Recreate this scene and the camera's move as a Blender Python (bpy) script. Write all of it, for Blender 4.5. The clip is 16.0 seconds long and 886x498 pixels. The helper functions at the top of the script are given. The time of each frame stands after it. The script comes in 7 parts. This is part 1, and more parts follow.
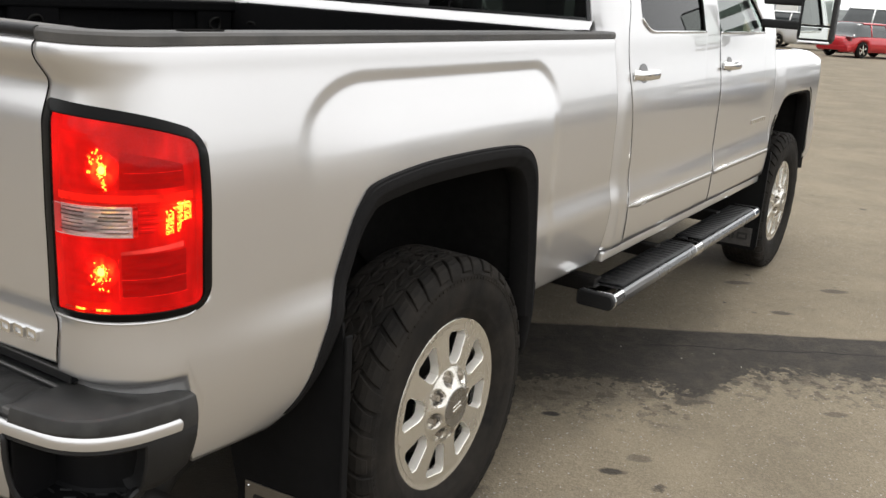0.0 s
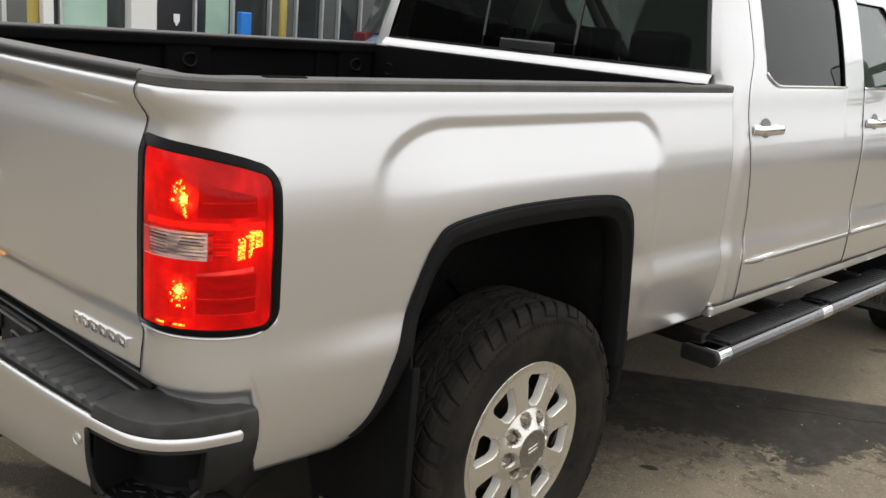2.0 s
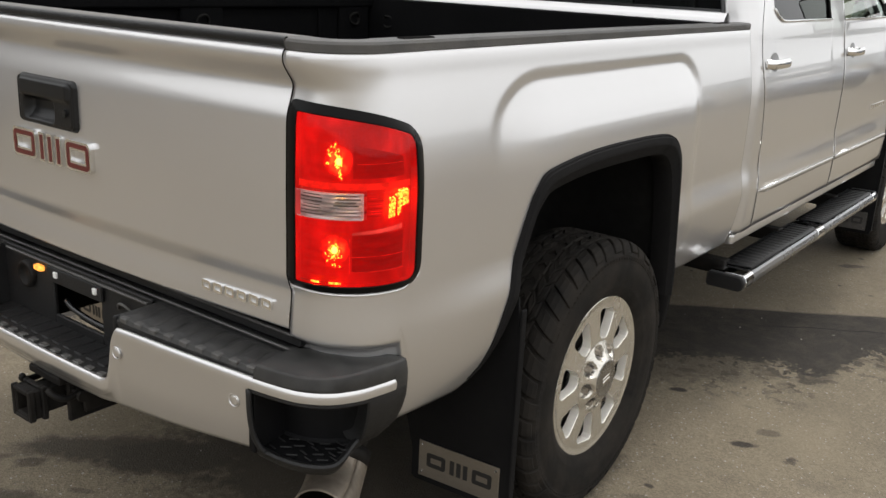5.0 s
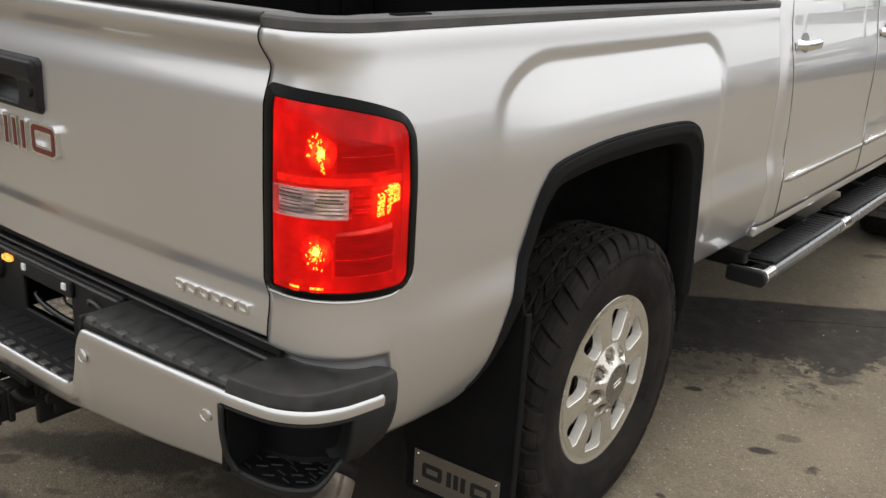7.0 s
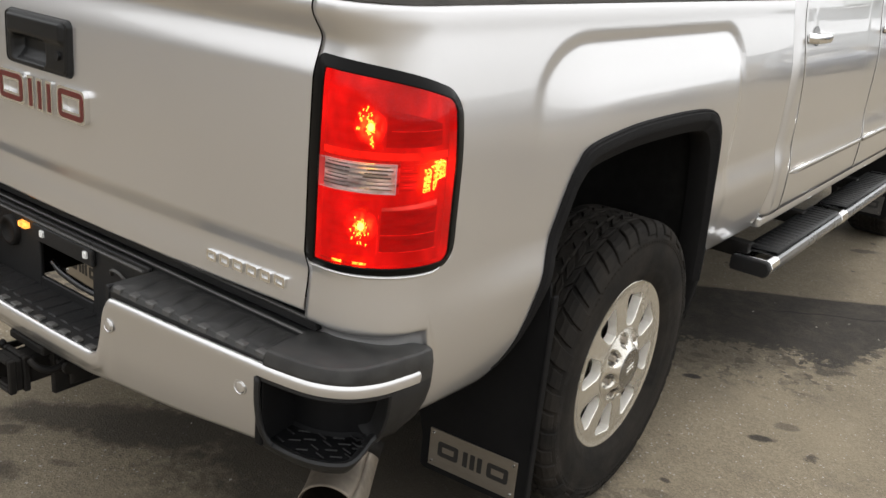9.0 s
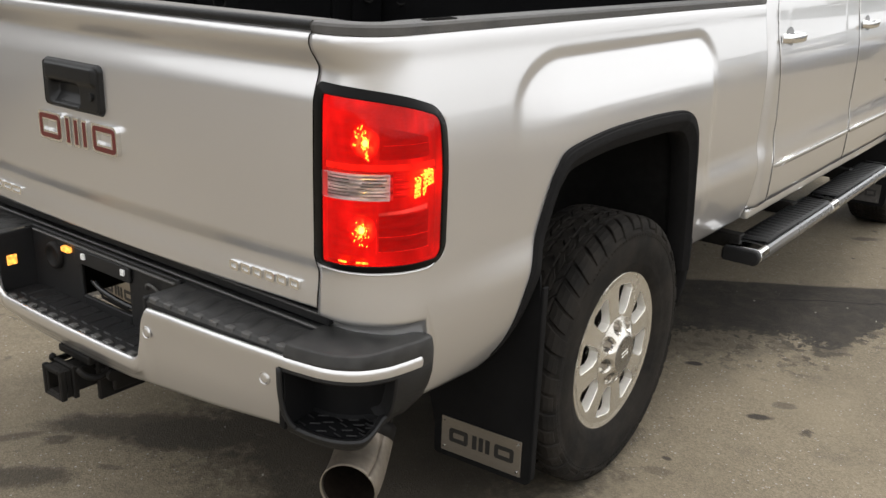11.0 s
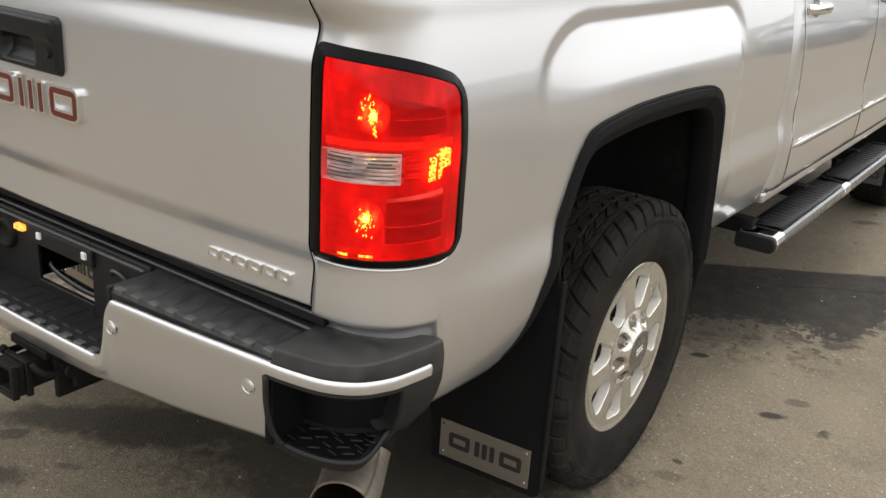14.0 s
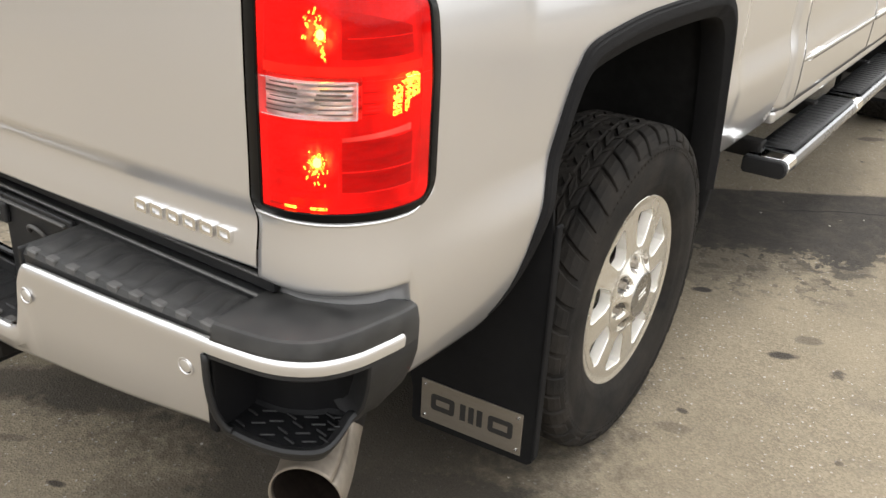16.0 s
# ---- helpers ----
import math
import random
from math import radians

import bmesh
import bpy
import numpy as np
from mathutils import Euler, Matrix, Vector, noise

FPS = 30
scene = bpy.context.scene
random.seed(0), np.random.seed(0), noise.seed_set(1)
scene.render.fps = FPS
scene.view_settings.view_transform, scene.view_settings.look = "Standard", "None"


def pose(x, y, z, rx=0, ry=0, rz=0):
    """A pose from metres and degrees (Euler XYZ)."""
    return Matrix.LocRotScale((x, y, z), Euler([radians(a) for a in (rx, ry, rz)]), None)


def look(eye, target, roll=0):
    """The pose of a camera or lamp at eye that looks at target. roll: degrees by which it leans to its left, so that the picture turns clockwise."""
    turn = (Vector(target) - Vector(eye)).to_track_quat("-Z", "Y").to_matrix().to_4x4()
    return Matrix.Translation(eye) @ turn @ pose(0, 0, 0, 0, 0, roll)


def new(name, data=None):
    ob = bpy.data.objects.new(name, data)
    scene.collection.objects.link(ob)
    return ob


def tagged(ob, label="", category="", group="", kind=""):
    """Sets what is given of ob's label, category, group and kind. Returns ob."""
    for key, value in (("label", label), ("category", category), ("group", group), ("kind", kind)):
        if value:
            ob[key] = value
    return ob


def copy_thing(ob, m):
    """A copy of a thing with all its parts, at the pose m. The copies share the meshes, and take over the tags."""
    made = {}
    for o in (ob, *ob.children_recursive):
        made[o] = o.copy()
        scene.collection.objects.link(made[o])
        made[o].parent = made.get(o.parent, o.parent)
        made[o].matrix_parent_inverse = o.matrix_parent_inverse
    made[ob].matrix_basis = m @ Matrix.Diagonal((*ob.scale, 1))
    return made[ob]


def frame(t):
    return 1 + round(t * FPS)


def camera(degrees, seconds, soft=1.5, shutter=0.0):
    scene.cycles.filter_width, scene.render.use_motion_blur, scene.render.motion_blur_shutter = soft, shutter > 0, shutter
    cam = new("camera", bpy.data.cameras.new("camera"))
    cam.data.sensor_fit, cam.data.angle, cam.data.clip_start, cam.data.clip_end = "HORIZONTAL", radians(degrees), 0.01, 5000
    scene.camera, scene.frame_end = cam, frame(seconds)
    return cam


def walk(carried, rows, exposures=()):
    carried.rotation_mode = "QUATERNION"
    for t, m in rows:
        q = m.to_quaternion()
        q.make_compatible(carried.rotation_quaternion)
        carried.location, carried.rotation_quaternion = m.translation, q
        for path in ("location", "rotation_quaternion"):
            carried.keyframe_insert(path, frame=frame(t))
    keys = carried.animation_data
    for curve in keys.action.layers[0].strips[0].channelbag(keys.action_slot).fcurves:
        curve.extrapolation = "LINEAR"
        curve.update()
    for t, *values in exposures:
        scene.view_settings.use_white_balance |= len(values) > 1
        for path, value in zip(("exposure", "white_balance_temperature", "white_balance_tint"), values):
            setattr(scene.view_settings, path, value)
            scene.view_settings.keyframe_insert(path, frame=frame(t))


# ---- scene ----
cam = camera(51.8, 16.0)
PATH = [
    (0, (2.22, -2.073, 1.577), (1.203, -0.44, 1.034), 3.8),
    (0.5, (2.28, -1.815, 1.591), (1.156, -0.26, 1.027), 6.0),
    (1, (2.406, -1.758, 1.618), (1.1, -0.346, 1.067), 5.4),
    (1.5, (2.481, -1.8, 1.636), (1.065, -0.496, 1.093), 5.4),
    (2, (2.435, -1.999, 1.623), (1.12, -0.575, 1.132), 5.0),
    (2.5, (2.411, -2.173, 1.632), (1.135, -0.722, 1.112), 6.0),
    (3, (2.465, -2.3, 1.661), (1.149, -0.902, 1.101), 6.0),
    (3.5, (2.431, -2.368, 1.648), (1.143, -0.953, 1.068), 4.6),
    (4, (2.262, -2.387, 1.635), (1.115, -0.857, 1.049), 3.2),
    (4.5, (2.151, -2.383, 1.626), (1.047, -0.83, 1.017), 4.2),
    (4.7, (2.144, -2.388, 1.62), (1.004, -0.854, 1.029), 2.7),
    (6.8, (2.086, -2.188, 1.624), (0.892, -0.712, 0.997), 3.8),
    (7, (2.042, -2.193, 1.616), (0.886, -0.694, 0.971), 3.3),
    (7.5, (1.929, -2.228, 1.601), (0.812, -0.707, 0.94), 2.6),
    (8, (1.888, -2.239, 1.592), (0.798, -0.704, 0.918), 3.4),
    (8.5, (1.889, -2.248, 1.59), (0.813, -0.705, 0.911), 5.1),
    (8.7, (1.903, -2.257, 1.59), (0.809, -0.725, 0.915), 5.7),
    (10.8, (2.119, -2.412, 1.633), (0.985, -0.898, 0.984), 3.7),
    (11, (2.128, -2.42, 1.636), (0.979, -0.914, 0.995), 2.0),
    (11.5, (2.119, -2.417, 1.625), (0.998, -0.897, 0.967), 2.6),
    (12, (2.098, -2.402, 1.62), (0.975, -0.894, 0.937), 3.2),
    (12.5, (2.043, -2.351, 1.615), (0.96, -0.816, 0.929), 4.6),
    (13, (1.961, -2.292, 1.597), (0.893, -0.751, 0.9), 4.3),
    (13.5, (1.906, -2.28, 1.593), (0.863, -0.715, 0.912), 5.4),
    (14, (1.895, -2.256, 1.587), (0.814, -0.728, 0.883), 3.8),
    (14.5, (1.921, -2.197, 1.592), (0.826, -0.671, 0.905), 4.4),
    (15, (1.983, -2.097, 1.575), (0.746, -0.701, 0.852), 3.9),
    (15.5, (1.982, -2.03, 1.567), (0.72, -0.691, 0.785), 2.8),
    (16, (1.744, -2.005, 1.521), (0.732, -0.51, 0.66), 2.9),
]
EXPOSURES = [(0.0, 0.28), (0.5, 0.22), (1.5, 0.16), (2.5, 0.18), (3.0, 0.06), (3.5, 0.02), (4.5, 0.08), (7.5, 0.06), (8.0, 0.08), (8.5, 0.25), (11.0, 0.30), (12.0, 0.38), (13.5, 0.31), (14.5, 0.30), (15.0, 0.23), (15.5, 0.30), (16.0, 0.92)]
walk(cam, [(t, look(eye, target, roll)) for t, eye, target, roll in PATH], EXPOSURES)

# ---- sky and light ----
world = bpy.data.worlds.new("overcast_sky")
scene.world = world
world.use_nodes = True
wn, wl = world.node_tree.nodes, world.node_tree.links
wn.clear()
sky = wn.new("ShaderNodeTexSky")
sky.sky_type, sky.sun_disc = "NISHITA", False
sky.sun_elevation, sky.sun_rotation = radians(71), radians(6)
sky.air_density, sky.dust_density, sky.ozone_density = 1.0, 1.5, 1.0
pale = wn.new("ShaderNodeHueSaturation")
pale.inputs["Saturation"].default_value = 0.12
back = wn.new("ShaderNodeBackground")
back.inputs["Strength"].default_value = 0.10
wout = wn.new("ShaderNodeOutputWorld")
cloud = wn.new("ShaderNodeMix")
cloud.data_type = "RGBA"
cloud.inputs["Factor"].default_value = 0.8
# an even cloud cover over the clear sky, brighter overhead
geo = wn.new("ShaderNodeTexCoord")
updown = wn.new("ShaderNodeSeparateXYZ")
wl.new(geo.outputs["Generated"], updown.inputs["Vector"])
ramp = wn.new("ShaderNodeMapRange")
ramp.inputs["From Min"].default_value, ramp.inputs["From Max"].default_value = 0.0, 0.9
ramp.inputs["To Min"].default_value, ramp.inputs["To Max"].default_value = 14.0, 18.5
wl.new(updown.outputs["Z"], ramp.inputs["Value"])
tone = wn.new("ShaderNodeVectorMath")
tone.operation = "MULTIPLY"
tone.inputs[1].default_value = (0.99, 1.0, 1.01)
wl.new(ramp.outputs["Result"], tone.inputs[0])
wl.new(tone.outputs["Vector"], cloud.inputs["B"])
wl.new(sky.outputs["Color"], pale.inputs["Color"])
wl.new(pale.outputs["Color"], cloud.inputs["A"])
wl.new(cloud.outputs["Result"], back.inputs["Color"])
wl.new(back.outputs["Background"], wout.inputs["Surface"])

sun_data = bpy.data.lights.new("sun", "SUN")
sun_data.energy, sun_data.angle, sun_data.color = 1.0, radians(22), (1.0, 0.97, 0.92)
sun = new("sun", sun_data)
sun.matrix_world = look((0.4, 4, 12), (0, 0, 0))


# ---- materials ----
def mat(name, color, rough=0.5, metal=0.0, coat=0.0, grain=0.0, grain_scale=80.0, bump=0.0, bump_scale=200.0,
        spec=0.5, dirt=0.0, dirt_color=(0.2, 0.17, 0.13), dirt_scale=3.0, aniso=(1, 1, 1), coat_rough=0.03, dirt_detail=5):
    """Principled surface with grain and dirt at two scales, on object coordinates in metres."""
    m = bpy.data.materials.new(name)
    m.use_nodes = True
    n, l = m.node_tree.nodes, m.node_tree.links
    p = n["Principled BSDF"]
    p.inputs["Base Color"].default_value = (*color, 1)
    p.inputs["Roughness"].default_value = rough
    p.inputs["Metallic"].default_value = metal
    p.inputs["Coat Weight"].default_value = coat
    p.inputs["Coat Roughness"].default_value = coat_rough
    p.inputs["Specular IOR Level"].default_value = spec
    tc = n.new("ShaderNodeTexCoord")
    mp = n.new("ShaderNodeMapping")
    mp.inputs["Scale"].default_value = aniso
    l.new(tc.outputs["Object"], mp.inputs["Vector"])
    last = None
    if grain or dirt:
        col = n.new("ShaderNodeRGB")
        col.outputs[0].default_value = (*color, 1)
        last = col.outputs[0]
    if grain:
        t1 = n.new("ShaderNodeTexNoise")
        t1.inputs["Scale"].default_value, t1.inputs["Detail"].default_value = grain_scale, 4
        l.new(mp.outputs["Vector"], t1.inputs["Vector"])
        r = n.new("ShaderNodeMapRange")
        r.inputs["To Min"].default_value, r.inputs["To Max"].default_value = 1 - grain, 1 + grain
        r.inputs["From Min"].default_value, r.inputs["From Max"].default_value = 0.25, 0.75
        l.new(t1.outputs["Fac"], r.inputs["Value"])
        mx = n.new("ShaderNodeVectorMath")
        mx.operation = "MULTIPLY"
        l.new(last, mx.inputs[0])
        l.new(r.outputs["Result"], mx.inputs[1])
        last = mx.outputs["Vector"]
    if dirt:
        t2 = n.new("ShaderNodeTexNoise")
        t2.inputs["Scale"].default_value, t2.inputs["Detail"].default_value = dirt_scale, dirt_detail
        t2.inputs["Roughness"].default_value = 0.55
        l.new(mp.outputs["Vector"], t2.inputs["Vector"])
        r2 = n.new("ShaderNodeMapRange")
        r2.inputs["From Min"].default_value, r2.inputs["From Max"].default_value = 0.38, 0.85
        r2.inputs["To Max"].default_value = dirt
        l.new(t2.outputs["Fac"], r2.inputs["Value"])
        mix = n.new("ShaderNodeMix")
        mix.data_type = "RGBA"
        l.new(r2.outputs["Result"], mix.inputs["Factor"])
        l.new(last, mix.inputs["A"])
        mix.inputs["B"].default_value = (*dirt_color, 1)
        last = mix.outputs["Result"]
        rr = n.new("ShaderNodeMapRange")
        rr.inputs["To Min"].default_value, rr.inputs["To Max"].default_value = rough, min(1, rough + 0.25)
        l.new(r2.outputs["Result"], rr.inputs["Value"])
        l.new(rr.outputs["Result"], p.inputs["Roughness"])
    if last is not None:
        l.new(last, p.inputs["Base Color"])
    if bump:
        t3 = n.new("ShaderNodeTexNoise")
        t3.inputs["Scale"].default_value, t3.inputs["Detail"].default_value = bump_scale, 3
        l.new(mp.outputs["Vector"], t3.inputs["Vector"])
        b = n.new("ShaderNodeBump")
        b.inputs["Strength"].default_value, b.inputs["Distance"].default_value = bump, 0.004
        l.new(t3.outputs["Fac"], b.inputs["Height"])
        l.new(b.outputs["Normal"], p.inputs["Normal"])
    return m


def glow(name, color, strength, cells=0.0, scale=120.0, stretch=(1, 1, 1)):
    """A lit lamp surface; cells: how far facets break it up."""
    m = bpy.data.materials.new(name)
    m.use_nodes = True
    n, l = m.node_tree.nodes, m.node_tree.links
    p = n["Principled BSDF"]
    p.inputs["Base Color"].default_value = (*[min(1, c) * 0.2 for c in color], 1)
    p.inputs["Emission Color"].default_value = (*color, 1)
    p.inputs["Emission Strength"].default_value = strength
    if cells:
        tc = n.new("ShaderNodeTexCoord")
        mp = n.new("ShaderNodeMapping")
        mp.inputs["Scale"].default_value = stretch
        l.new(tc.outputs["Object"], mp.inputs["Vector"])
        v = n.new("ShaderNodeTexNoise")
        v.inputs["Scale"].default_value, v.inputs["Detail"].default_value = scale, 3
        l.new(mp.outputs["Vector"], v.inputs["Vector"])
        r = n.new("ShaderNodeMapRange")
        r.inputs["From Min"].default_value, r.inputs["From Max"].default_value = 0.3, 0.7
        r.inputs["To Min"].default_value, r.inputs["To Max"].default_value = strength * (1 - cells), strength * (1 + cells)
        l.new(v.outputs["Fac"], r.inputs["Value"])
        l.new(r.outputs["Result"], p.inputs["Emission Strength"])
    return m


def tinted(name, color, gloss=0.05, ior=1.5, wavy=0.0, scale=60.0, aniso=(1, 1, 1)):
    """Clear or tinted plastic or glass: light goes straight through, with a Fresnel gloss on top."""
    m = bpy.data.materials.new(name)
    m.use_nodes = True
    n, l = m.node_tree.nodes, m.node_tree.links
    n.clear()
    out = n.new("ShaderNodeOutputMaterial")
    tr = n.new("ShaderNodeBsdfTransparent")
    tr.inputs["Color"].default_value = (*color, 1)
    gl = n.new("ShaderNodeBsdfGlossy")
    gl.inputs["Roughness"].default_value = gloss
    gl.inputs["Color"].default_value = (1, 1, 1, 1)
    fr = n.new("ShaderNodeFresnel")
    fr.inputs["IOR"].default_value = ior
    mx = n.new("ShaderNodeMixShader")
    l.new(fr.outputs["Fac"], mx.inputs["Fac"])
    l.new(tr.outputs["BSDF"], mx.inputs[1])
    l.new(gl.outputs["BSDF"], mx.inputs[2])
    l.new(mx.outputs["Shader"], out.inputs["Surface"])
    if wavy:
        tc = n.new("ShaderNodeTexCoord")
        mp = n.new("ShaderNodeMapping")
        mp.inputs["Scale"].default_value = aniso
        t = n.new("ShaderNodeTexNoise")
        t.inputs["Scale"].default_value = scale
        b = n.new("ShaderNodeBump")
        b.inputs["Strength"].default_value, b.inputs["Distance"].default_value = wavy, 0.003
        l.new(tc.outputs["Object"], mp.inputs["Vector"])
        l.new(mp.outputs["Vector"], t.inputs["Vector"])
        l.new(t.outputs["Fac"], b.inputs["Height"])
        l.new(b.outputs["Normal"], gl.inputs["Normal"])
    return m


SILVER = mat("silver_paint", (0.624, 0.612, 0.608), 0.30, 0.80, 1.0, grain=0.02, grain_scale=1.6, coat_rough=0.012)
BLACK_TRIM = mat("textured_black_plastic", (0.0095, 0.0095, 0.0100), 0.48, grain=0.15, grain_scale=60, bump=0.25, bump_scale=700,
                 dirt=0.30, dirt_scale=6, dirt_color=(0.030, 0.028, 0.026), spec=0.3)
FLARE_TRIM = mat("flare_black_plastic", (0.0095, 0.0092, 0.0094), 0.72, grain=0.15, grain_scale=60, bump=0.25, bump_scale=700,
                 dirt=0.25, dirt_scale=6, dirt_color=(0.022, 0.020, 0.019), spec=0.08)
CAP_TRIM = mat("scuffed_black_plastic", (0.020, 0.0195, 0.019), 0.46, grain=0.15, grain_scale=60, bump=0.25, bump_scale=700, spec=0.35, dirt=0.55, dirt_scale=26, dirt_color=(0.060, 0.057, 0.053), dirt_detail=2)
WORN_LIT_TRIM = mat("worn_lit_black_plastic", (0.070, 0.068, 0.065), 0.45, grain=0.2, grain_scale=60, spec=0.4, dirt=0.5, dirt_scale=20, dirt_color=(0.07, 0.066, 0.06))
HANDLE_BLACK = mat("satin_black_plastic", (0.0075, 0.0075, 0.0078), 0.34, grain=0.1, grain_scale=60, spec=0.28, bump=0.1, bump_scale=600)
BLACK_GRIP = mat("dark_step_plastic", (0.0035, 0.0035, 0.004), 0.6, spec=0.15, grain=0.15, grain_scale=60, bump=0.2, bump_scale=500)
BLACK_GLOSS = mat("gloss_black_plastic", (0.008, 0.008, 0.009), 0.12, dirt=0.2, dirt_color=(0.03, 0.03, 0.03))
BLACK_DEEP = mat("black_liner", (0.013, 0.0125, 0.012), 0.95, grain=0.2, grain_scale=30, bump=0.3, bump_scale=120, spec=0.0)
FLAP = mat("black_flap_rubber", (0.005, 0.005, 0.0055), 0.7, grain=0.2, grain_scale=40, spec=0.12, bump=0.15, bump_scale=200, dirt=0.2, dirt_color=(0.03, 0.028, 0.025))
BEDLINER = mat("sprayed_bed_liner", (0.0042, 0.0042, 0.0045), 0.85, grain=0.25, spec=0.04, grain_scale=120, bump=0.5, bump_scale=350,
               dirt=0.07, dirt_color=(0.03, 0.028, 0.026))
RAILCAP = mat("worn_rail_cap_plastic", (0.040, 0.038, 0.036), 0.5, grain=0.15, grain_scale=60, bump=0.25, bump_scale=600,
              dirt=0.6, dirt_scale=9, dirt_color=(0.13, 0.12, 0.11))
GATECAP = mat("weathered_gate_cap", (0.10, 0.092, 0.084), 0.55, grain=0.15, grain_scale=60, bump=0.25, bump_scale=600, dirt=0.6, dirt_scale=7, dirt_color=(0.19, 0.175, 0.16))
RUBBER = mat("tyre_rubber", (0.0120, 0.0110, 0.0100), 0.80, grain=0.25, grain_scale=40, bump=0.3, bump_scale=260,
             dirt=0.55, dirt_scale=9, dirt_color=(0.050, 0.042, 0.034), spec=0.10)
ALLOY = mat("machined_alloy", (0.70, 0.67, 0.61), 0.25, 0.84, 0.0, grain=0.05, grain_scale=150, dirt=0.20, dirt_scale=9,
            dirt_color=(0.34, 0.30, 0.24))
ALLOY_POLISHED = mat("polished_alloy", (0.80, 0.78, 0.74), 0.16, 1.0, grain=0.05, grain_scale=60, dirt=0.3, dirt_scale=14, dirt_color=(0.4, 0.36, 0.3))
CHROME = mat("chrome", (0.86, 0.86, 0.86), 0.07, 1.0, dirt=0.15, dirt_color=(0.4, 0.38, 0.36))
# paler, less metallic than the rim's face; used on the window walls
ALLOY_WINDOW = mat("pale_alloy_window", (0.83, 0.80, 0.74), 0.40, 0.25, grain=0.04, grain_scale=90, dirt=0.12, dirt_scale=14, dirt_color=(0.4, 0.35, 0.28))
ALLOY_GREY = mat("grey_cap_metal", (0.30, 0.29, 0.275), 0.25, 0.9, grain=0.08, grain_scale=60, dirt=0.3, dirt_scale=20, dirt_color=(0.2, 0.18, 0.15))
DARK_CUP = mat("shaded_lug_pocket", (0.16, 0.15, 0.14), 0.35, 0.8, grain=0.1)
BRUSHED = mat("brushed_steel", (0.36, 0.325, 0.28), 0.38, 0.9, grain=0.1, grain_scale=60, aniso=(1, 1, 12), dirt=0.3,
              dirt_color=(0.22, 0.19, 0.16))
# darker copy of the brushed steel: front flap plates carry the truck's shade
SHADED_STEEL = mat("shaded_steel", (0.09, 0.085, 0.08), 0.6, 0.5, grain=0.2, grain_scale=40, dirt=0.7, dirt_scale=12, dirt_color=(0.05, 0.045, 0.04))
STEEL = mat("sooty_exhaust_steel", (0.24, 0.205, 0.165), 0.5, 0.55, grain=0.2, grain_scale=25, dirt=0.8, dirt_scale=16,
            dirt_color=(0.085, 0.068, 0.05))
SOOT = mat("soot", (0.014, 0.010, 0.0075), 0.95, spec=0.1, grain=0.3, grain_scale=60)
IRON = mat("painted_iron", (0.006, 0.0056, 0.0054), 0.65, spec=0.2, grain=0.3, grain_scale=40, dirt=0.25, dirt_scale=14, dirt_color=(0.05, 0.04, 0.03))
RED_BADGE = mat("red_enamel", (0.10, 0.006, 0.007), 0.3, 0.0, 0.3, grain=0.1, grain_scale=60)
DARK_MARK = mat("dark_plate_mark", (0.016, 0.015, 0.0145), 0.5, grain=0.1)
LAMP_CLEAR = mat("clear_reflector", (0.70, 0.68, 0.67), 0.30, 0.35, grain=0.8, grain_scale=22, aniso=(0.8, 0.8, 4))
RED_LENS = tinted("red_lens", (0.95, 0.085, 0.075), 0.07, 1.26, wavy=0.25, scale=9)
CLEAR_LENS = tinted("clear_lens", (0.92, 0.9, 0.9), 0.04, wavy=0.5, scale=40, aniso=(0.3, 0.3, 5))
PRIVACY = tinted("privacy_glass", (0.05, 0.05, 0.052), 0.02, 1.28)
REAR_GLASS = tinted("dark_rear_glass", (0.085, 0.10, 0.09), 0.02, 1.12)
CLEAR_GLASS = tinted("green_tint_glass", (0.62, 0.72, 0.66), 0.02, 1.55)
MIRROR = mat("mirror_glass", (0.72, 0.76, 0.72), 0.02, 1.0)
SEAT = mat("black_leather", (0.02, 0.019, 0.018), 0.5, grain=0.15, bump=0.2, bump_scale=150)
GLOW_BULB = glow("bulb_glow", (1.0, 0.74, 0.10), 40)
GLOW_FACET = glow("facet_glow", (1.0, 0.56, 0.06), 16, 0.98, 170)
GLOW_SHELF = glow("lit_red_shelf", (1.0, 0.16, 0.09), 0.75, 0.3, 40)
GLOW_BAY = glow("dim_red_bay", (1.0, 0.07, 0.09), 0.17, 0.35, 40, (0.6, 0.6, 3))
GLOW_STEP = glow("red_step_edge", (1.0, 0.16, 0.15), 0.7, 0.6, 60)
GLOW_ROOF = glow("pale_red_edge", (1.0, 0.75, 0.65), 0.62, 0.5, 18)
RIM_CLEAR = mat("clear_lens_rim", (0.55, 0.36, 0.36), 0.2)
BEZEL = mat("black_bezel", (0.004, 0.0038, 0.0036), 0.30, spec=0.09, grain=0.1)
GLOW_AMBER = glow("amber_lamp_glow", (1.0, 0.38, 0.06), 1.5, 0.5, 110)


# ---- mesh helpers ----
def smoothstep(a, b, x):
    t = min(1.0, max(0.0, (x - a) / (b - a)))
    return t * t * (3 - 2 * t)


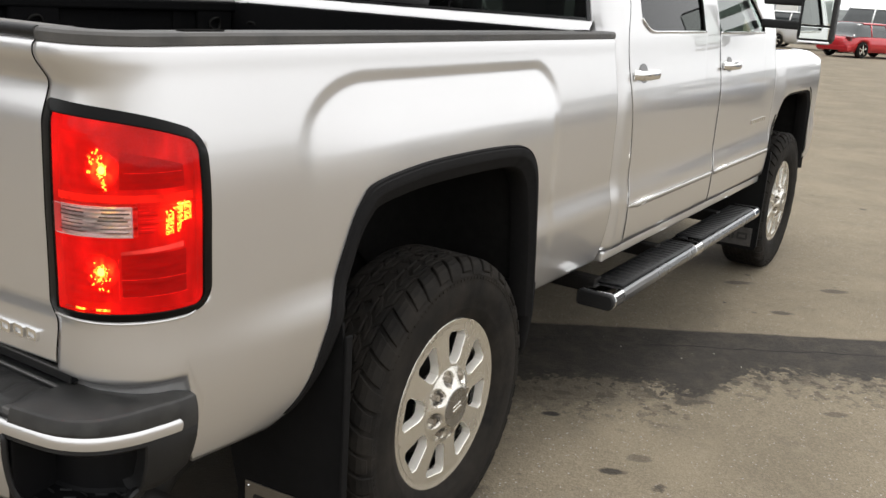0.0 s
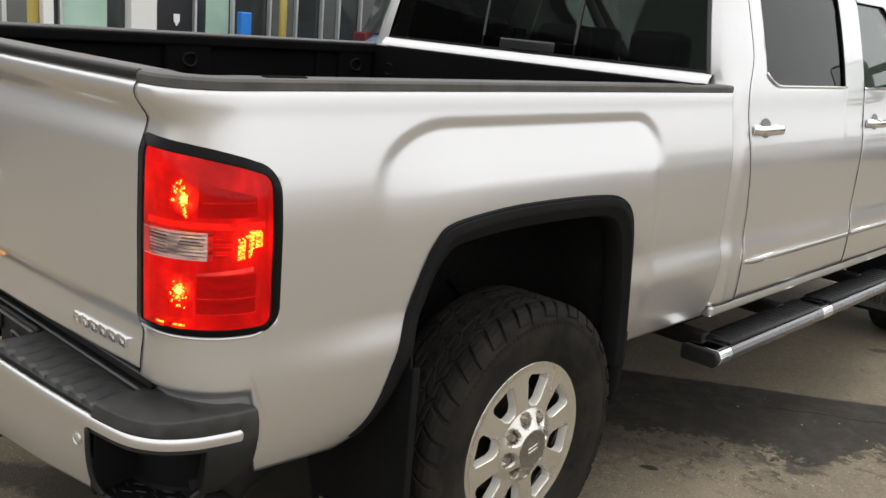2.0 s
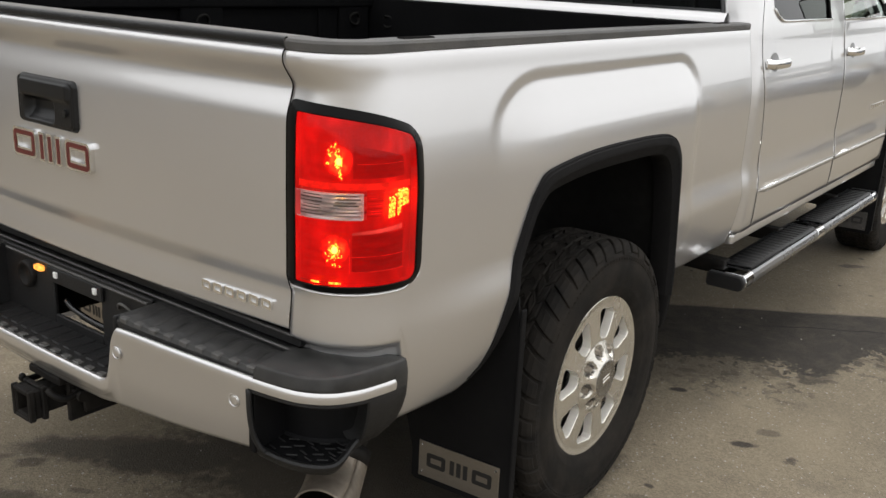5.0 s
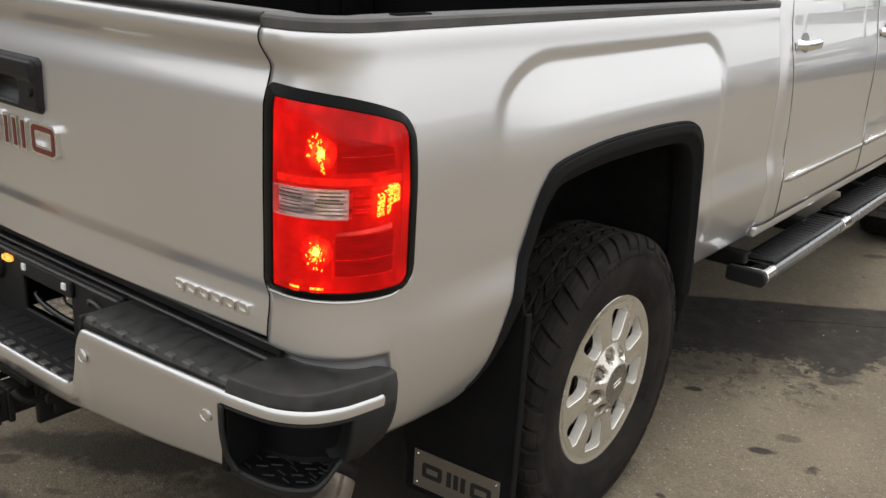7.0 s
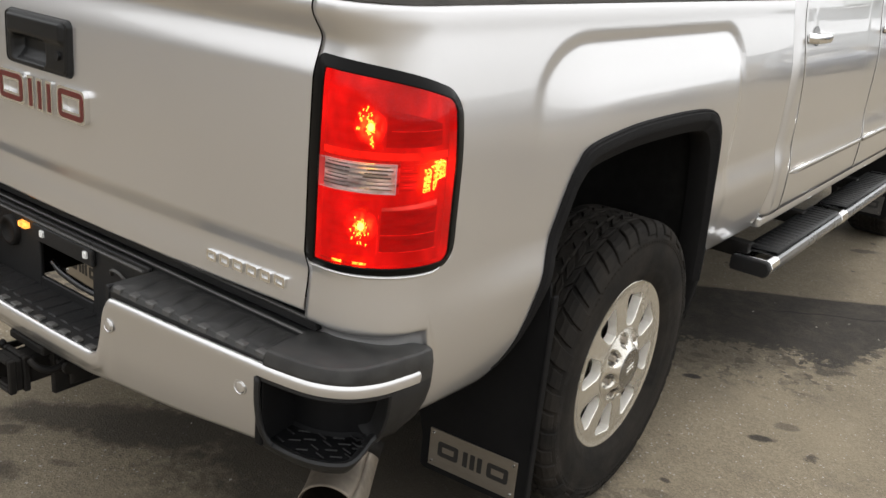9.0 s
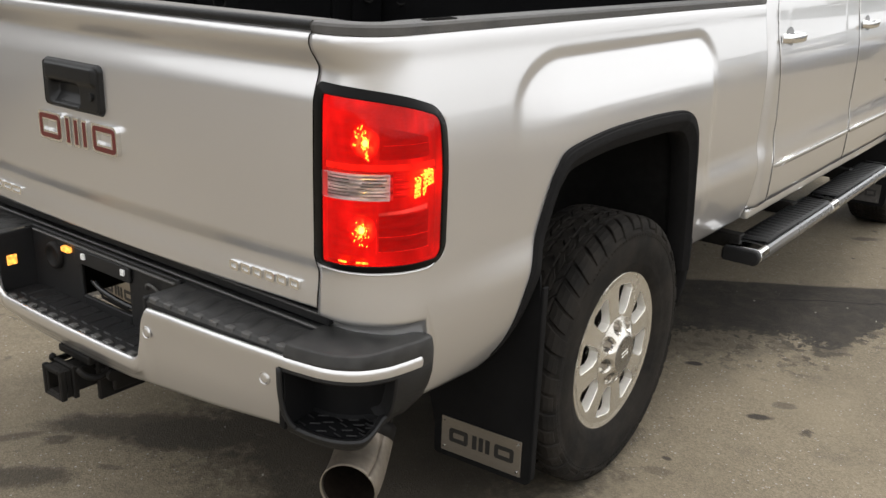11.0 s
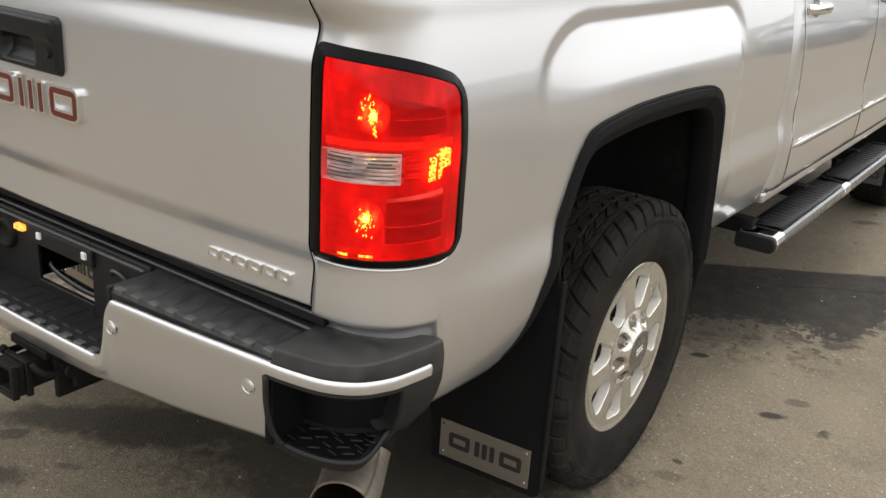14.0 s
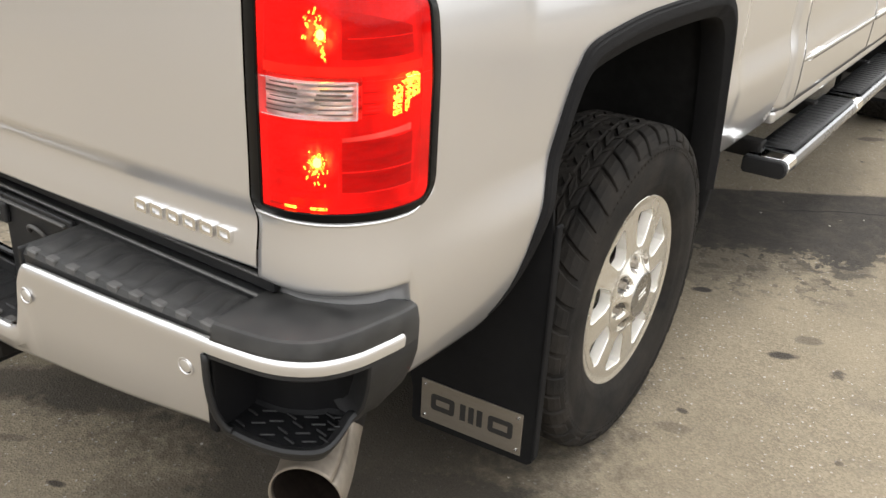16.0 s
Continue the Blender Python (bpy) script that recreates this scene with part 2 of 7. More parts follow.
def curve_table(rows):
    """A smooth function through (x, y) rows in rising x."""
    xs, ys = [r[0] for r in rows], [r[1] for r in rows]

    def slope(i):
        if i in (0, len(xs) - 1):
            return 0.0
        a, b = (ys[i] - ys[i - 1]) / (xs[i] - xs[i - 1]), (ys[i + 1] - ys[i]) / (xs[i + 1] - xs[i])
        return 0.0 if a * b <= 0 else 2 * a * b / (a + b)
    ms = [slope(i) for i in range(len(xs))]

    def f(x):
        if x <= xs[0]:
            return ys[0]
        if x >= xs[-1]:
            return ys[-1]
        i = max(k for k in range(len(xs) - 1) if xs[k] <= x)
        h = xs[i + 1] - xs[i]
        t = (x - xs[i]) / h
        return ((2 * t ** 3 - 3 * t ** 2 + 1) * ys[i] + (t ** 3 - 2 * t ** 2 + t) * h * ms[i]
                + (3 * t ** 2 - 2 * t ** 3) * ys[i + 1] + (t ** 3 - t ** 2) * h * ms[i + 1])
    return f


def spline(points, per=8):
    """Points of a smooth line (Catmull-Rom) through the given ones."""
    p = [Vector(q) for q in points]
    p = [p[0] * 2 - p[1]] + p + [p[-1] * 2 - p[-2]]
    out = []
    for i in range(1, len(p) - 2):
        for k in range(per):
            t = k / per
            out.append(0.5 * (2 * p[i] + (p[i + 1] - p[i - 1]) * t + (2 * p[i - 1] - 5 * p[i] + 4 * p[i + 1] - p[i + 2]) * t * t
                              + (3 * p[i] - p[i - 1] - 3 * p[i + 1] + p[i + 2]) * t ** 3))
    return out + [p[-2]]


def mesh_part(name, verts, faces, material, parent=None, label="", smooth=True, flip=False):
    me = bpy.data.meshes.new(name)
    me.from_pydata([tuple(v) for v in verts], [], [f[::-1] for f in faces] if flip else faces)
    me.materials.append(material)
    if smooth:
        me.polygons.foreach_set("use_smooth", [True] * len(me.polygons))
    me.update()
    ob = new(name, me)
    ob.parent = parent
    if label:
        ob["label"] = label
    return ob


def part(name, bm, material, parent=None, label="", smooth=False):
    bmesh.ops.recalc_face_normals(bm, faces=bm.faces)
    me = bpy.data.meshes.new(name)
    bm.to_mesh(me)
    bm.free()
    me.materials.append(material)
    if smooth:
        me.polygons.foreach_set("use_smooth", [True] * len(me.polygons))
    ob = new(name, me)
    ob.parent = parent
    if label:
        ob["label"] = label
    return ob


def grid_faces(nu, nv, closed=False, keep=None):
    faces = []
    for i in range(nu if closed else nu - 1):
        for j in range(nv - 1):
            if keep is None or keep(i, j):
                a, b = i * nv + j, ((i + 1) % nu) * nv + j
                faces.append((a, b, b + 1, a + 1))
    return faces


def sheet(name, rows, material, parent=None, label="", closed=False, thick=0.0, keep=None, flip=False, smooth=True, sharp=0, rim=None):
    """A surface through rows of points, all of one length; thick: given a body by Solidify."""
    nu, nv = len(rows), len(rows[0])
    ob = mesh_part(name, [p for r in rows for p in r], grid_faces(nu, nv, closed, keep), material, parent, label, smooth, flip)
    if sharp:
        ob.data.set_sharp_from_angle(angle=radians(sharp))
    if thick:
        m = ob.modifiers.new("thickness", "SOLIDIFY")
        m.thickness, m.offset, m.use_even_offset = thick, -1, False
        if rim is not None:
            ob.data.materials.append(rim)
            m.material_offset_rim = 1
    return ob


def box_into(bm, lo, hi, bevel=0.0, seg=2, m=None):
    r = bmesh.ops.create_cube(bm, size=1)
    vs = r["verts"]
    lo, hi = Vector(lo), Vector(hi)
    for v in vs:
        v.co = Vector(((lo[i] + hi[i]) / 2 + v.co[i] * (hi[i] - lo[i]) for i in range(3)))
    if bevel:
        es = list({e for v in vs for e in v.link_edges})
        r = bmesh.ops.bevel(bm, geom=vs + es, offset=bevel, segments=seg, profile=0.5, affect="EDGES", clamp_overlap=True)
        vs = list({v for f in r["faces"] for v in f.verts} | {v for v in vs if v.is_valid})
    if m is not None:
        bmesh.ops.transform(bm, matrix=m, verts=vs)
    return vs


def block(name, lo, hi, material, parent=None, label="", bevel=0.004, seg=2, m=None):
    bm = bmesh.new()
    box_into(bm, lo, hi, bevel, seg, m)
    return part(name, bm, material, parent, label, smooth=False)


def lathe(name, profile, material, parent=None, label="", n=64, m=None, smooth=True):
    """Turned round the x axis: profile rows of (x, radius)."""
    rows = []
    for i in range(n):
        a = 2 * math.pi * i / n
        rows.append([Vector((x, r * math.cos(a), r * math.sin(a))) for x, r in profile])
    if m is not None:
        rows = [[m @ p for p in r] for r in rows]
    return sheet(name, rows, material, parent, label, closed=True, smooth=smooth)


def tube_rows(path, radius, n=14):
    pts = [Vector(p) for p in path]
    rows, side = [], None
    for i, p in enumerate(pts):
        d = (pts[min(i + 1, len(pts) - 1)] - pts[max(i - 1, 0)]).normalized()
        if side is None:
            side = d.orthogonal().normalized()
        side = (side - d * side.dot(d)).normalized()
        up = d.cross(side)
        r = radius(i / (len(pts) - 1)) if callable(radius) else radius
        rows.append([p + (side * math.cos(2 * math.pi * k / n) + up * math.sin(2 * math.pi * k / n)) * r for k in range(n + 1)])
    return rows


def tube(name, path, radius, material, parent=None, label="", n=14, thick=0.0):
    rows = tube_rows(path, radius, n)
    if not thick:
        rows = [[Vector(path[0])] * (n + 1)] + rows + [[Vector(path[-1])] * (n + 1)]
    return sheet(name, rows, material, parent, label, thick=thick)


def mirrored(p):
    return Vector((2 * XC - p[0], p[1], p[2]))


# ---- ground ----
XC = -0.03   # the truck's centre line


# dark streaks behind the bumper, the broad last one painted shade: (x, y, half length, half width, turn in degrees,
# strength)
SPILLS_SHADE = [(-0.36, -0.80, 0.42, 0.10, 38, 0.72), (-0.20, -0.72, 0.34, 0.14, 38, 0.8), (-0.645, -1.14, 0.11, 0.030, 58, 0.5), (-0.515, -1.05, 0.06, 0.035, 50, 0.6), (-0.42, -1.27, 0.20, 0.070, 42, 0.65),
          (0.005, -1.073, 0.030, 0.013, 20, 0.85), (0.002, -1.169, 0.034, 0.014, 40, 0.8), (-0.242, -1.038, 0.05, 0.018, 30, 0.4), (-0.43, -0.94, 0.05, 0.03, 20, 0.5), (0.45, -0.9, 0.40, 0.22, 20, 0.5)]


def ground_material():
    m = bpy.data.materials.new("worn_asphalt")
    m.use_nodes = True
    n, l = m.node_tree.nodes, m.node_tree.links
    p = n["Principled BSDF"]
    tc = n.new("ShaderNodeTexCoord")

    def noise_at(scale, detail=5, rough=0.6):
        t = n.new("ShaderNodeTexNoise")
        t.inputs["Scale"].default_value, t.inputs["Detail"].default_value, t.inputs["Roughness"].default_value = scale, detail, rough
        l.new(tc.outputs["Object"], t.inputs["Vector"])
        return t.outputs["Fac"]

    def ranged(v, a, b, lo=0.0, hi=1.0):
        r = n.new("ShaderNodeMapRange")
        r.interpolation_type = "SMOOTHSTEP"
        for k, x in (("From Min", a), ("From Max", b), ("To Min", lo), ("To Max", hi)):
            r.inputs[k].default_value = x
        l.new(v, r.inputs["Value"])
        return r.outputs["Result"]

    def op(kind, a, b=None):
        o = n.new("ShaderNodeMath")
        o.operation = kind
        for i, v in enumerate((a, b)):
            if v is None:
                continue
            if isinstance(v, (int, float)):
                o.inputs[i].default_value = v
            else:
                l.new(v, o.inputs[i])
        return o.outputs[0]

    def mixed(f, a, b):
        x = n.new("ShaderNodeMix")
        x.data_type = "RGBA"
        l.new(f, x.inputs["Factor"])
        for k, v in (("A", a), ("B", b)):
            if isinstance(v, tuple):
                x.inputs[k].default_value = (*v, 1)
            else:
                l.new(v, x.inputs[k])
        return x.outputs["Result"]

    stones = n.new("ShaderNodeTexVoronoi")
    stones.inputs["Scale"].default_value = 170
    l.new(tc.outputs["Object"], stones.inputs["Vector"])
    sep = n.new("ShaderNodeSeparateColor")
    l.new(stones.outputs["Color"], sep.inputs["Color"])
    base = mixed(ranged(sep.outputs[0], 0.1, 1.0), (0.157, 0.129, 0.089), (0.230, 0.192, 0.137))
    base = mixed(ranged(sep.outputs[1], 0.985, 0.992), base, (0.36, 0.34, 0.31))
    base = mixed(ranged(noise_at(1.3), 0.35, 0.7, 0.0, 0.45), base, (0.117, 0.096, 0.067))
    base = mixed(ranged(noise_at(14, 6), 0.5, 0.8, 0.0, 0.5), base, (0.246, 0.212, 0.155))
    base = mixed(ranged(noise_at(0.8, 7, 0.65), 0.45, 0.72, 0.0, 0.5), base, (0.260, 0.216, 0.150))
    base = mixed(ranged(noise_at(5.5, 5, 0.6), 0.52, 0.75, 0.0, 0.35), base, (0.095, 0.080, 0.062))
    # wet and oily marks, and shade painted under the truck: (x, y, half length, half width, turn in degrees, strength)
    wobble, fine = noise_at(5, 6, 0.7), noise_at(28, 4, 0.6)
    wet_shade = None
    for x, y, a, b, turn, strength in WET_SHADE:
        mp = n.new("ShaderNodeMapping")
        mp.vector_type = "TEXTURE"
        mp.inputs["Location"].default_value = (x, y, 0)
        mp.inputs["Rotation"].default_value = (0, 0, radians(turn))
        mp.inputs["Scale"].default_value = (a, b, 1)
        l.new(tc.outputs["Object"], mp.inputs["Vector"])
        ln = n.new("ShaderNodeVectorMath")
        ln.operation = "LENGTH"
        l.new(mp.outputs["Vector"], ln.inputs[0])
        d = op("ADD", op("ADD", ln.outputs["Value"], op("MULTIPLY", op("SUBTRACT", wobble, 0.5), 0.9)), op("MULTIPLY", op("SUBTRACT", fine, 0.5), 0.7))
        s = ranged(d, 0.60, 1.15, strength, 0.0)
        wet_shade = s if wet_shade is None else op("MAXIMUM", wet_shade, s)
    # the long run of water: a clean upper edge, a ragged lower one
    at = n.new("ShaderNodeSeparateXYZ")
    l.new(tc.outputs["Object"], at.inputs["Vector"])
    deep = op("MULTIPLY", op("SUBTRACT", op("ADD", 1.640, op("MULTIPLY", at.outputs["X"], 0.680)), at.outputs["Y"]), 0.824)
    deep = op("ADD", deep, op("MULTIPLY", op("SUBTRACT", wobble, 0.5), 0.06))
    breadth = op("ADD", op("ADD", ranged(at.outputs["X"], 1.27, 1.40, 0.75, 0.44), ranged(at.outputs["X"], 1.08, 1.25, -0.04, 0.07)), op("ADD", op("MULTIPLY", op("SUBTRACT", wobble, 0.5), 0.45), op("MULTIPLY", op("SUBTRACT", fine, 0.5), 0.45)))
    run = op("MULTIPLY", op("MULTIPLY", ranged(deep, -0.012, 0.02), ranged(op("SUBTRACT", breadth, deep), -0.02, 0.035)), ranged(at.outputs["X"], 2.6, 3.2, 0.97, 0.0))
    spatter = op("MULTIPLY", op("MULTIPLY", ranged(deep, 0.0, 0.05), ranged(op("SUBTRACT", breadth, deep), -0.45, -0.05)), ranged(noise_at(15, 3), 0.53, 0.58, 0.0, 0.75))
    # the run dries in blotches
    blotch = op("MULTIPLY", ranged(noise_at(8, 6, 0.7), 0.34, 0.58, 0.88, 1.0), ranged(noise_at(45, 3), 0.3, 0.65, 0.94, 1.0))
    run = op("MULTIPLY", run, blotch)
    halo = op("MULTIPLY", op("MULTIPLY", ranged(deep, -0.03, 0.05), ranged(op("SUBTRACT", breadth, deep), -0.30, 0.0)), ranged(noise_at(9, 5), 0.36, 0.60, 0.0, 0.58))
    wet_shade = op("MAXIMUM", wet_shade, op("MAXIMUM", halo, op("MAXIMUM", run, spatter)))
    drops = n.new("ShaderNodeTexVoronoi")
    drops.inputs["Scale"].default_value, drops.inputs["Randomness"].default_value = 4.2, 1.0
    l.new(tc.outputs["Object"], drops.inputs["Vector"])
    sep2 = n.new("ShaderNodeSeparateColor")
    l.new(drops.outputs["Color"], sep2.inputs["Color"])
    size = ranged(sep2.outputs[0], 0.55, 1.0, 0.0, 0.16)
    drop = op("MULTIPLY", ranged(op("SUBTRACT", size, op("ADD", drops.outputs["Distance"], op("MULTIPLY", op("SUBTRACT", fine, 0.5), 0.30))), -0.02, 0.05),
              ranged(sep2.outputs[1], 0.0, 1.0, 0.2, 0.75))
    wet_shade = op("MAXIMUM", wet_shade, drop)
    # small drips, thickest where the noise is high
    drips = n.new("ShaderNodeTexVoronoi")
    drips.inputs["Scale"].default_value = 11.0
    l.new(tc.outputs["Object"], drips.inputs["Vector"])
    sep3 = n.new("ShaderNodeSeparateColor")
    l.new(drips.outputs["Color"], sep3.inputs["Color"])
    small = op("MULTIPLY", ranged(sep3.outputs[0], 0.6, 1.0, 0.0, 0.20), ranged(noise_at(1.1, 2), 0.42, 0.62))
    wet_shade = op("MAXIMUM", wet_shade, op("MULTIPLY", ranged(op("SUBTRACT", small, op("ADD", drips.outputs["Distance"], op("MULTIPLY", op("SUBTRACT", fine, 0.5), 0.35))), -0.02, 0.05), ranged(sep3.outputs[1], 0.0, 1.0, 0.25, 0.7)))
    base = mixed(wet_shade, base, (0.021, 0.0178, 0.0148))
    # a thin crack
    w = n.new("ShaderNodeTexNoise")
    w.inputs["Scale"].default_value = 6
    l.new(tc.outputs["Object"], w.inputs["Vector"])
    sx = n.new("ShaderNodeSeparateXYZ")
    l.new(tc.outputs["Object"], sx.inputs["Vector"])
    line = op("ABSOLUTE", op("SUBTRACT", op("ADD", sx.outputs["Y"], op("MULTIPLY", sx.outputs["X"], -0.69)),
                             op("ADD", 1.352, op("MULTIPLY", op("SUBTRACT", w.outputs["Fac"], 0.5), 0.09))))
    crack = op("MULTIPLY", op("MULTIPLY", ranged(line, 0.004, 0.010, 1.0, 0.0), ranged(sx.outputs["X"], 0.80, 1.0)), 0.95)
    base = mixed(crack, base, (0.003, 0.0026, 0.0024))
    l.new(base, p.inputs["Base Color"])
    l.new(ranged(wet_shade, 0.0, 0.8, 0.90, 0.84), p.inputs["Roughness"])
    p.inputs["Specular IOR Level"].default_value = 0.3
    b = n.new("ShaderNodeBump")
    b.inputs["Strength"].default_value, b.inputs["Distance"].default_value = 0.55, 0.004
    h = op("ADD", stones.outputs["Distance"], op("MULTIPLY", noise_at(60, 3), 0.6))
    l.new(h, b.inputs["Height"])
    l.new(b.outputs["Normal"], p.inputs["Normal"])
    return m


# small ellipses are wet marks; the broad ones paint the truck's ground shade
WET_SHADE = [(0.3, 0.9, 0.5, 0.5, 0, 0.7), (0.62, 1.22, 0.50, 0.30, 30, 0.5), (0.872, 0.978, 0.040, 0.022, 30, 0.95), (1.246, 0.702, 0.050, 0.024, 30, 0.9), (1.288, 0.857, 0.055, 0.030, 30, 0.45), (1.112, 0.112, 0.055, 0.030, 20, 0.4),
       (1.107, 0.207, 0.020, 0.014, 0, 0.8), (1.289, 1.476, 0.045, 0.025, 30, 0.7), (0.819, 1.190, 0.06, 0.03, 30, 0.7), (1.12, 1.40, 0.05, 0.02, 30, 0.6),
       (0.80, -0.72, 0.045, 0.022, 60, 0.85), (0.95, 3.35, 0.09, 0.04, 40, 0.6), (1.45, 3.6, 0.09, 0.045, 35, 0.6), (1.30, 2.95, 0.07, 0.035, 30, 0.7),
       (1.80, 1.75, 0.06, 0.030, 35, 0.5), (0.60, -0.75, 0.45, 0.35, 0, 0.80), (0.80, -0.60, 0.42, 0.24, 25, 0.85), (0.25, -0.20, 0.85, 0.75, 0, 0.8)] + SPILLS_SHADE
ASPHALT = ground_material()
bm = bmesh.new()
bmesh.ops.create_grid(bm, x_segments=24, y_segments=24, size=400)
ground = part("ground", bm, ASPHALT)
tagged(ground, "worn brown-grey asphalt lot with wet and oily marks and painted shade under the truck", "ground", kind="structure")

# ---- the pickup ----
truck = tagged(new("pickup_truck"), "silver four-door heavy-duty pickup truck parked with its lamps lit", "pickup truck")

SIDE = curve_table([(0.58, -0.058), (0.63, -0.031), (0.69, -0.009), (0.74, 0.0025), (0.80, 0.0120), (0.845, 0.0160), (0.925, 0.0020), (0.945, -0.0005), (1.00, 0.0005), (1.16, 0.0010),
                    (1.20, -0.0005), (1.25, -0.0055), (1.28, -0.0100), (1.305, -0.0145), (1.34, -0.0210), (1.38, -0.0285), (1.40, -0.0320), (1.447, -0.0390), (1.462, -0.0490)])
REAR_RAW = curve_table([(0.60, 0.0), (0.80, 0.013), (0.88, 0.010), (0.941, 0.0040), (0.947, 0.0043), (0.952, 0.0058), (0.984, 0.0166), (0.989, 0.0174), (1.03, 0.0170), (1.09, 0.0170), (1.15, 0.0175), (1.21, 0.0170), (1.28, 0.0160), (1.316, 0.0152), (1.325, 0.0136),
                    (1.372, -0.0012), (1.380, -0.0028), (1.387, -0.0022), (1.394, 0.0020), (1.418, 0.0190), (1.426, 0.0235), (1.436, 0.0258), (1.448, 0.0240), (1.462, 0.010)])
REAR_CORNER_RAW = curve_table([(0.60, 0.0), (0.80, 0.013), (0.88, 0.011), (0.97, 0.010), (1.10, 0.0125), (1.21, 0.0115), (1.28, 0.0085), (1.335, 0.0070), (1.378, 0.0085),
                           (1.410, 0.0125), (1.428, 0.015), (1.446, 0.015), (1.462, 0.006)])


def softened(f):
    """The same line with its upper bends rounded off."""
    return lambda z: sum(f(z + 0.0012 * k) for k in range(-4, 5)) / 9 if 1.10 < z < 1.43 else f(z)


REAR, REAR_CORNER = softened(REAR_RAW), softened(REAR_CORNER_RAW)
SIDE_PLAIN = curve_table([(0.58, -0.055), (0.63, -0.034), (0.69, -0.015), (0.76, -0.001), (0.82, 0.0055), (0.86, 0.006), (0.93, 0.002), (1.00, 0.0005), (1.16, 0.0010),
                          (1.20, -0.0005), (1.25, -0.0055), (1.28, -0.0100), (1.305, -0.0145), (1.34, -0.0210), (1.38, -0.0285), (1.40, -0.0320), (1.447, -0.0390), (1.462, -0.0490)])
ARCH = curve_table([(-0.76, 0.55), (-0.70, 0.612), (-0.640, 0.645), (-0.592, 0.706), (-0.556, 0.805), (-0.52, 0.885), (-0.466, 1.01), (-0.43, 1.07), (-0.375, 1.105), (-0.2, 1.125), (0.20, 1.122),
                    (0.32, 1.105), (0.375, 1.05), (0.405, 0.95), (0.43, 0.55)])
BOX_FRONT = 1.038


def bulge(y, z):
    """The raised pad round the wheel arch: a shallow valley along its outline, then a face that leans out to a crease."""
    qy, qz = (abs(y + 0.036) - 0.624) * (0.62 if y < 0 else 1.0) + 0.16, (z - 1.399) + 0.16
    d = -(math.hypot(max(qy, 0), max(qz, 0)) + min(max(qy, qz), 0) - 0.16)
    if d <= 0:
        return 0.0
    low = smoothstep(0.60, 1.05, z + (0.25 if y < 0 else 0.0))
    dip = -0.0068 * smoothstep(0.0, 0.038, d) * smoothstep(1.10, 1.33, z)
    dy = 0.624 - abs(y + 0.036)
    top = 1.366 - 0.12 * max(0.0, 1 - dy / (0.27 if y < 0 else 0.17)) ** 2
    a = (top - z) / (top - 1.228)
    a = a - max(0.0, a - 1) if a < 0.94 or a > 1.06 else 0.97 + 0.03 * math.sin((a - 0.94) / 0.12 * math.pi / 2)
    side = smoothstep(0.0, 0.36 if y < 0 else 0.085, dy)
    return (dip + 0.0140 * max(0.0, a) * side) * low


def box_plan(u):
    """Plan line of the box's skin from the tailgate gap round the corner and forward: point, normal, share of side."""
    if u < 0.04:
        return Vector((0.79 + u, -1.10)), Vector((0, -1)), 0.0
    arc = 0.145 * math.pi / 2
    if u < 0.04 + arc:
        a = (u - 0.04) / 0.145
        return Vector((0.83 + 0.145 * math.sin(a), -0.955 - 0.145 * math.cos(a))), Vector((math.sin(a), -math.cos(a))), smoothstep(0, 1, a / (math.pi / 2))
    y = -0.955 + u - 0.04 - arc
    return Vector((0.975 + 0.006 * smoothstep(0.3, 1.0, y), y)), Vector((1, 0)), 1.0


U_CORNER = 0.04 + 0.145 * math.pi / 2


def box_skin(u, z, out=0.0):
    p, nrm, w = box_plan(u)
    ridge = smoothstep(-0.97, -0.62, p.y)
    turn = min(1.0, u / 0.13)
    rear = REAR(z) * (1 - turn) + REAR_CORNER(z) * turn
    o = (1 - w) * rear + w * (SIDE(z) * ridge + SIDE_PLAIN(z) * (1 - ridge)) + out
    if w == 1.0:
        o += bulge(p.y, z)
    # the skin turns in over the bumper's corner
    o -= 0.030 * (1 - smoothstep(0.824, 0.851, z)) * (1 - smoothstep(-0.985, -0.945, p.y))
    return Vector((p.x + nrm.x * o, p.y + nrm.y * o, z))


U_LIGHT = U_CORNER + 0.053


def light_top(u):
    return 1.357 - 0.058 * (min(max(u, 0.0), U_LIGHT) / U_LIGHT) ** 2.0


LIGHT_BOTTOM = 0.968


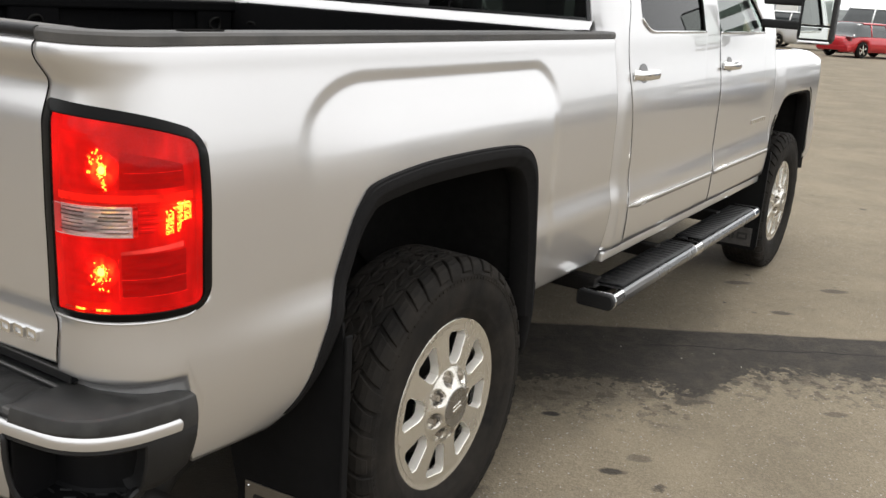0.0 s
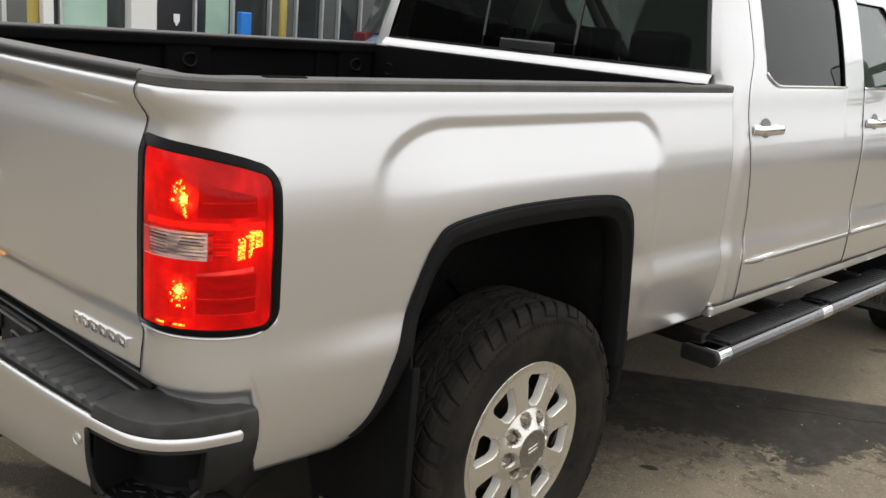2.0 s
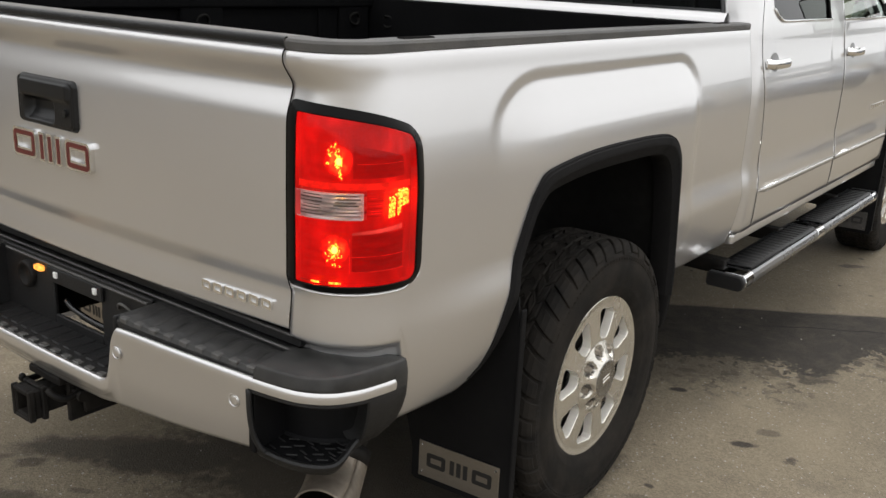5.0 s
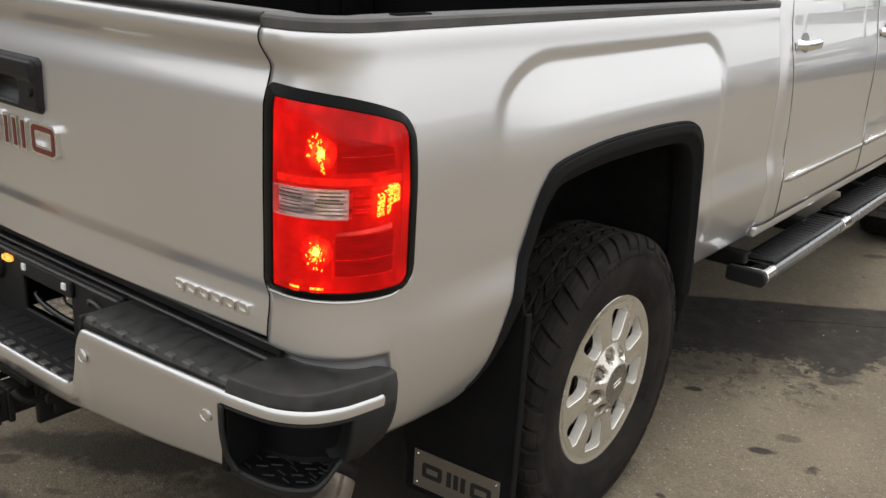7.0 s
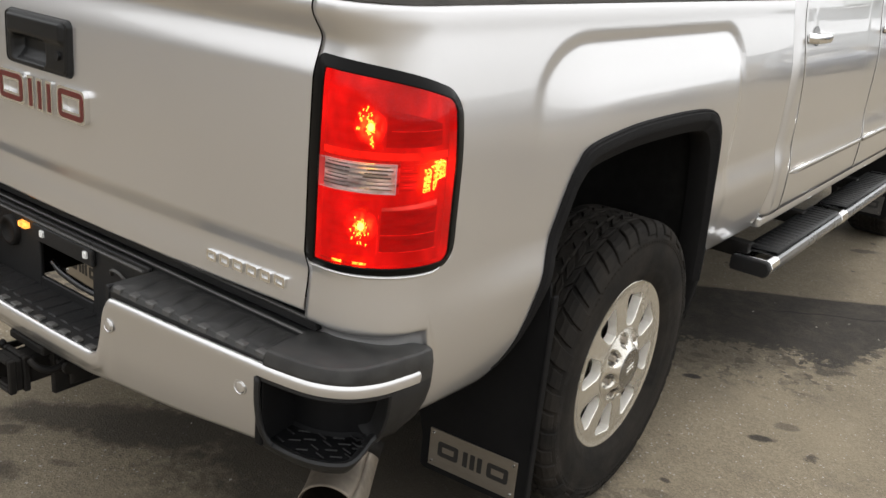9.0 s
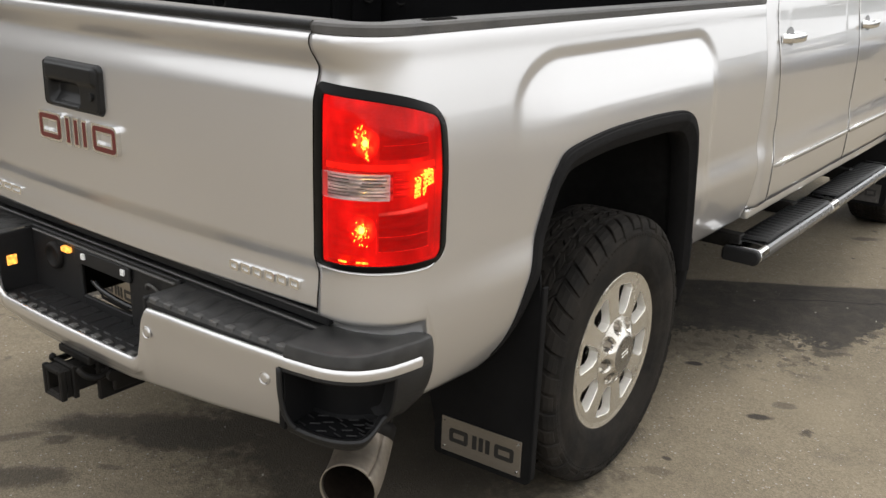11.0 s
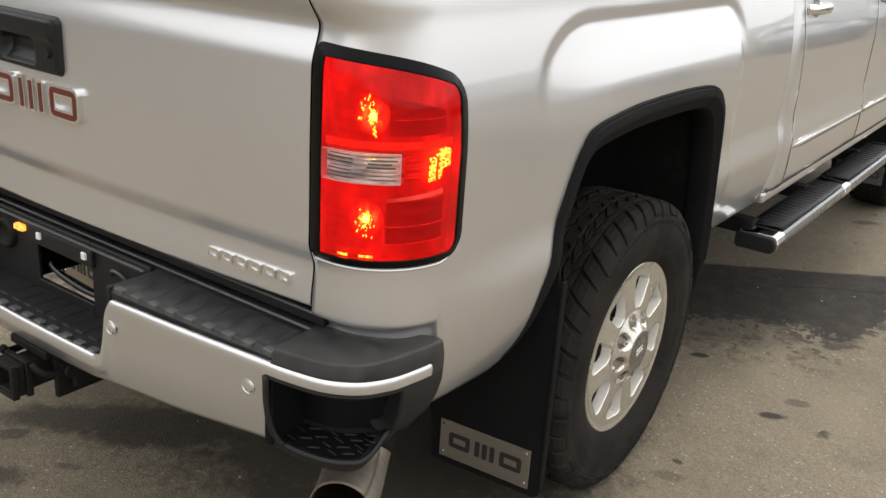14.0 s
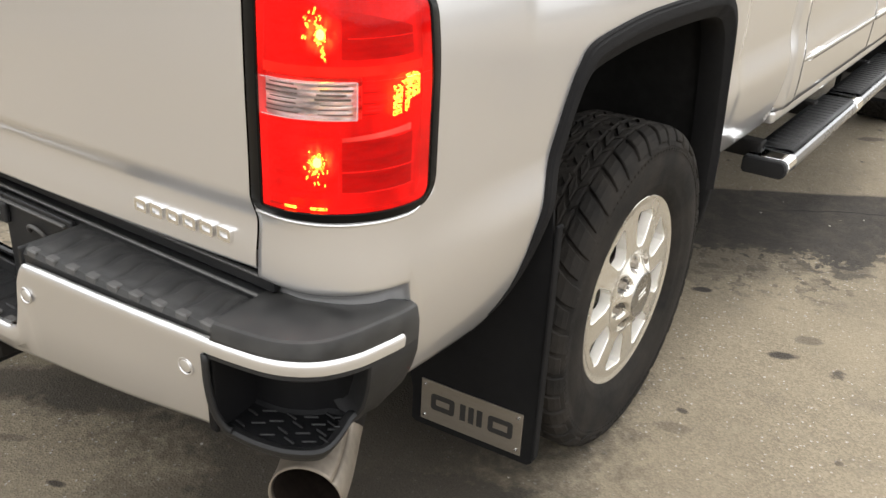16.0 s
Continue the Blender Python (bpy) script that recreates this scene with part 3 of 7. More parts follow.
def body_side(parent):
    us = [0.0, 0.01, 0.02, 0.03] + [0.04 + (U_CORNER - 0.04) * i / 22 for i in range(22)]
    us += [U_CORNER + 0.03 * i for i in range(2)]
    y = -0.955 + 0.045 - 0.014
    while y < BOX_FRONT - 0.004:
        us.append(U_CORNER + 0.955 + y)
        y += 0.006 if -0.68 < y < -0.42 or 0.36 < y < 0.44 else 0.0125
    us.append(U_CORNER + 0.955 + BOX_FRONT)
    us = sorted(set(us))
    cols, na, nb, nc = [], 38, 20, 30
    for u in us:
        p = box_plan(u)[0]
        z0 = 0.800 - 0.168 * smoothstep(-0.965, -0.940, p.y) - 0.08 * max(0.0, min(p.y, -0.69) + 0.94) if p.y < -0.4 else 0.634
        if -0.76 < p.y < 0.43 and u > U_CORNER:
            z0 = max(z0, ARCH(p.y))
        z1 = max(LIGHT_BOTTOM + 0.014, z0 + 0.02)
        z2 = max(light_top(u) - 0.014, z1 + 0.02)
        zs = [z0 + (z1 - z0) * i / na for i in range(na)] + [z1 + (z2 - z1) * i / nb for i in range(nb)] + [z2 + (1.462 - z2) * i / nc for i in range(nc + 1)]
        cols.append([box_skin(u, z) for z in zs])
    hole = lambda i, j: not (us[i] < U_LIGHT - 0.016 and na <= j < na + nb - (1 if us[i] > U_LIGHT - 0.040 else 0))
    right = sheet("box_side", cols, SILVER, parent, thick=0.012, keep=hole)
    left = sheet("box_side", [[mirrored(p) for p in c] for c in cols], SILVER, parent, thick=0.012, keep=hole, flip=True)
    return right, left


box_right, box_left = body_side(truck)


def gate_skin(x, z, out=0.0):
    return Vector((x, -1.10 - REAR(z) - 0.030 * (1 - ((x - XC) / 0.82) ** 2) - out, z))


def tailgate_panel(parent):
    xs = [-0.846 + i * (0.786 + 0.846) / 48 for i in range(49)]
    zs = [0.862 + 0.6 * i / 150 for i in range(151)]
    rows = [[gate_skin(x, z) for z in zs] for x in xs]
    for k, r in enumerate(rows):
        r[:0] = [Vector((xs[k], -1.06, 0.868)), r[0] + Vector((0, 0.008, -0.004))]
        r.append(Vector((xs[k], -1.07, 1.466)))
    pierced = lambda i, j: not (-0.172 < xs[i] and xs[i + 1] < 0.080 and j > 2 and 1.196 < zs[j - 2] and zs[min(j - 1, 150)] < 1.309)
    gate = sheet("tailgate", rows, SILVER, parent, keep=pierced)
    block("inner_panel", (-0.84, -1.075, 0.87), (0.78, -1.045, 1.455), BEDLINER, gate, "black tailgate inside")
    cap = [[Vector((x, y - 0.030 * (1 - ((x - XC) / 0.82) ** 2) * (0.3 if i > 3 else 1), z)) for i, (y, z) in enumerate(
        ((-1.114, 1.458), (-1.118, 1.463), (-1.116, 1.472), (-1.105, 1.477), (-1.04, 1.476), (-1.015, 1.468), (-1.013, 1.44)))] for x in xs]
    top_cap = sheet("top_cap", cap, GATECAP, gate, "worn black plastic cap", thick=0.004)
    # black strip that paints the shade on the cap's upright front
    edge = [[Vector((x, y - 0.030 * (1 - ((x - XC) / 0.82) ** 2), z)) for y, z in ((-1.112, 1.457), (-1.1195, 1.461), (-1.1205, 1.471), (-1.1180, 1.4755), (-1.110, 1.4785), (-1.108, 1.472))] for x in xs]
    sheet("cap_edge", edge, BLACK_TRIM, top_cap, "front edge of the cap, its shade painted black")
    return gate


gate = tailgate_panel(truck)

# gate handle, badges
hz, hx = (1.186, 1.318), (-0.183, 0.088)
gy = gate_skin(-0.05, 1.25).y
hw2, hh2 = (hx[1] - hx[0]) / 2, (hz[1] - hz[0]) / 2
hmx, hmz = (hx[0] + hx[1]) / 2, (hz[0] + hz[1]) / 2


def rounded_box(x, z, w, h, r):
    """Signed distance to a rounded rectangle about the origin."""
    qx, qz = abs(x) - w + r, abs(z) - h + r
    return math.hypot(max(qx, 0), max(qz, 0)) + min(max(qx, qz), 0) - r


def handle_depth(x, z):
    """How far the handle's moulding stands out of the gate."""
    edge = smoothstep(0.0, 0.010, -rounded_box(x, z, hw2, hh2, 0.020))
    seam = math.exp(-((rounded_box(x, z, hw2 - 0.013, hh2 - 0.011, 0.014)) / 0.0016) ** 2)
    scoop = 1 - smoothstep(-0.010, 0.004, rounded_box(x + 0.030, z + 0.022, 0.070, 0.030, 0.014))
    grip = (1 - smoothstep(-0.012, 0.004, rounded_box(x, z - 0.034, hw2 - 0.020, 0.026, 0.012)))
    floor_slope = 0.016 * (1 - smoothstep(-0.052, -0.020, z))
    return 0.014 * edge - 0.002 + 0.007 * grip - 0.004 * seam - scoop * (0.026 - floor_slope)


nx, nz = 90, 50
rows = []
for i in range(nx + 1):
    x = -hw2 + 2 * hw2 * i / nx
    rows.append([Vector((hmx + x, gate_skin(hmx + x, hmz + zz).y - handle_depth(x, zz), hmz + zz)) for zz in [-hh2 + 2 * hh2 * j / nz for j in range(nz + 1)]])
inside = lambda i, j: rounded_box(-hw2 + 2 * hw2 * (i + 0.5) / nx, -hh2 + 2 * hh2 * (j + 0.5) / nz, hw2, hh2, 0.020) < 0.001
handle = sheet("tailgate_handle", rows, HANDLE_BLACK, gate, "black plastic tailgate handle with a finger recess", keep=inside)
bm = bmesh.new()
bmesh.ops.create_cone(bm, cap_ends=True, segments=20, radius1=0.011, radius2=0.010, depth=0.012, matrix=pose(hx[1] - 0.042, gy - 0.012, 1.236, 90))
part("key_lock", bm, BLACK_TRIM, handle)


def rounded_line(w, h, r, per=5):
    """Corner points of a rounded rectangle about the origin, half sizes w and h."""
    pts = []
    for cx, cz, a0 in ((w - r, h - r, 0), (-w + r, h - r, 90), (-w + r, -h + r, 180), (w - r, -h + r, 270)):
        pts += [(cx + r * math.cos(radians(a0 + 90 * k / per)), cz + r * math.sin(radians(a0 + 90 * k / per))) for k in range(per + 1)]
    return pts


def ring_into(bm, w, h, stroke, r, y0, y1, cx=0.0):
    """A raised rounded frame between the depths y0 (back) and y1 (front)."""
    loops = []
    for k, y in ((0.0, y0), (0.0, y1), (stroke, y1), (stroke, y0)):
        loops.append([bm.verts.new((cx + x, y, z)) for x, z in rounded_line(w - k, h - k, max(0.001, r - k))])
    for a, b in zip(loops, loops[1:] + loops[:1]):
        for j in range(len(a)):
            q = (j + 1) % len(a)
            bm.faces.new((a[j], a[q], b[q], b[j]))


def plain_mark(bm, kind, w, h, stroke, y0, y1, grow=0.0):
    """A plain shape in place of a letter: a frame, or three upright bars."""
    if kind == "frame":
        ring_into(bm, w + grow, h + grow, stroke + 2 * grow, 0.35 * h, y0, y1)
    else:
        for c in (-1, 0, 1):
            b = w * 0.22
            box_into(bm, (c * w * 0.70 - b - grow, min(y0, y1), -h - grow), (c * w * 0.70 + b + grow, max(y0, y1), h + grow))


def badge(parent, x0, x1, z0, z1, kinds, lift, stroke, rim, fill, name, label, gap=0.12):
    """Plain raised shapes on the gate's skin."""
    w = (x1 - x0) / len(kinds)
    for i, kind in enumerate(kinds):
        c = x0 + (i + 0.5) * w
        y = gate_skin(c, (z0 + z1) / 2).y
        turn = Matrix.Translation((c, y, (z0 + z1) / 2)) @ Matrix.Rotation(math.atan(0.073 * -(c - XC)), 4, "Z")
        hw, hh = w * (1 - gap) / 2, (z1 - z0) / 2
        bm = bmesh.new()
        plain_mark(bm, kind, hw, hh, stroke, 0.004, -lift)
        bmesh.ops.transform(bm, matrix=turn, verts=bm.verts)
        ob = part(name, bm, rim, parent, label)
        if fill:
            bm = bmesh.new()
            plain_mark(bm, kind, hw, hh, stroke, -lift + 0.002, -lift - 0.0010, -0.0058)
            bmesh.ops.transform(bm, matrix=turn, verts=bm.verts)
            part("enamel", bm, fill, ob, "dark red enamel face")


badge(gate, -0.225, 0.150, 1.096, 1.172, ("frame", "bars", "frame"), 0.012, 0.024, CHROME, RED_BADGE, "badge", "chrome-edged red badge shape")
badge(gate, 0.514, 0.742, 0.892, 0.915, ("frame",) * 6, 0.006, 0.0065, CHROME, None, "nameplate_block", "small chrome nameplate frame", gap=0.16)
badge(gate, -0.73, -0.40, 0.892, 0.915, ("frame",) * 6, 0.006, 0.0065, CHROME, None, "nameplate_block", "small chrome nameplate frame", gap=0.16)


# ---- tail lamps ----
BULBS = ((0.114, 1.243), (0.108, 1.060))


def lit_reflector(name, bulbs):
    """Red reflector lit by its bulbs: orange and brighter close to them, broken up by the facets."""
    m = glow(name, (1.0, 0.07, 0.07), 0.72)
    n, l = m.node_tree.nodes, m.node_tree.links
    p = n["Principled BSDF"]
    tc = n.new("ShaderNodeTexCoord")
    near = None
    for b in bulbs:
        d = n.new("ShaderNodeVectorMath")
        d.operation = "DISTANCE"
        d.inputs[1].default_value = b
        l.new(tc.outputs["Object"], d.inputs[0])
        r = n.new("ShaderNodeMapRange")
        r.interpolation_type = "SMOOTHERSTEP"
        for k, v in (("From Min", 0.008), ("From Max", 0.036), ("To Min", 1.0), ("To Max", 0.0)):
            r.inputs[k].default_value = v
        l.new(d.outputs["Value"], r.inputs["Value"])
        if near is None:
            near = r.outputs["Result"]
        else:
            mx = n.new("ShaderNodeMath")
            mx.operation = "MAXIMUM"
            l.new(near, mx.inputs[0])
            l.new(r.outputs["Result"], mx.inputs[1])
            near = mx.outputs[0]

    def speckle(scale, lo, hi, stretch):
        mp = n.new("ShaderNodeMapping")
        mp.inputs["Scale"].default_value = stretch
        l.new(tc.outputs["Object"], mp.inputs["Vector"])
        t = n.new("ShaderNodeTexNoise")
        t.inputs["Scale"].default_value, t.inputs["Detail"].default_value = scale, 3
        l.new(mp.outputs["Vector"], t.inputs["Vector"])
        r = n.new("ShaderNodeMapRange")
        for k, v in (("From Min", 0.35), ("From Max", 0.68), ("To Min", lo), ("To Max", hi)):
            r.inputs[k].default_value = v
        l.new(t.outputs["Fac"], r.inputs["Value"])
        return r.outputs["Result"]

    def times(a, b):
        o = n.new("ShaderNodeMath")
        o.operation = "MULTIPLY"
        for i, v in enumerate((a, b)):
            if isinstance(v, float):
                o.inputs[i].default_value = v
            else:
                l.new(v, o.inputs[i])
        return o.outputs[0]
    near = times(near, speckle(130, 0.15, 1.0, (1, 1, 0.35)))
    mix = n.new("ShaderNodeMix")
    mix.data_type = "RGBA"
    l.new(near, mix.inputs["Factor"])
    mix.inputs["A"].default_value, mix.inputs["B"].default_value = (1.0, 0.07, 0.07, 1), (1.0, 0.48, 0.05, 1)
    l.new(mix.outputs["Result"], p.inputs["Emission Color"])
    add = n.new("ShaderNodeMath")
    add.operation = "ADD"
    l.new(times(near, 5.0), add.inputs[0])
    l.new(times(speckle(9, 0.30, 0.76, (1, 1, 0.8)), speckle(34, 0.60, 1.0, (1, 1, 0.4))), add.inputs[1])
    l.new(add.outputs[0], p.inputs["Emission Strength"])
    return m


def light_point(u, z, out, side):
    p = box_skin(u, z, out)
    return p if side > 0 else mirrored(p)


def light_outline(inset, per=10):
    """Outline of the lamp on the skin, in (u, z), rounded at its outer corners."""
    u0, u1, zb = 0.002 + inset, U_LIGHT - inset, LIGHT_BOTTOM + inset * 0.62
    r, q = max(0.006, 0.046 - inset), max(0.003, 0.012 - inset)
    pts = []

    def corner(cu, cz, rad, a0):
        for k in range(per + 1):
            a = radians(a0 + 90 * k / per)
            pts.append((cu + rad * math.cos(a), cz + rad * math.sin(a)))
    top = lambda u: light_top(u) - inset * 0.82
    corner(u0 + q, zb + q, q, 180)
    for k in range(1, 24):
        pts.append((u0 + q + (u1 - r - u0 - q) * k / 24, zb))
    corner(u1 - r, zb + r, r, 270)
    z0, z1 = zb + r, top(u1 - r) - r
    lean = (top(u1 - r - 0.004) - top(u1 - r)) / 0.004
    pts += [(u1, z0 + (z1 - lean * r - z0) * k / 24) for k in range(1, 24)]
    corner(u1 - r, z1, r, 0)
    pts[-per - 1:] = [(u, z - lean * (u - u1 + r)) for u, z in pts[-per - 1:]]
    for k in range(1, 24):
        u = u1 - r - (u1 - r - u0 - q) * k / 24
        pts.append((u, top(u)))
    corner(u0 + q, top(u0 + q) - q, q, 90)
    z0, z1 = top(u0 + q) - q, zb + q
    pts += [(u0, z0 + (z1 - z0) * k / 36) for k in range(1, 36)]
    return pts


def tail_lamp(side):
    GLOW_RED = lit_reflector("lit_red_reflector", [light_point(u, z, -0.006, side) for u, z in BULBS])
    rings = [(-0.004, -0.012), (-0.0015, 0.001), (0.000, 0.0022), (0.022, 0.0068), (0.0245, 0.006), (0.0248, 0.003)]
    outs = [light_outline(i) for i, _ in rings]
    rows = [[light_point(*outs[k][i], rings[k][1], side) for k in range(len(rings))] for i in range(len(outs[0]))]
    lamp = sheet("tail_lamp", rows, BEZEL, truck, "lit red tail lamp in a black bezel", closed=True, flip=side < 0, sharp=28)

    inner = [(0.0248, 0.0032), (0.0240, -0.015)]
    outs = [light_outline(i) for i, _ in inner]
    sheet("housing_rim", [[light_point(*outs[k][i], inner[k][1], side) for k in range(2)] for i in range(len(outs[0]))], GLOW_RED, lamp, "red lens edge", closed=True, flip=side < 0)

    def patch(name, ua, ub, za, zb_, out, material, label="", crown=0.0, nu=14, nz=8, parent=lamp, ribs=0):
        rows = []
        for i in range(nu + 1):
            u = ua + (ub - ua) * i / nu
            col = []
            for j in range(nz + 1):
                z0 = za(u) if callable(za) else za
                z1 = zb_(u) if callable(zb_) else zb_
                z = z0 + (z1 - z0) * j / nz
                o = out + crown * (1 - (2 * i / nu - 1) ** 2) * (1 - (2 * j / nz - 1) ** 2)
                if ribs:
                    o += 0.004 * abs((ribs * j / nz) % 1.0 - 0.5) * 2 * min(1.0, max(0.0, (u - 0.032) / 0.02), 3.0 * (nu - i) / nu)
                col.append(light_point(u, z, o, side))
            rows.append(col)
        return sheet(name, rows, material, parent, label, flip=side < 0)

    a, b = 0.0255, U_LIGHT - 0.0235
    zl, zh = LIGHT_BOTTOM + 0.0145, lambda u: light_top(u) - 0.0190
    z1, z2 = 1.128, 1.180          # the clear window
    um = 0.162                     # where it ends
    # housing behind, bright and dim bays
    bay = 0.139
    patch("housing_floor", 0.004, U_LIGHT - 0.002, LIGHT_BOTTOM + 0.002, lambda u: light_top(u) - 0.002, -0.014, GLOW_RED, "red housing", nz=20, nu=20)
    patch("upper_bay", 0.006, bay, z2 + 0.012, lambda u: zh(u) - 0.03, -0.010, GLOW_RED, "bright red reflector bay", ribs=5, nz=30)
    patch("lower_bay", 0.006, bay, zl + 0.02, z1 - 0.012, -0.010, GLOW_RED, "bright red reflector bay", ribs=6, nz=36)
    patch("upper_dim_bay", bay + 0.004, U_LIGHT - 0.055, z2 + 0.03, lambda u: zh(u) - 0.050, -0.007, GLOW_BAY, "dark red reflector bay", ribs=2, nz=12)
    patch("lower_dim_bay", bay + 0.004, U_LIGHT - 0.055, zl + 0.03, z1 - 0.035, -0.007, GLOW_BAY, "dark red reflector bay", ribs=3, nz=18)
    patch("shelf", a + 0.004, b - 0.016, z2 + 0.006, z2 + 0.020, -0.004, GLOW_SHELF, "bright red cross shelf")
    patch("window_reflector", 0.030, um + 0.01, z1 - 0.004, z2 + 0.004, -0.008, LAMP_CLEAR, "silvered ribbed reflector", ribs=7, nz=42)
    rnd = random.Random(31)
    for k in range(7):
        # flat dark strips across, broken round the bulb's clear middle
        zz = z1 + 0.0040 + 0.0068 * k
        for ua, ub in ((0.034, 0.086), (0.104, um - 0.003)):
            ua, ub = ua + rnd.uniform(-0.001, 0.010), ub - rnd.uniform(0.0, 0.010)
            patch("reflector_groove", ua, ub, zz, zz + rnd.uniform(0.0012, 0.0034), -0.0015, DARK_CUP, nu=8, nz=1)
    for k in range(9):
        # fine red combs beside the clear window
        zz = z1 + 0.003 + 0.0053 * k
        patch("comb_rib", um + 0.010, 0.214 - 0.004 * abs(k - 4), zz, zz + 0.0018, -0.002, GLOW_STEP if k % 3 else GLOW_BAY, nu=6, nz=1)
    for nm, ua, ub, za, zb_ in (("rail", 0.034, um + 0.0018, z1 - 0.0018, z1), ("rail", 0.034, um + 0.0018, z2, z2 + 0.0012), ("rail", um, um + 0.0018, z1, z2)):
        patch(nm, ua, ub, za, zb_, 0.0062, RIM_CLEAR, nu=10, nz=2)

    def facets(name, u, z, w, h, out, seedv, count=46):
        rnd = random.Random(seedv)
        bm = bmesh.new()
        for k in range(count):
            du, dz = rnd.gauss(0, w * 0.5), rnd.gauss(0, h * 0.5)
            fw, fh, tilt = rnd.uniform(0.0003, 0.0011), rnd.uniform(0.0006, 0.0026), rnd.uniform(-0.5, 0.5)
            c = [light_point(u + du + sx * fw + tilt * sz * fh, z + dz + sz * fh, out, side) for sx, sz in ((-1, -1), (1, -1), (1, 1), (-1, 1))]
            back = [light_point(u + du + sx * fw + tilt * sz * fh, z + dz + sz * fh, out - 0.004, side) for sx, sz in ((-1, -1), (1, -1), (1, 1), (-1, 1))]
            vs = [bm.verts.new(p) for p in c + back]
            for f in ((0, 1, 2, 3), (4, 7, 6, 5), (0, 4, 5, 1), (1, 5, 6, 2), (2, 6, 7, 3), (3, 7, 4, 0)):
                bm.faces.new([vs[i] for i in f])
        return part(name, bm, GLOW_FACET, lamp, "glowing facets of the reflector")
    # moulded steps and edges inside the dim bays
    for nm, ua, ub, za, zb_, o in (("bay_step", bay + 0.004, U_LIGHT - 0.055, 1.045, 1.0465, -0.003), ("bay_step", bay + 0.004, U_LIGHT - 0.055, 1.012, 1.0135, -0.003),
                                   ("bay_step", bay + 0.012, U_LIGHT - 0.06, 1.238, 1.2392, -0.003), ("bay_step", bay - 0.001, bay, 1.000, 1.085, -0.003),
                                   ("bay_step", bay - 0.001, bay, 1.205, 1.262, -0.003)):
        patch(nm, ua, ub, za, zb_, o, GLOW_STEP, nu=10, nz=1)
    patch("bay_roof", bay + 0.004, U_LIGHT - 0.065, lambda u: 1.092 + 0.06 * (u - bay), lambda u: 1.098 + 0.10 * (u - bay), -0.002, GLOW_ROOF, "pale red bay edge", nu=10, nz=2)
    patch("foot_glow", 0.060, 0.078, zl + 0.003, zl + 0.008, -0.002, GLOW_FACET, "glowing facets of the reflector", nu=6, nz=1)
    patch("foot_glow", 0.098, 0.122, zl + 0.003, zl + 0.008, -0.002, GLOW_FACET, "glowing facets of the reflector", nu=6, nz=1)
    facets("facets", 0.113, 1.242, 0.007, 0.011, -0.004, 1, 90)
    facets("facets", 0.098, 1.260, 0.016, 0.020, -0.004, 3, 20)
    facets("facets", 0.118, 1.214, 0.003, 0.011, -0.002, 4, 14)
    facets("facets", 0.107, 1.059, 0.009, 0.012, -0.004, 2, 110)
    facets("facets", 0.104, 1.048, 0.018, 0.022, -0.004, 5, 26)
    rnd = random.Random(5)
    for q in range(14):
        # upright glowing prisms of the side marker
        bm = bmesh.new()
        uu = 0.224 + 0.0039 * q
        for k in range(16):
            zz = 1.126 + 0.0034 * k + 0.0005 * q
            if rnd.random() < (0.85 if q in (4, 5, 9) else 0.20) or (k < 5 and q > 7) or (k > 12 and q < 4):
                continue
            hw, hh = rnd.uniform(0.0009, 0.0019), rnd.uniform(0.0008, 0.0018)
            vs = [bm.verts.new(light_point(uu + sx * hw, zz + sz * hh, o, side)) for o in (-0.003, -0.007) for sx, sz in ((-1, -1), (1, -1), (1, 1), (-1, 1))]
            for f in ((0, 1, 2, 3), (4, 7, 6, 5), (0, 4, 5, 1), (1, 5, 6, 2), (2, 6, 7, 3), (3, 7, 4, 0)):
                bm.faces.new([vs[i] for i in f])
        if bm.verts:
            part("prism", bm, GLOW_FACET, lamp, "glowing amber prism column")
        else:
            bm.free()
    for u, z, r in ((*BULBS[0], 0.0062), (*BULBS[1], 0.0066)):
        bm = bmesh.new()
        bmesh.ops.create_uvsphere(bm, u_segments=12, v_segments=8, radius=r)
        c = light_point(u, z, -0.006, side)
        bmesh.ops.transform(bm, matrix=Matrix.Translation(c) @ Matrix.Diagonal((1, 1, 1.25, 1)), verts=bm.verts)
        part("bulb", bm, GLOW_BULB, lamp, "glowing amber-white bulb", smooth=True)
    # lenses
    patch("upper_lens", a, b, z2 + 0.002, zh, 0.0055, RED_LENS, "clear red lens", crown=0.003, nu=26)
    patch("lower_lens", a, b, zl, z1 - 0.002, 0.0055, RED_LENS, "clear red lens", crown=0.003, nu=26)
    patch("clear_lens", a, um, z1 - 0.002, z2 + 0.002, 0.006, CLEAR_LENS, "clear reversing lens")
    patch("side_lens", um, b, z1 - 0.002, z2 + 0.002, 0.006, RED_LENS, "clear red lens")
    return lamp


def lamp_lip(side):
    """The rolled edge of the box skin under the lamp."""
    path = [light_point(0.004 + (U_LIGHT - 0.046) * k / 30, LIGHT_BOTTOM - 0.0045 + 0.030 * max(0.0, (k - 27) / 3) ** 2 * 0.2, 0.0012, side) for k in range(31)]
    tube("lamp_lip", path, 0.0030, SILVER, box_right if side > 0 else box_left, "bright rolled edge", n=8)


lamp_lip(1)
lamp_lip(-1)
tail_lamp(1)
tail_lamp(-1)

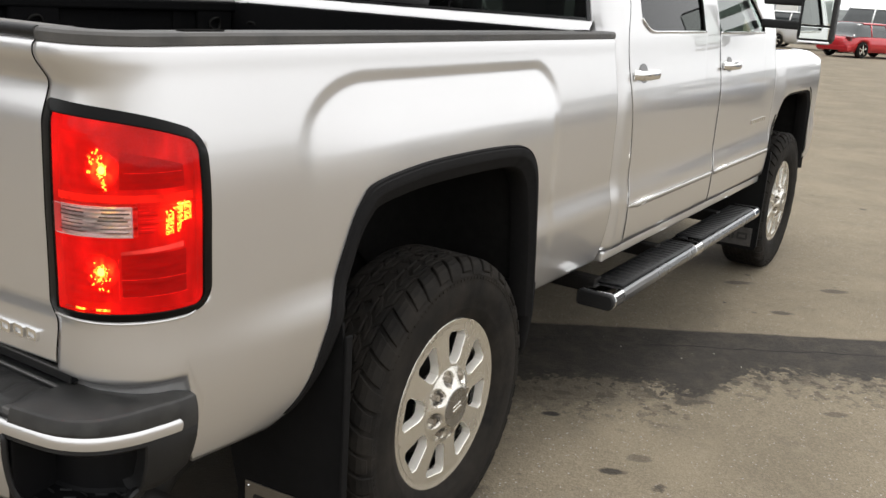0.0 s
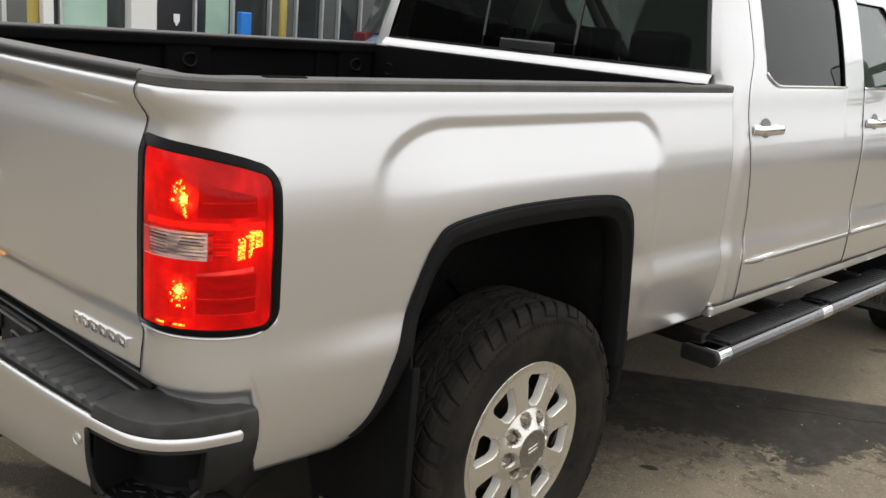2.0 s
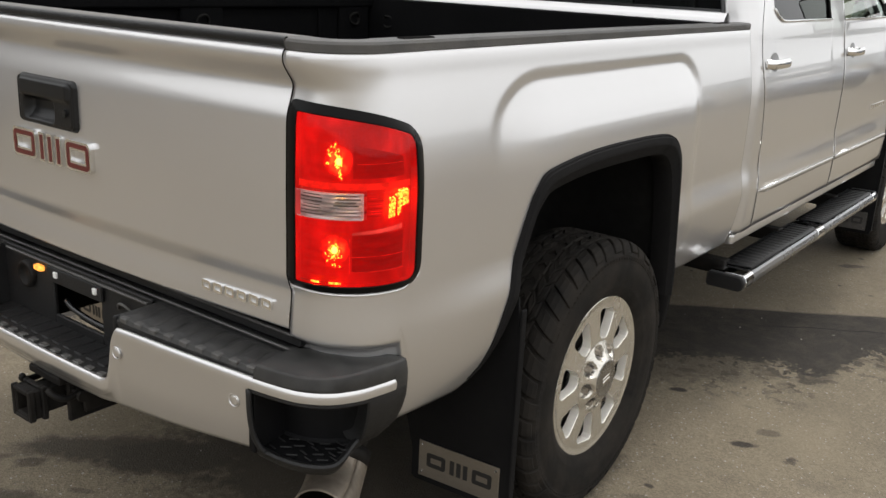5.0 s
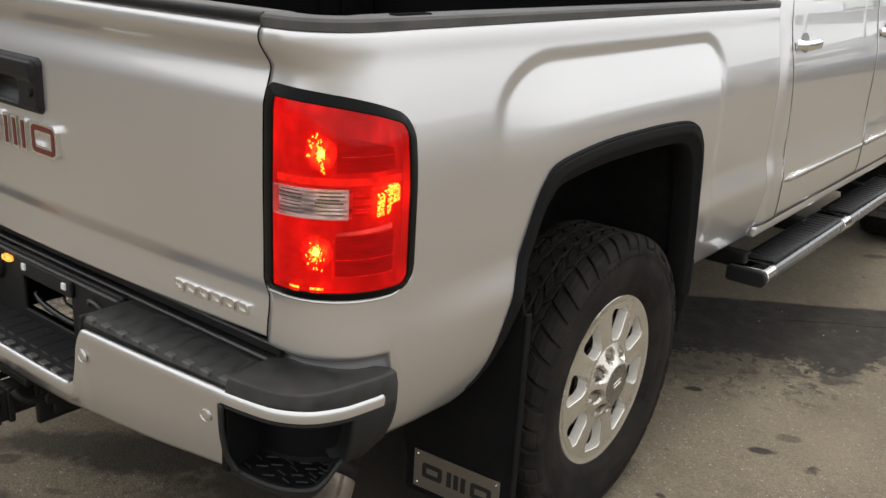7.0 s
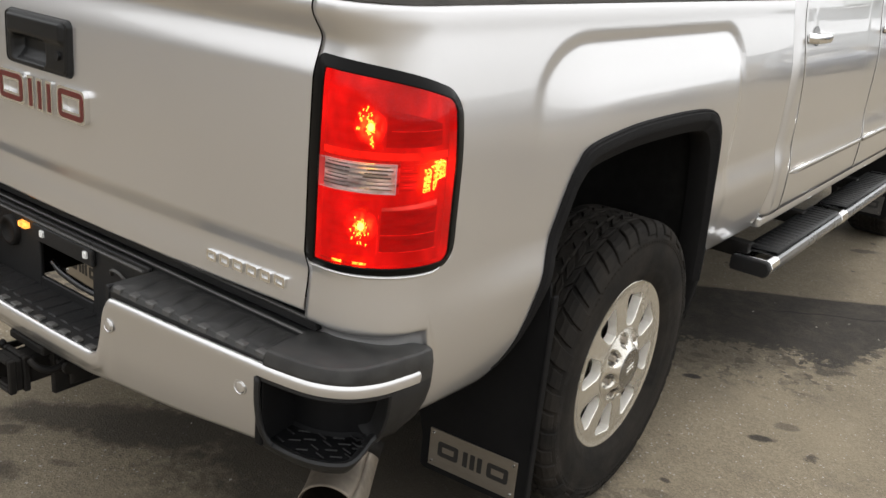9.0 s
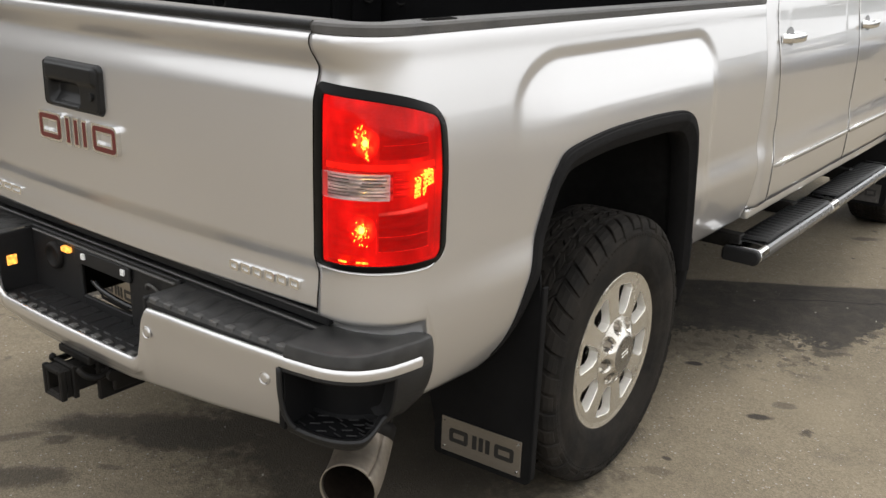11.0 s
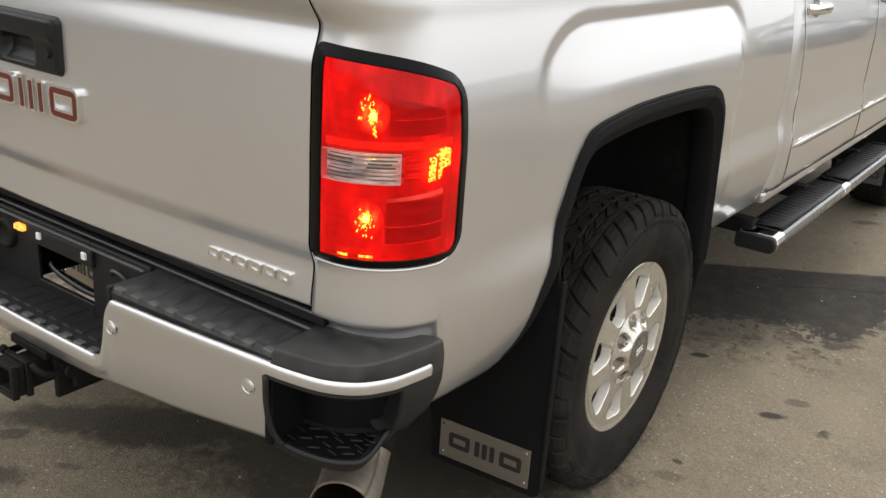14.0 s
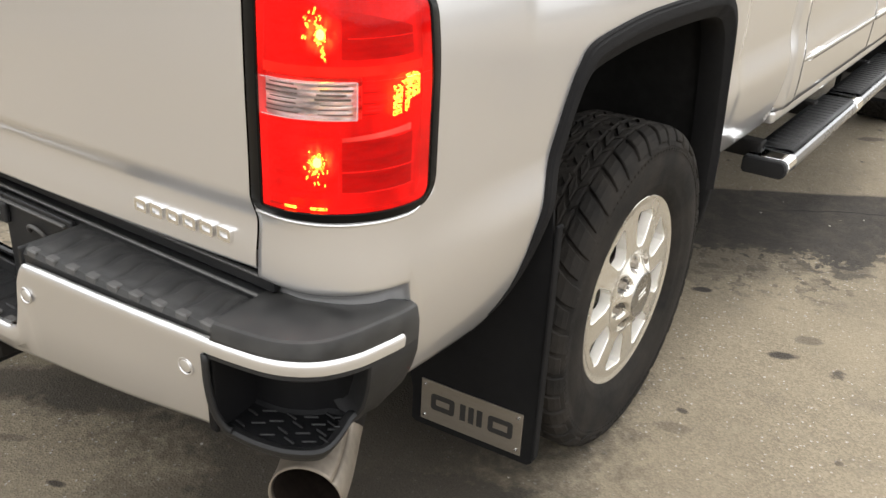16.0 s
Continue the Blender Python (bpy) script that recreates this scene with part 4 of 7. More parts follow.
# ---- box rails and bed ----
us = [0.0, 0.012, 0.025] + [0.04 + (U_CORNER - 0.04) * i / 14 for i in range(15)] + [U_CORNER + (0.955 + BOX_FRONT) * i / 40 for i in range(1, 41)]
rows = []
for u in us:
    p, nrm, w = box_plan(u)
    k = box_skin(u, 1.455)
    d = Vector((nrm.x, nrm.y, 0))
    rows.append([k + d * o + Vector((0, 0, z - 1.455)) for o, z in ((0.001, 1.452), (0.005, 1.455), (0.005, 1.470), (0.001, 1.4755), (-0.006, 1.477),
                                                                  (-0.045, 1.477), (-0.062, 1.4765), (-0.075, 1.472), (-0.082, 1.45))])
rail = sheet("rail_cap", rows, RAILCAP, truck, "worn black plastic rail cap", thick=0.004, sharp=32)
sheet("rail_cap", [[mirrored(p) for p in r] for r in rows], RAILCAP, truck, "worn black plastic rail cap", thick=0.004, flip=True, sharp=32)
for y in (-0.86, 0.83):
    block("stake_pocket", (0.896, y - 0.05, 1.474), (0.918, y + 0.05, 1.4802), BLACK_DEEP, rail, "open stake pocket", bevel=0.002)

xl, xr = -0.915, 0.855
bed = block("bed", (-0.54, -1.03, 0.90), (0.48, 1.02, 0.93), BEDLINER, truck, "black sprayed bed with corner tie-downs", bevel=0.004)
for ya, yb in ((-1.03, -0.74), (0.48, 1.02)):
    for xa, xb in ((xl, -0.54), (0.48, xr)):
        block("bed_floor", (xa, ya, 0.90), (xb, yb, 0.93), BEDLINER, bed, bevel=0.0)
for xa, xb in ((xr, xr + 0.03), (xl - 0.03, xl)):
    for ya, yb, za in ((-1.03, -0.74, 0.90), (-0.74, 0.48, 1.16), (0.48, 1.03, 0.90)):
        block("bed_wall", (xa, ya, za), (xb, yb, 1.465), BEDLINER, bed, bevel=0.0)
block("bed_wall", (xl, 1.005, 0.90), (xr, 1.032, 1.468), BEDLINER, bed, bevel=0.006)
# covers over the wheels, inside the bed
for xa, xb in ((xl, -0.535), (0.475, xr)):
    block("wheel_cover", (xa, -0.74, 1.165), (xb, 0.48, 1.195), BEDLINER, bed, bevel=0.02)
    xs_ = xa if xa > 0 else xb
    block("cover_side", (xs_ - 0.012, -0.74, 0.92), (xs_ + 0.012, 0.48, 1.18), BEDLINER, bed, bevel=0.004)
for i in range(9):
    x = -0.52 + i * 0.109
    block("floor_rib", (x, -1.02, 0.925), (x + 0.06, 1.0, 0.945), BEDLINER, bed, bevel=0.006)
for y0, y1 in ((-0.10, 0.11), (0.79, 0.99), (-0.92, -0.72)):
    for xa, xb in ((xl - 0.002, xl + 0.022), (xr - 0.022, xr + 0.002)):
        block("wall_pad", (xa, y0, 1.15), (xb, y1, 1.440), BEDLINER, bed, bevel=0.010)
for y0, y1 in ((-0.66, -0.62), (0.66, 0.70)):
    block("wall_rib", (xl - 0.002, y0, 0.95), (xl + 0.012, y1, 1.45), BEDLINER, bed, bevel=0.005)
# upper lip of the far wall
block("wall_lip", (xl - 0.004, -1.0, 1.425), (xl + 0.028, 1.045, 1.468), BEDLINER, bed, bevel=0.010, seg=3)
for x, y, z, turn in ((xl + 0.024, 0.005, 1.372, 0), (xl + 0.024, 0.885, 1.372, 0), (-0.79, 1.012, 1.362, 90)):
    ring = [Vector((0.012 * (1 - abs(math.cos(a))), 0.030 * math.cos(a), 0.026 * math.sin(a))) for a in [2 * math.pi * k / 20 for k in range(21)]]
    m = Matrix.Translation((x, y, z)) @ Matrix.Rotation(radians(-turn), 4, "Z")
    sheet("tie_down", tube_rows([m @ p for p in ring], 0.006, 8), BLACK_DEEP, bed, "black tie-down loop")

# ---- flares over the wheels ----
OUT = spline([(-0.740, 0.627), (-0.700, 0.633), (-0.648, 0.654), (-0.606, 0.715), (-0.574, 0.821), (-0.528, 0.950), (-0.489, 1.045), (-0.455, 1.103), (-0.400, 1.143), (-0.212, 1.165),
              (0.0, 1.169), (0.209, 1.164), (0.320, 1.150), (0.382, 1.110), (0.410, 1.045), (0.428, 0.900), (0.447, 0.720), (0.455, 0.590)], 6)
INN = spline([(-0.736, 0.622), (-0.685, 0.612), (-0.615, 0.630), (-0.553, 0.702), (-0.511, 0.805), (-0.478, 0.916), (-0.445, 1.003), (-0.410, 1.052), (-0.362, 1.080), (-0.200, 1.097),
              (0.0, 1.100), (0.200, 1.096), (0.288, 1.083), (0.335, 1.048), (0.363, 0.992), (0.391, 0.870), (0.410, 0.720), (0.418, 0.590)], 6)


def flare(parent, dy, mirror, wheel_x):
    rows = []
    for o, i in zip(OUT, INN):
        if o[0] < -0.695:
            continue

        def at(t, x):
            y, z = o[0] + (i[0] - o[0]) * t, o[1] + (i[1] - o[1]) * t
            p = Vector((x, y + dy, z))
            return mirrored(p) if mirror else p
        s = min(max(box_skin(U_CORNER + 0.955 + o[0], max(o[1], 0.63)).x, 0.935), 0.997) if o[0] < 0.3 else 0.9925
        f, sink = smoothstep(2, 26, len(rows)), 0.012 * (1 - smoothstep(0, 4, len(rows)))
        rows.append([at(t, s - sink + e0 + (e - e0) * f) for t, e, e0 in ((-0.03, -0.010, -0.010), (-0.01, 0.002, -0.002), (0.02, 0.0075, 0.0015), (0.05, 0.0085, 0.0020), (0.07, 0.0068, 0.0020), (0.09, 0.0085, 0.0018), (0.13, 0.0125, 0.0012),
                     (0.28, 0.0145, -0.0012), (0.42, 0.0155, -0.0040), (0.45, 0.0150, -0.0046), (0.50, 0.0130, -0.0058), (0.70, 0.0065, -0.0105), (0.90, -0.001, -0.0165), (0.96, -0.009, -0.020), (1.0, -0.020, -0.026), (1.0, -0.045, -0.045), (0.9, -0.065, -0.065))])
    return sheet("fender_flare", rows, FLARE_TRIM, parent, "textured black plastic fender flare", flip=mirror, sharp=25)


def wheel_well(parent, dy, mirror):
    rows = []
    for o, i in zip(OUT, INN):
        y, z = (o[0] + i[0]) / 2, (o[1] + i[1]) / 2
        edge = min(0.985, box_skin(U_CORNER + 0.955 + y, max(z, 0.63)).x - 0.016) if y < 0.3 else 0.985
        rows.append([(mirrored(p) if mirror else p) for p in (Vector((edge, y + dy, z)), Vector((0.90, y + dy * 1.0, z + 0.005)), Vector((0.70, y * 1.02 + dy, z + 0.01)),
                                                            Vector((0.52, y * 1.02 + dy, z + 0.01)), Vector((0.50, y * 0.9 + dy, z - 0.05)), Vector((0.50, y * 0.3 + dy, 0.8)), Vector((0.50, dy, 0.62)))])
    return sheet("wheel_liner", rows, BLACK_DEEP, parent, "black wheel-well liner", flip=not mirror, thick=0.004)


for dy in (0.0, 3.904):
    for mirror in (False, True):
        flare(truck, dy, mirror, 0)
        wheel_well(truck, dy, mirror)

# ---- wheels ----
HUB_Z = 0.426


def tyre_mesh():
    prof = [(0.095, 0.236), (0.108, 0.246), (0.118, 0.262), (0.1225, 0.276), (0.1235, 0.279), (0.1235, 0.283), (0.1285, 0.300), (0.1315, 0.330), (0.1300, 0.356),
            (0.1265, 0.374), (0.1285, 0.377), (0.1285, 0.381), (0.1235, 0.386), (0.117, 0.400), (0.104, 0.412), (0.06, 0.4180), (0.0, 0.4190)]
    prof = prof + [(-x, r) for x, r in prof[-2::-1]]
    n = 96
    verts, faces = [], []
    for i in range(n):
        a = 2 * math.pi * i / n
        verts += [(x, r * math.cos(a), r * math.sin(a)) for x, r in prof]
    faces += grid_faces(n, len(prof), True)
    carcass = (verts, faces)
    verts, faces = [], []

    def lug(a0, a1, path, skew, depth, bevel=0.0024):
        """One tread block between two angles, over a line of (x, radius) across the tread."""
        base, m = len(verts), len(path)
        for lift, inset in ((-depth, -0.0012), (-bevel, 0.0), (0.0, bevel)):
            for k, (x, r) in enumerate(path):
                p, q = path[max(k - 1, 0)], path[min(k + 1, m - 1)]
                dx, dr = q[0] - p[0], q[1] - p[1]
                ln = math.hypot(dx, dr) * (1 if q[0] > p[0] or (q[0] == p[0] and q[1] < p[1]) else -1)
                nx, nr = -dr / ln, dx / ln
                e = inset if k == 0 else (-inset if k == m - 1 else 0.0)
                xx, rr = x + nx * lift + dx / abs(ln) * e, r + nr * lift + dr / abs(ln) * e
                for a in (a0 + inset / r, a1 - inset / r):
                    aa = a + skew * (x - path[0][0])
                    verts.append((xx, rr * math.cos(aa), rr * math.sin(aa)))
        at = lambda ring, k, s: base + ring * 2 * m + 2 * k + s
        for k in range(m - 1):
            faces.append((at(2, k, 0), at(2, k, 1), at(2, k + 1, 1), at(2, k + 1, 0)))
            for ring in (0, 1):
                for s in (0, 1):
                    faces.append((at(ring, k, s), at(ring, k + 1, s), at(ring + 1, k + 1, s), at(ring + 1, k, s)))
        for ring in (0, 1):
            for k in (0, m - 1):
                faces.append((at(ring, k, 0), at(ring, k, 1), at(ring + 1, k, 1), at(ring + 1, k, 0)))
    n = 44
    st = 2 * math.pi / n
    for i in range(n):
        a = i * st
        for s in (1, -1):
            off = 0.0 if s > 0 else 0.5
            end = [(0.1185, 0.4085), (0.1270, 0.3930), (0.1300, 0.3800)] if i % 2 else [(0.1185, 0.4085), (0.1265, 0.3945)]
            lug(a + st * off, a + st * (off + (0.84 if i % 2 else 0.76)), [(s * x, r) for x, r in [(0.072, 0.4250), (0.092, 0.4245), (0.108, 0.4190)] + end], 1.5 * s, 0.011)
            # blocks of the second row, in two halves that lean against each other
            lug(a + st * (off + 0.22), a + st * (off + 0.22 + 0.80), [(s * x, r) for x, r in ((0.048, 0.4255), (0.066, 0.4255))], -3.0 * s, 0.012)
            lug(a + st * (off + 0.42), a + st * (off + 0.42 + 0.66), [(s * x, r) for x, r in ((0.025, 0.4260), (0.046, 0.4257))], 3.5 * s, 0.012)
        lug(a, a + st * 0.44, [(-0.019, 0.4262), (0.019, 0.4262)], 2.2, 0.012)
        lug(a + st * 0.53, a + st * 0.93, [(-0.016, 0.4262), (0.020, 0.4262)], -2.2, 0.012)
        # low bars of the sidewall's ring
        for q in range(3):
            b0 = a + st * (q / 3 + 0.04)
            for s in (1, -1):
                lug(b0, b0 + st * 0.24, [(s * 0.1285, 0.3765), (s * 0.1290, 0.3680)], 0.0, 0.003, 0.0008)
    return carcass, (verts, faces)


def wheel_sector(bm, a, n=40):
    """An eighth of the cast face at angle a: a wedge with one trapezoid window and its sloping flanks."""
    m = Matrix.Rotation(a, 4, "X")
    half = math.pi / 8

    def window(k):
        """Rounded trapezoid, in (tangent, radius), at a share k of the outline."""
        q = [(-0.014, 0.115), (0.014, 0.115), (0.0280, 0.130), (0.0470, 0.194), (0.038, 0.2085), (-0.038, 0.2085), (-0.0470, 0.194), (-0.0280, 0.130)]
        ln = [math.dist(q[i], q[(i + 1) % 8]) for i in range(8)]
        d = k * sum(ln)
        for i in range(8):
            if d <= ln[i]:
                t = d / ln[i]
                return (q[i][0] + (q[(i + 1) % 8][0] - q[i][0]) * t, q[i][1] + (q[(i + 1) % 8][1] - q[i][1]) * t)
            d -= ln[i]
        return q[0]
    face_x = lambda r: 0.1085 - 0.030 * max(0.0, r - 0.100) + 0.02 * max(0.0, r - 0.205)
    win = [window((k + 0.5) / n) for k in range(n)]
    cy, cr = 0.0, 0.163
    loops = [[] for _ in range(4)]
    for y, r in win:
        d = Vector((y - cy, r - cr))
        # meet of the ray with the wedge's border
        best = 9.0
        for lim in ("in", "out", "l", "r"):
            lo, hi = 0.0, 6.0
            for _ in range(26):
                mid = (lo + hi) / 2
                px, pr = cy + d.x * mid, cr + d.y * mid
                rad = math.hypot(px, pr)
                ang = math.atan2(px, pr)
                inside = {"in": rad > 0.098, "out": rad < 0.2275, "l": ang > -half, "r": ang < half}[lim]
                lo, hi = (mid, hi) if inside else (lo, mid)
            best = min(best, lo)
        bx, br = cy + d.x * best, cr + d.y * best
        shrink = lambda k: (cy + d.x * k, cr + d.y * k)
        for lp, ((py, pr), x) in zip(loops, (((bx, br), face_x(math.hypot(bx, br))), ((y, r), face_x(math.hypot(y, r))), (shrink(0.965), face_x(r) - 0.0025),
                                             (shrink(0.94), face_x(r) - 0.030))):
            lp.append(bm.verts.new(m @ Vector((x, py, pr))))
    for step, (a_, b_) in enumerate(zip(loops, loops[1:])):
        for k in range(n):
            bm.faces.new((a_[k], a_[(k + 1) % n], b_[(k + 1) % n], b_[k])).material_index = 1 if step == 2 else 0


def make_wheel():
    """A wheel at the origin, axle along x, outer face to +x."""
    hub = lathe("wheel", [(-0.09, 0.0), (-0.09, 0.16), (0.02, 0.165), (0.03, 0.16), (0.03, 0.0)], IRON, None, "", n=40)
    (v, f), (tv, tf) = tyre_mesh()
    grown = lambda q: [(x, y * (1.022 + 0.030 * (1 - smoothstep(0.24, 0.36, math.hypot(y, z)))), z * (1.022 + 0.030 * (1 - smoothstep(0.24, 0.36, math.hypot(y, z))))) for x, y, z in q]
    tyre = mesh_part("tyre", grown(v), f, RUBBER, hub, "black all-terrain tyre with road dust")
    tread = mesh_part("tread", grown(tv), tf, RUBBER, tyre, "worn black tread blocks", smooth=False)
    tread["kind"] = "stuff"
    bm = bmesh.new()
    n = 96

    def turned(prof):
        vs = [[bm.verts.new((x, r * math.cos(2 * math.pi * i / n), r * math.sin(2 * math.pi * i / n))) for x, r in prof] for i in range(n)]
        for i in range(n):
            for j in range(len(prof) - 1):
                bm.faces.new((vs[i][j], vs[(i + 1) % n][j], vs[(i + 1) % n][j + 1], vs[i][j + 1]))
    turned([(0.060, 0.212), (0.1040, 0.213), (0.1042, 0.2272), (0.1050, 0.2300), (0.1056, 0.2360), (0.1072, 0.2405), (0.1076, 0.2435), (0.105, 0.2460), (0.098, 0.246)])
    turned([(0.108, 0.060), (0.1085, 0.099), (0.060, 0.102)])
    for k in range(8):
        wheel_sector(bm, math.pi / 4 * k + math.pi / 8)
    rim = part("rim", bm, ALLOY, hub, "eight-spoke silver alloy rim, dusty", smooth=True)
    rim.data.set_sharp_from_angle(angle=radians(24))
    rim.data.materials.append(ALLOY_WINDOW)
    # barrel colour holds brake dust and the shade behind the spokes
    lathe("rim_barrel", [(-0.11, 0.236), (-0.10, 0.228), (-0.06, 0.206), (0.04, 0.208), (0.062, 0.212)], IRON, hub, "dusty rim barrel, darkened for dust and shade", n=48)
    # star-shaped boss: arms run out from the cap between scooped nut pockets
    nn, nr = 192, 22
    lobes = [(0.0830 * math.cos(math.pi / 4 * k), 0.0830 * math.sin(math.pi / 4 * k)) for k in range(8)]

    def boss_x(y, z):
        r = math.hypot(y, z)
        x = 0.1360 - 0.0280 * min(1.0, max(0.0, (r - 0.056) / 0.056)) ** 0.9
        return x - 0.024 * (1 - smoothstep(0.0150, 0.0240, min(math.dist((y, z), c) for c in lobes)))
    rows = []
    for i in range(nn):
        an = 2 * math.pi * i / nn
        rows.append([Vector((boss_x(r * math.cos(an), r * math.sin(an)), r * math.cos(an), r * math.sin(an))) for r in [0.052 + 0.058 * k / nr for k in range(nr + 1)]])
    boss = sheet("centre_boss", rows, ALLOY, hub, "star-shaped centre boss with scooped nut pockets, their shade painted in", closed=True, sharp=35)
    # darker faces paint the shade inside the nut pockets
    boss.data.materials.append(DARK_CUP)
    for f in boss.data.polygons:
        if min(math.dist((f.center.y, f.center.z), c) for c in lobes) < 0.0200:
            f.material_index = 1
    lathe("centre_cap", [(0.1340, 0.0570), (0.1368, 0.0560), (0.1372, 0.054), (0.1362, 0.052), (0.1375, 0.030), (0.1380, 0.0)], ALLOY_GREY, hub, "grey centre cap", n=40)
    for z in (0.006, -0.006):
        block("cap_mark", (0.1372, -0.020, z - 0.004), (0.1392, 0.020, z + 0.004), ALLOY_POLISHED, hub, bevel=0.001, seg=1)
    for k in range(8):
        a = math.pi / 4 * k
        c = (0.0830 * math.cos(a), 0.0830 * math.sin(a))
        bm = bmesh.new()
        bmesh.ops.create_cone(bm, cap_ends=True, segments=6, radius1=0.0108, radius2=0.0090, depth=0.018, matrix=pose(0.1130, c[0], c[1], 0, 90, 0))
        part("lug_nut", bm, BRUSHED, hub, "steel lug nut")
    # the rim, its boss and nuts are a little larger than drawn
    for ob in [hub] + list(hub.children):
        if ob.name.startswith(("tyre", "tread")):
            continue
        for v in ob.data.vertices:
            v.co.y *= 1.05
            v.co.z *= 1.05
            if v.co.x > 0.1095 and math.hypot(v.co.y, v.co.z) < 0.112:
                v.co.x = 0.1095 + (v.co.x - 0.1095) * 1.12
    return hub


wheel = make_wheel()
wheel.parent = truck
wheel.matrix_basis = pose(0.864, 0.010, HUB_Z) @ Matrix.Rotation(radians(12), 4, "X")
for x, y, flip, spin in ((0.875, 3.904, 0, 30), (2 * XC - 0.864, 0, 180, 5), (2 * XC - 0.875, 3.904, 180, 50)):
    w = copy_thing(wheel, pose(x, y, HUB_Z, 0, 0, flip) @ Matrix.Rotation(radians(spin), 4, "X"))

# ---- mud flaps ----


def mud_flap(y, mirror, top=0.83):
    fx = lambda x: 2 * XC - x if mirror else x
    prof = [(0.690, 0.215), (0.700, 0.207), (0.995, 0.207), (1.006, 0.216), (1.010, 0.26), (1.010, 0.60), (1.006, 0.70), (0.995, top), (0.60, top), (0.655, 0.45), (0.69, 0.30)]
    bm = bmesh.new()
    f = [bm.verts.new((fx(x), y, z)) for x, z in prof]
    b = [bm.verts.new((fx(x), y + 0.008, z)) for x, z in prof]
    bm.faces.new(f)
    bm.faces.new(b[::-1])
    for k in range(len(prof)):
        q = (k + 1) % len(prof)
        bm.faces.new((f[k], f[q], b[q], b[k]))
    flap = part("mud_flap", bm, FLAP, truck, "black rubber mud flap with a steel plate")
    # turned edge on the outside
    lo, hi = sorted((fx(1.004), fx(1.012)))
    block("edge_fold", (lo, y - 0.004, 0.225), (hi, y + 0.020, top - 0.03), FLAP, flap, bevel=0.004)
    lo, hi = sorted((fx(0.716), fx(0.978)))
    plate = block("plate", (lo, y - 0.004, 0.226), (hi, y - 0.0005, 0.337), BRUSHED if y < 0 else SHADED_STEEL, flap, "brushed steel plate" if y < 0 else "steel plate with the truck's shade in its colour", bevel=0.001, seg=1)
    for k, kind in enumerate(("frame", "bars", "frame")):
        bm = bmesh.new()
        plain_mark(bm, kind, 0.031, 0.0215, 0.0125, 0.0, -0.0018)
        bmesh.ops.transform(bm, matrix=Matrix.Translation((fx(0.775 + k * 0.075), y - 0.0036, 0.284)), verts=bm.verts)
        part("mark", bm, DARK_MARK, plate)
    for sx in (0.727, 0.967):
        for z in (0.325, 0.240):
            bm = bmesh.new()
            bmesh.ops.create_cone(bm, cap_ends=True, segments=10, radius1=0.0045, radius2=0.003, depth=0.004, matrix=pose(fx(sx), y - 0.006, z, 90))
            part("screw", bm, CHROME, plate)
    # the flap hangs a little askew, its outer edge further forward
    for ob in [flap] + list(flap.children_recursive):
        for v in ob.data.vertices:
            v.co.y += (fx(v.co.x) - 0.72) * 0.077
    return flap


for y in (-0.542, 3.36):
    for mirror in (False, True):
        mud_flap(y, mirror)
# guards at the front foot of each rear flare
for mirror in (False, True):
    rows = []
    for z in (0.70, 0.62, 0.55, 0.48, 0.44):
        t = (0.70 - z) / 0.26
        row = [Vector((x - 0.03 * t * t, y + 0.02 * t, z)) for x, y in ((0.992, 0.456), (0.998, 0.448), (0.994, 0.432), (0.96, 0.428), (0.88, 0.428))]
        rows.append([mirrored(p) for p in row] if mirror else row)
    sheet("splash_guard", rows, FLAP, truck, "black splash guard", thick=0.008, flip=mirror)

# ---- rear bumper ----
BP = spline([(XC, -1.262), (0.15, -1.260), (0.34, -1.254), (0.55, -1.245), (0.736, -1.231), (0.835, -1.220), (0.912, -1.202), (0.964, -1.164), (0.989, -1.107),
             (0.996, -1.045), (1.000, -0.990), (0.9995, -0.962), (0.994, -0.950), (0.980, -0.945)], 10)


def plan_normals(pts):
    out = []
    for i, p in enumerate(pts):
        d = pts[min(i + 1, len(pts) - 1)] - pts[max(i - 1, 0)]
        out.append(Vector((d.y, -d.x)).normalized())
    return out


BN = plan_normals(BP)
TOP_Z = curve_table([(0.0, 0.630), (0.27, 0.630), (0.30, 0.642), (0.318, 0.690), (0.332, 0.755), (0.352, 0.781), (0.5, 0.784), (0.80, 0.786), (0.95, 0.786)])
BOT_Z = curve_table([(0.0, 0.545), (0.22, 0.548), (0.30, 0.556), (0.50, 0.572), (0.80, 0.600), (1.2, 0.62)])


def strip_top(i):
    """Upper edge of the painted face at a point of the plan line."""
    p = BP[i]
    return TOP_Z(abs(p.x)) - 0.013 * smoothstep(-1.20, -0.99, p.y)


def bumper_rows(i0, i1, section):
    return [[Vector((BP[i].x - BN[i].x * o, BP[i].y - BN[i].y * o, z)) for o, z in section(i)] for i in range(i0, i1 + 1)]


def both(name, rows, material, parent, label="", thick=0.0, sharp=35):
    a = sheet(name, rows, material, parent, label, thick=thick, sharp=sharp)
    b = sheet(name, [[mirrored(p) for p in r] for r in rows], material, parent, label, thick=thick, flip=True, sharp=sharp)
    return a, b


# denser plan line round the middle notch
dense = []
for k in range(len(BP) - 1):
    a, b = BP[k], BP[k + 1]
    n = 6 if a.x < 0.40 else 2
    dense += [a + (b - a) * j / n for j in range(n)]
BP = dense + [BP[-1]]
BN = plan_normals(BP)
I_POCKET = min(i for i, p in enumerate(BP) if p.x >= 0.780)
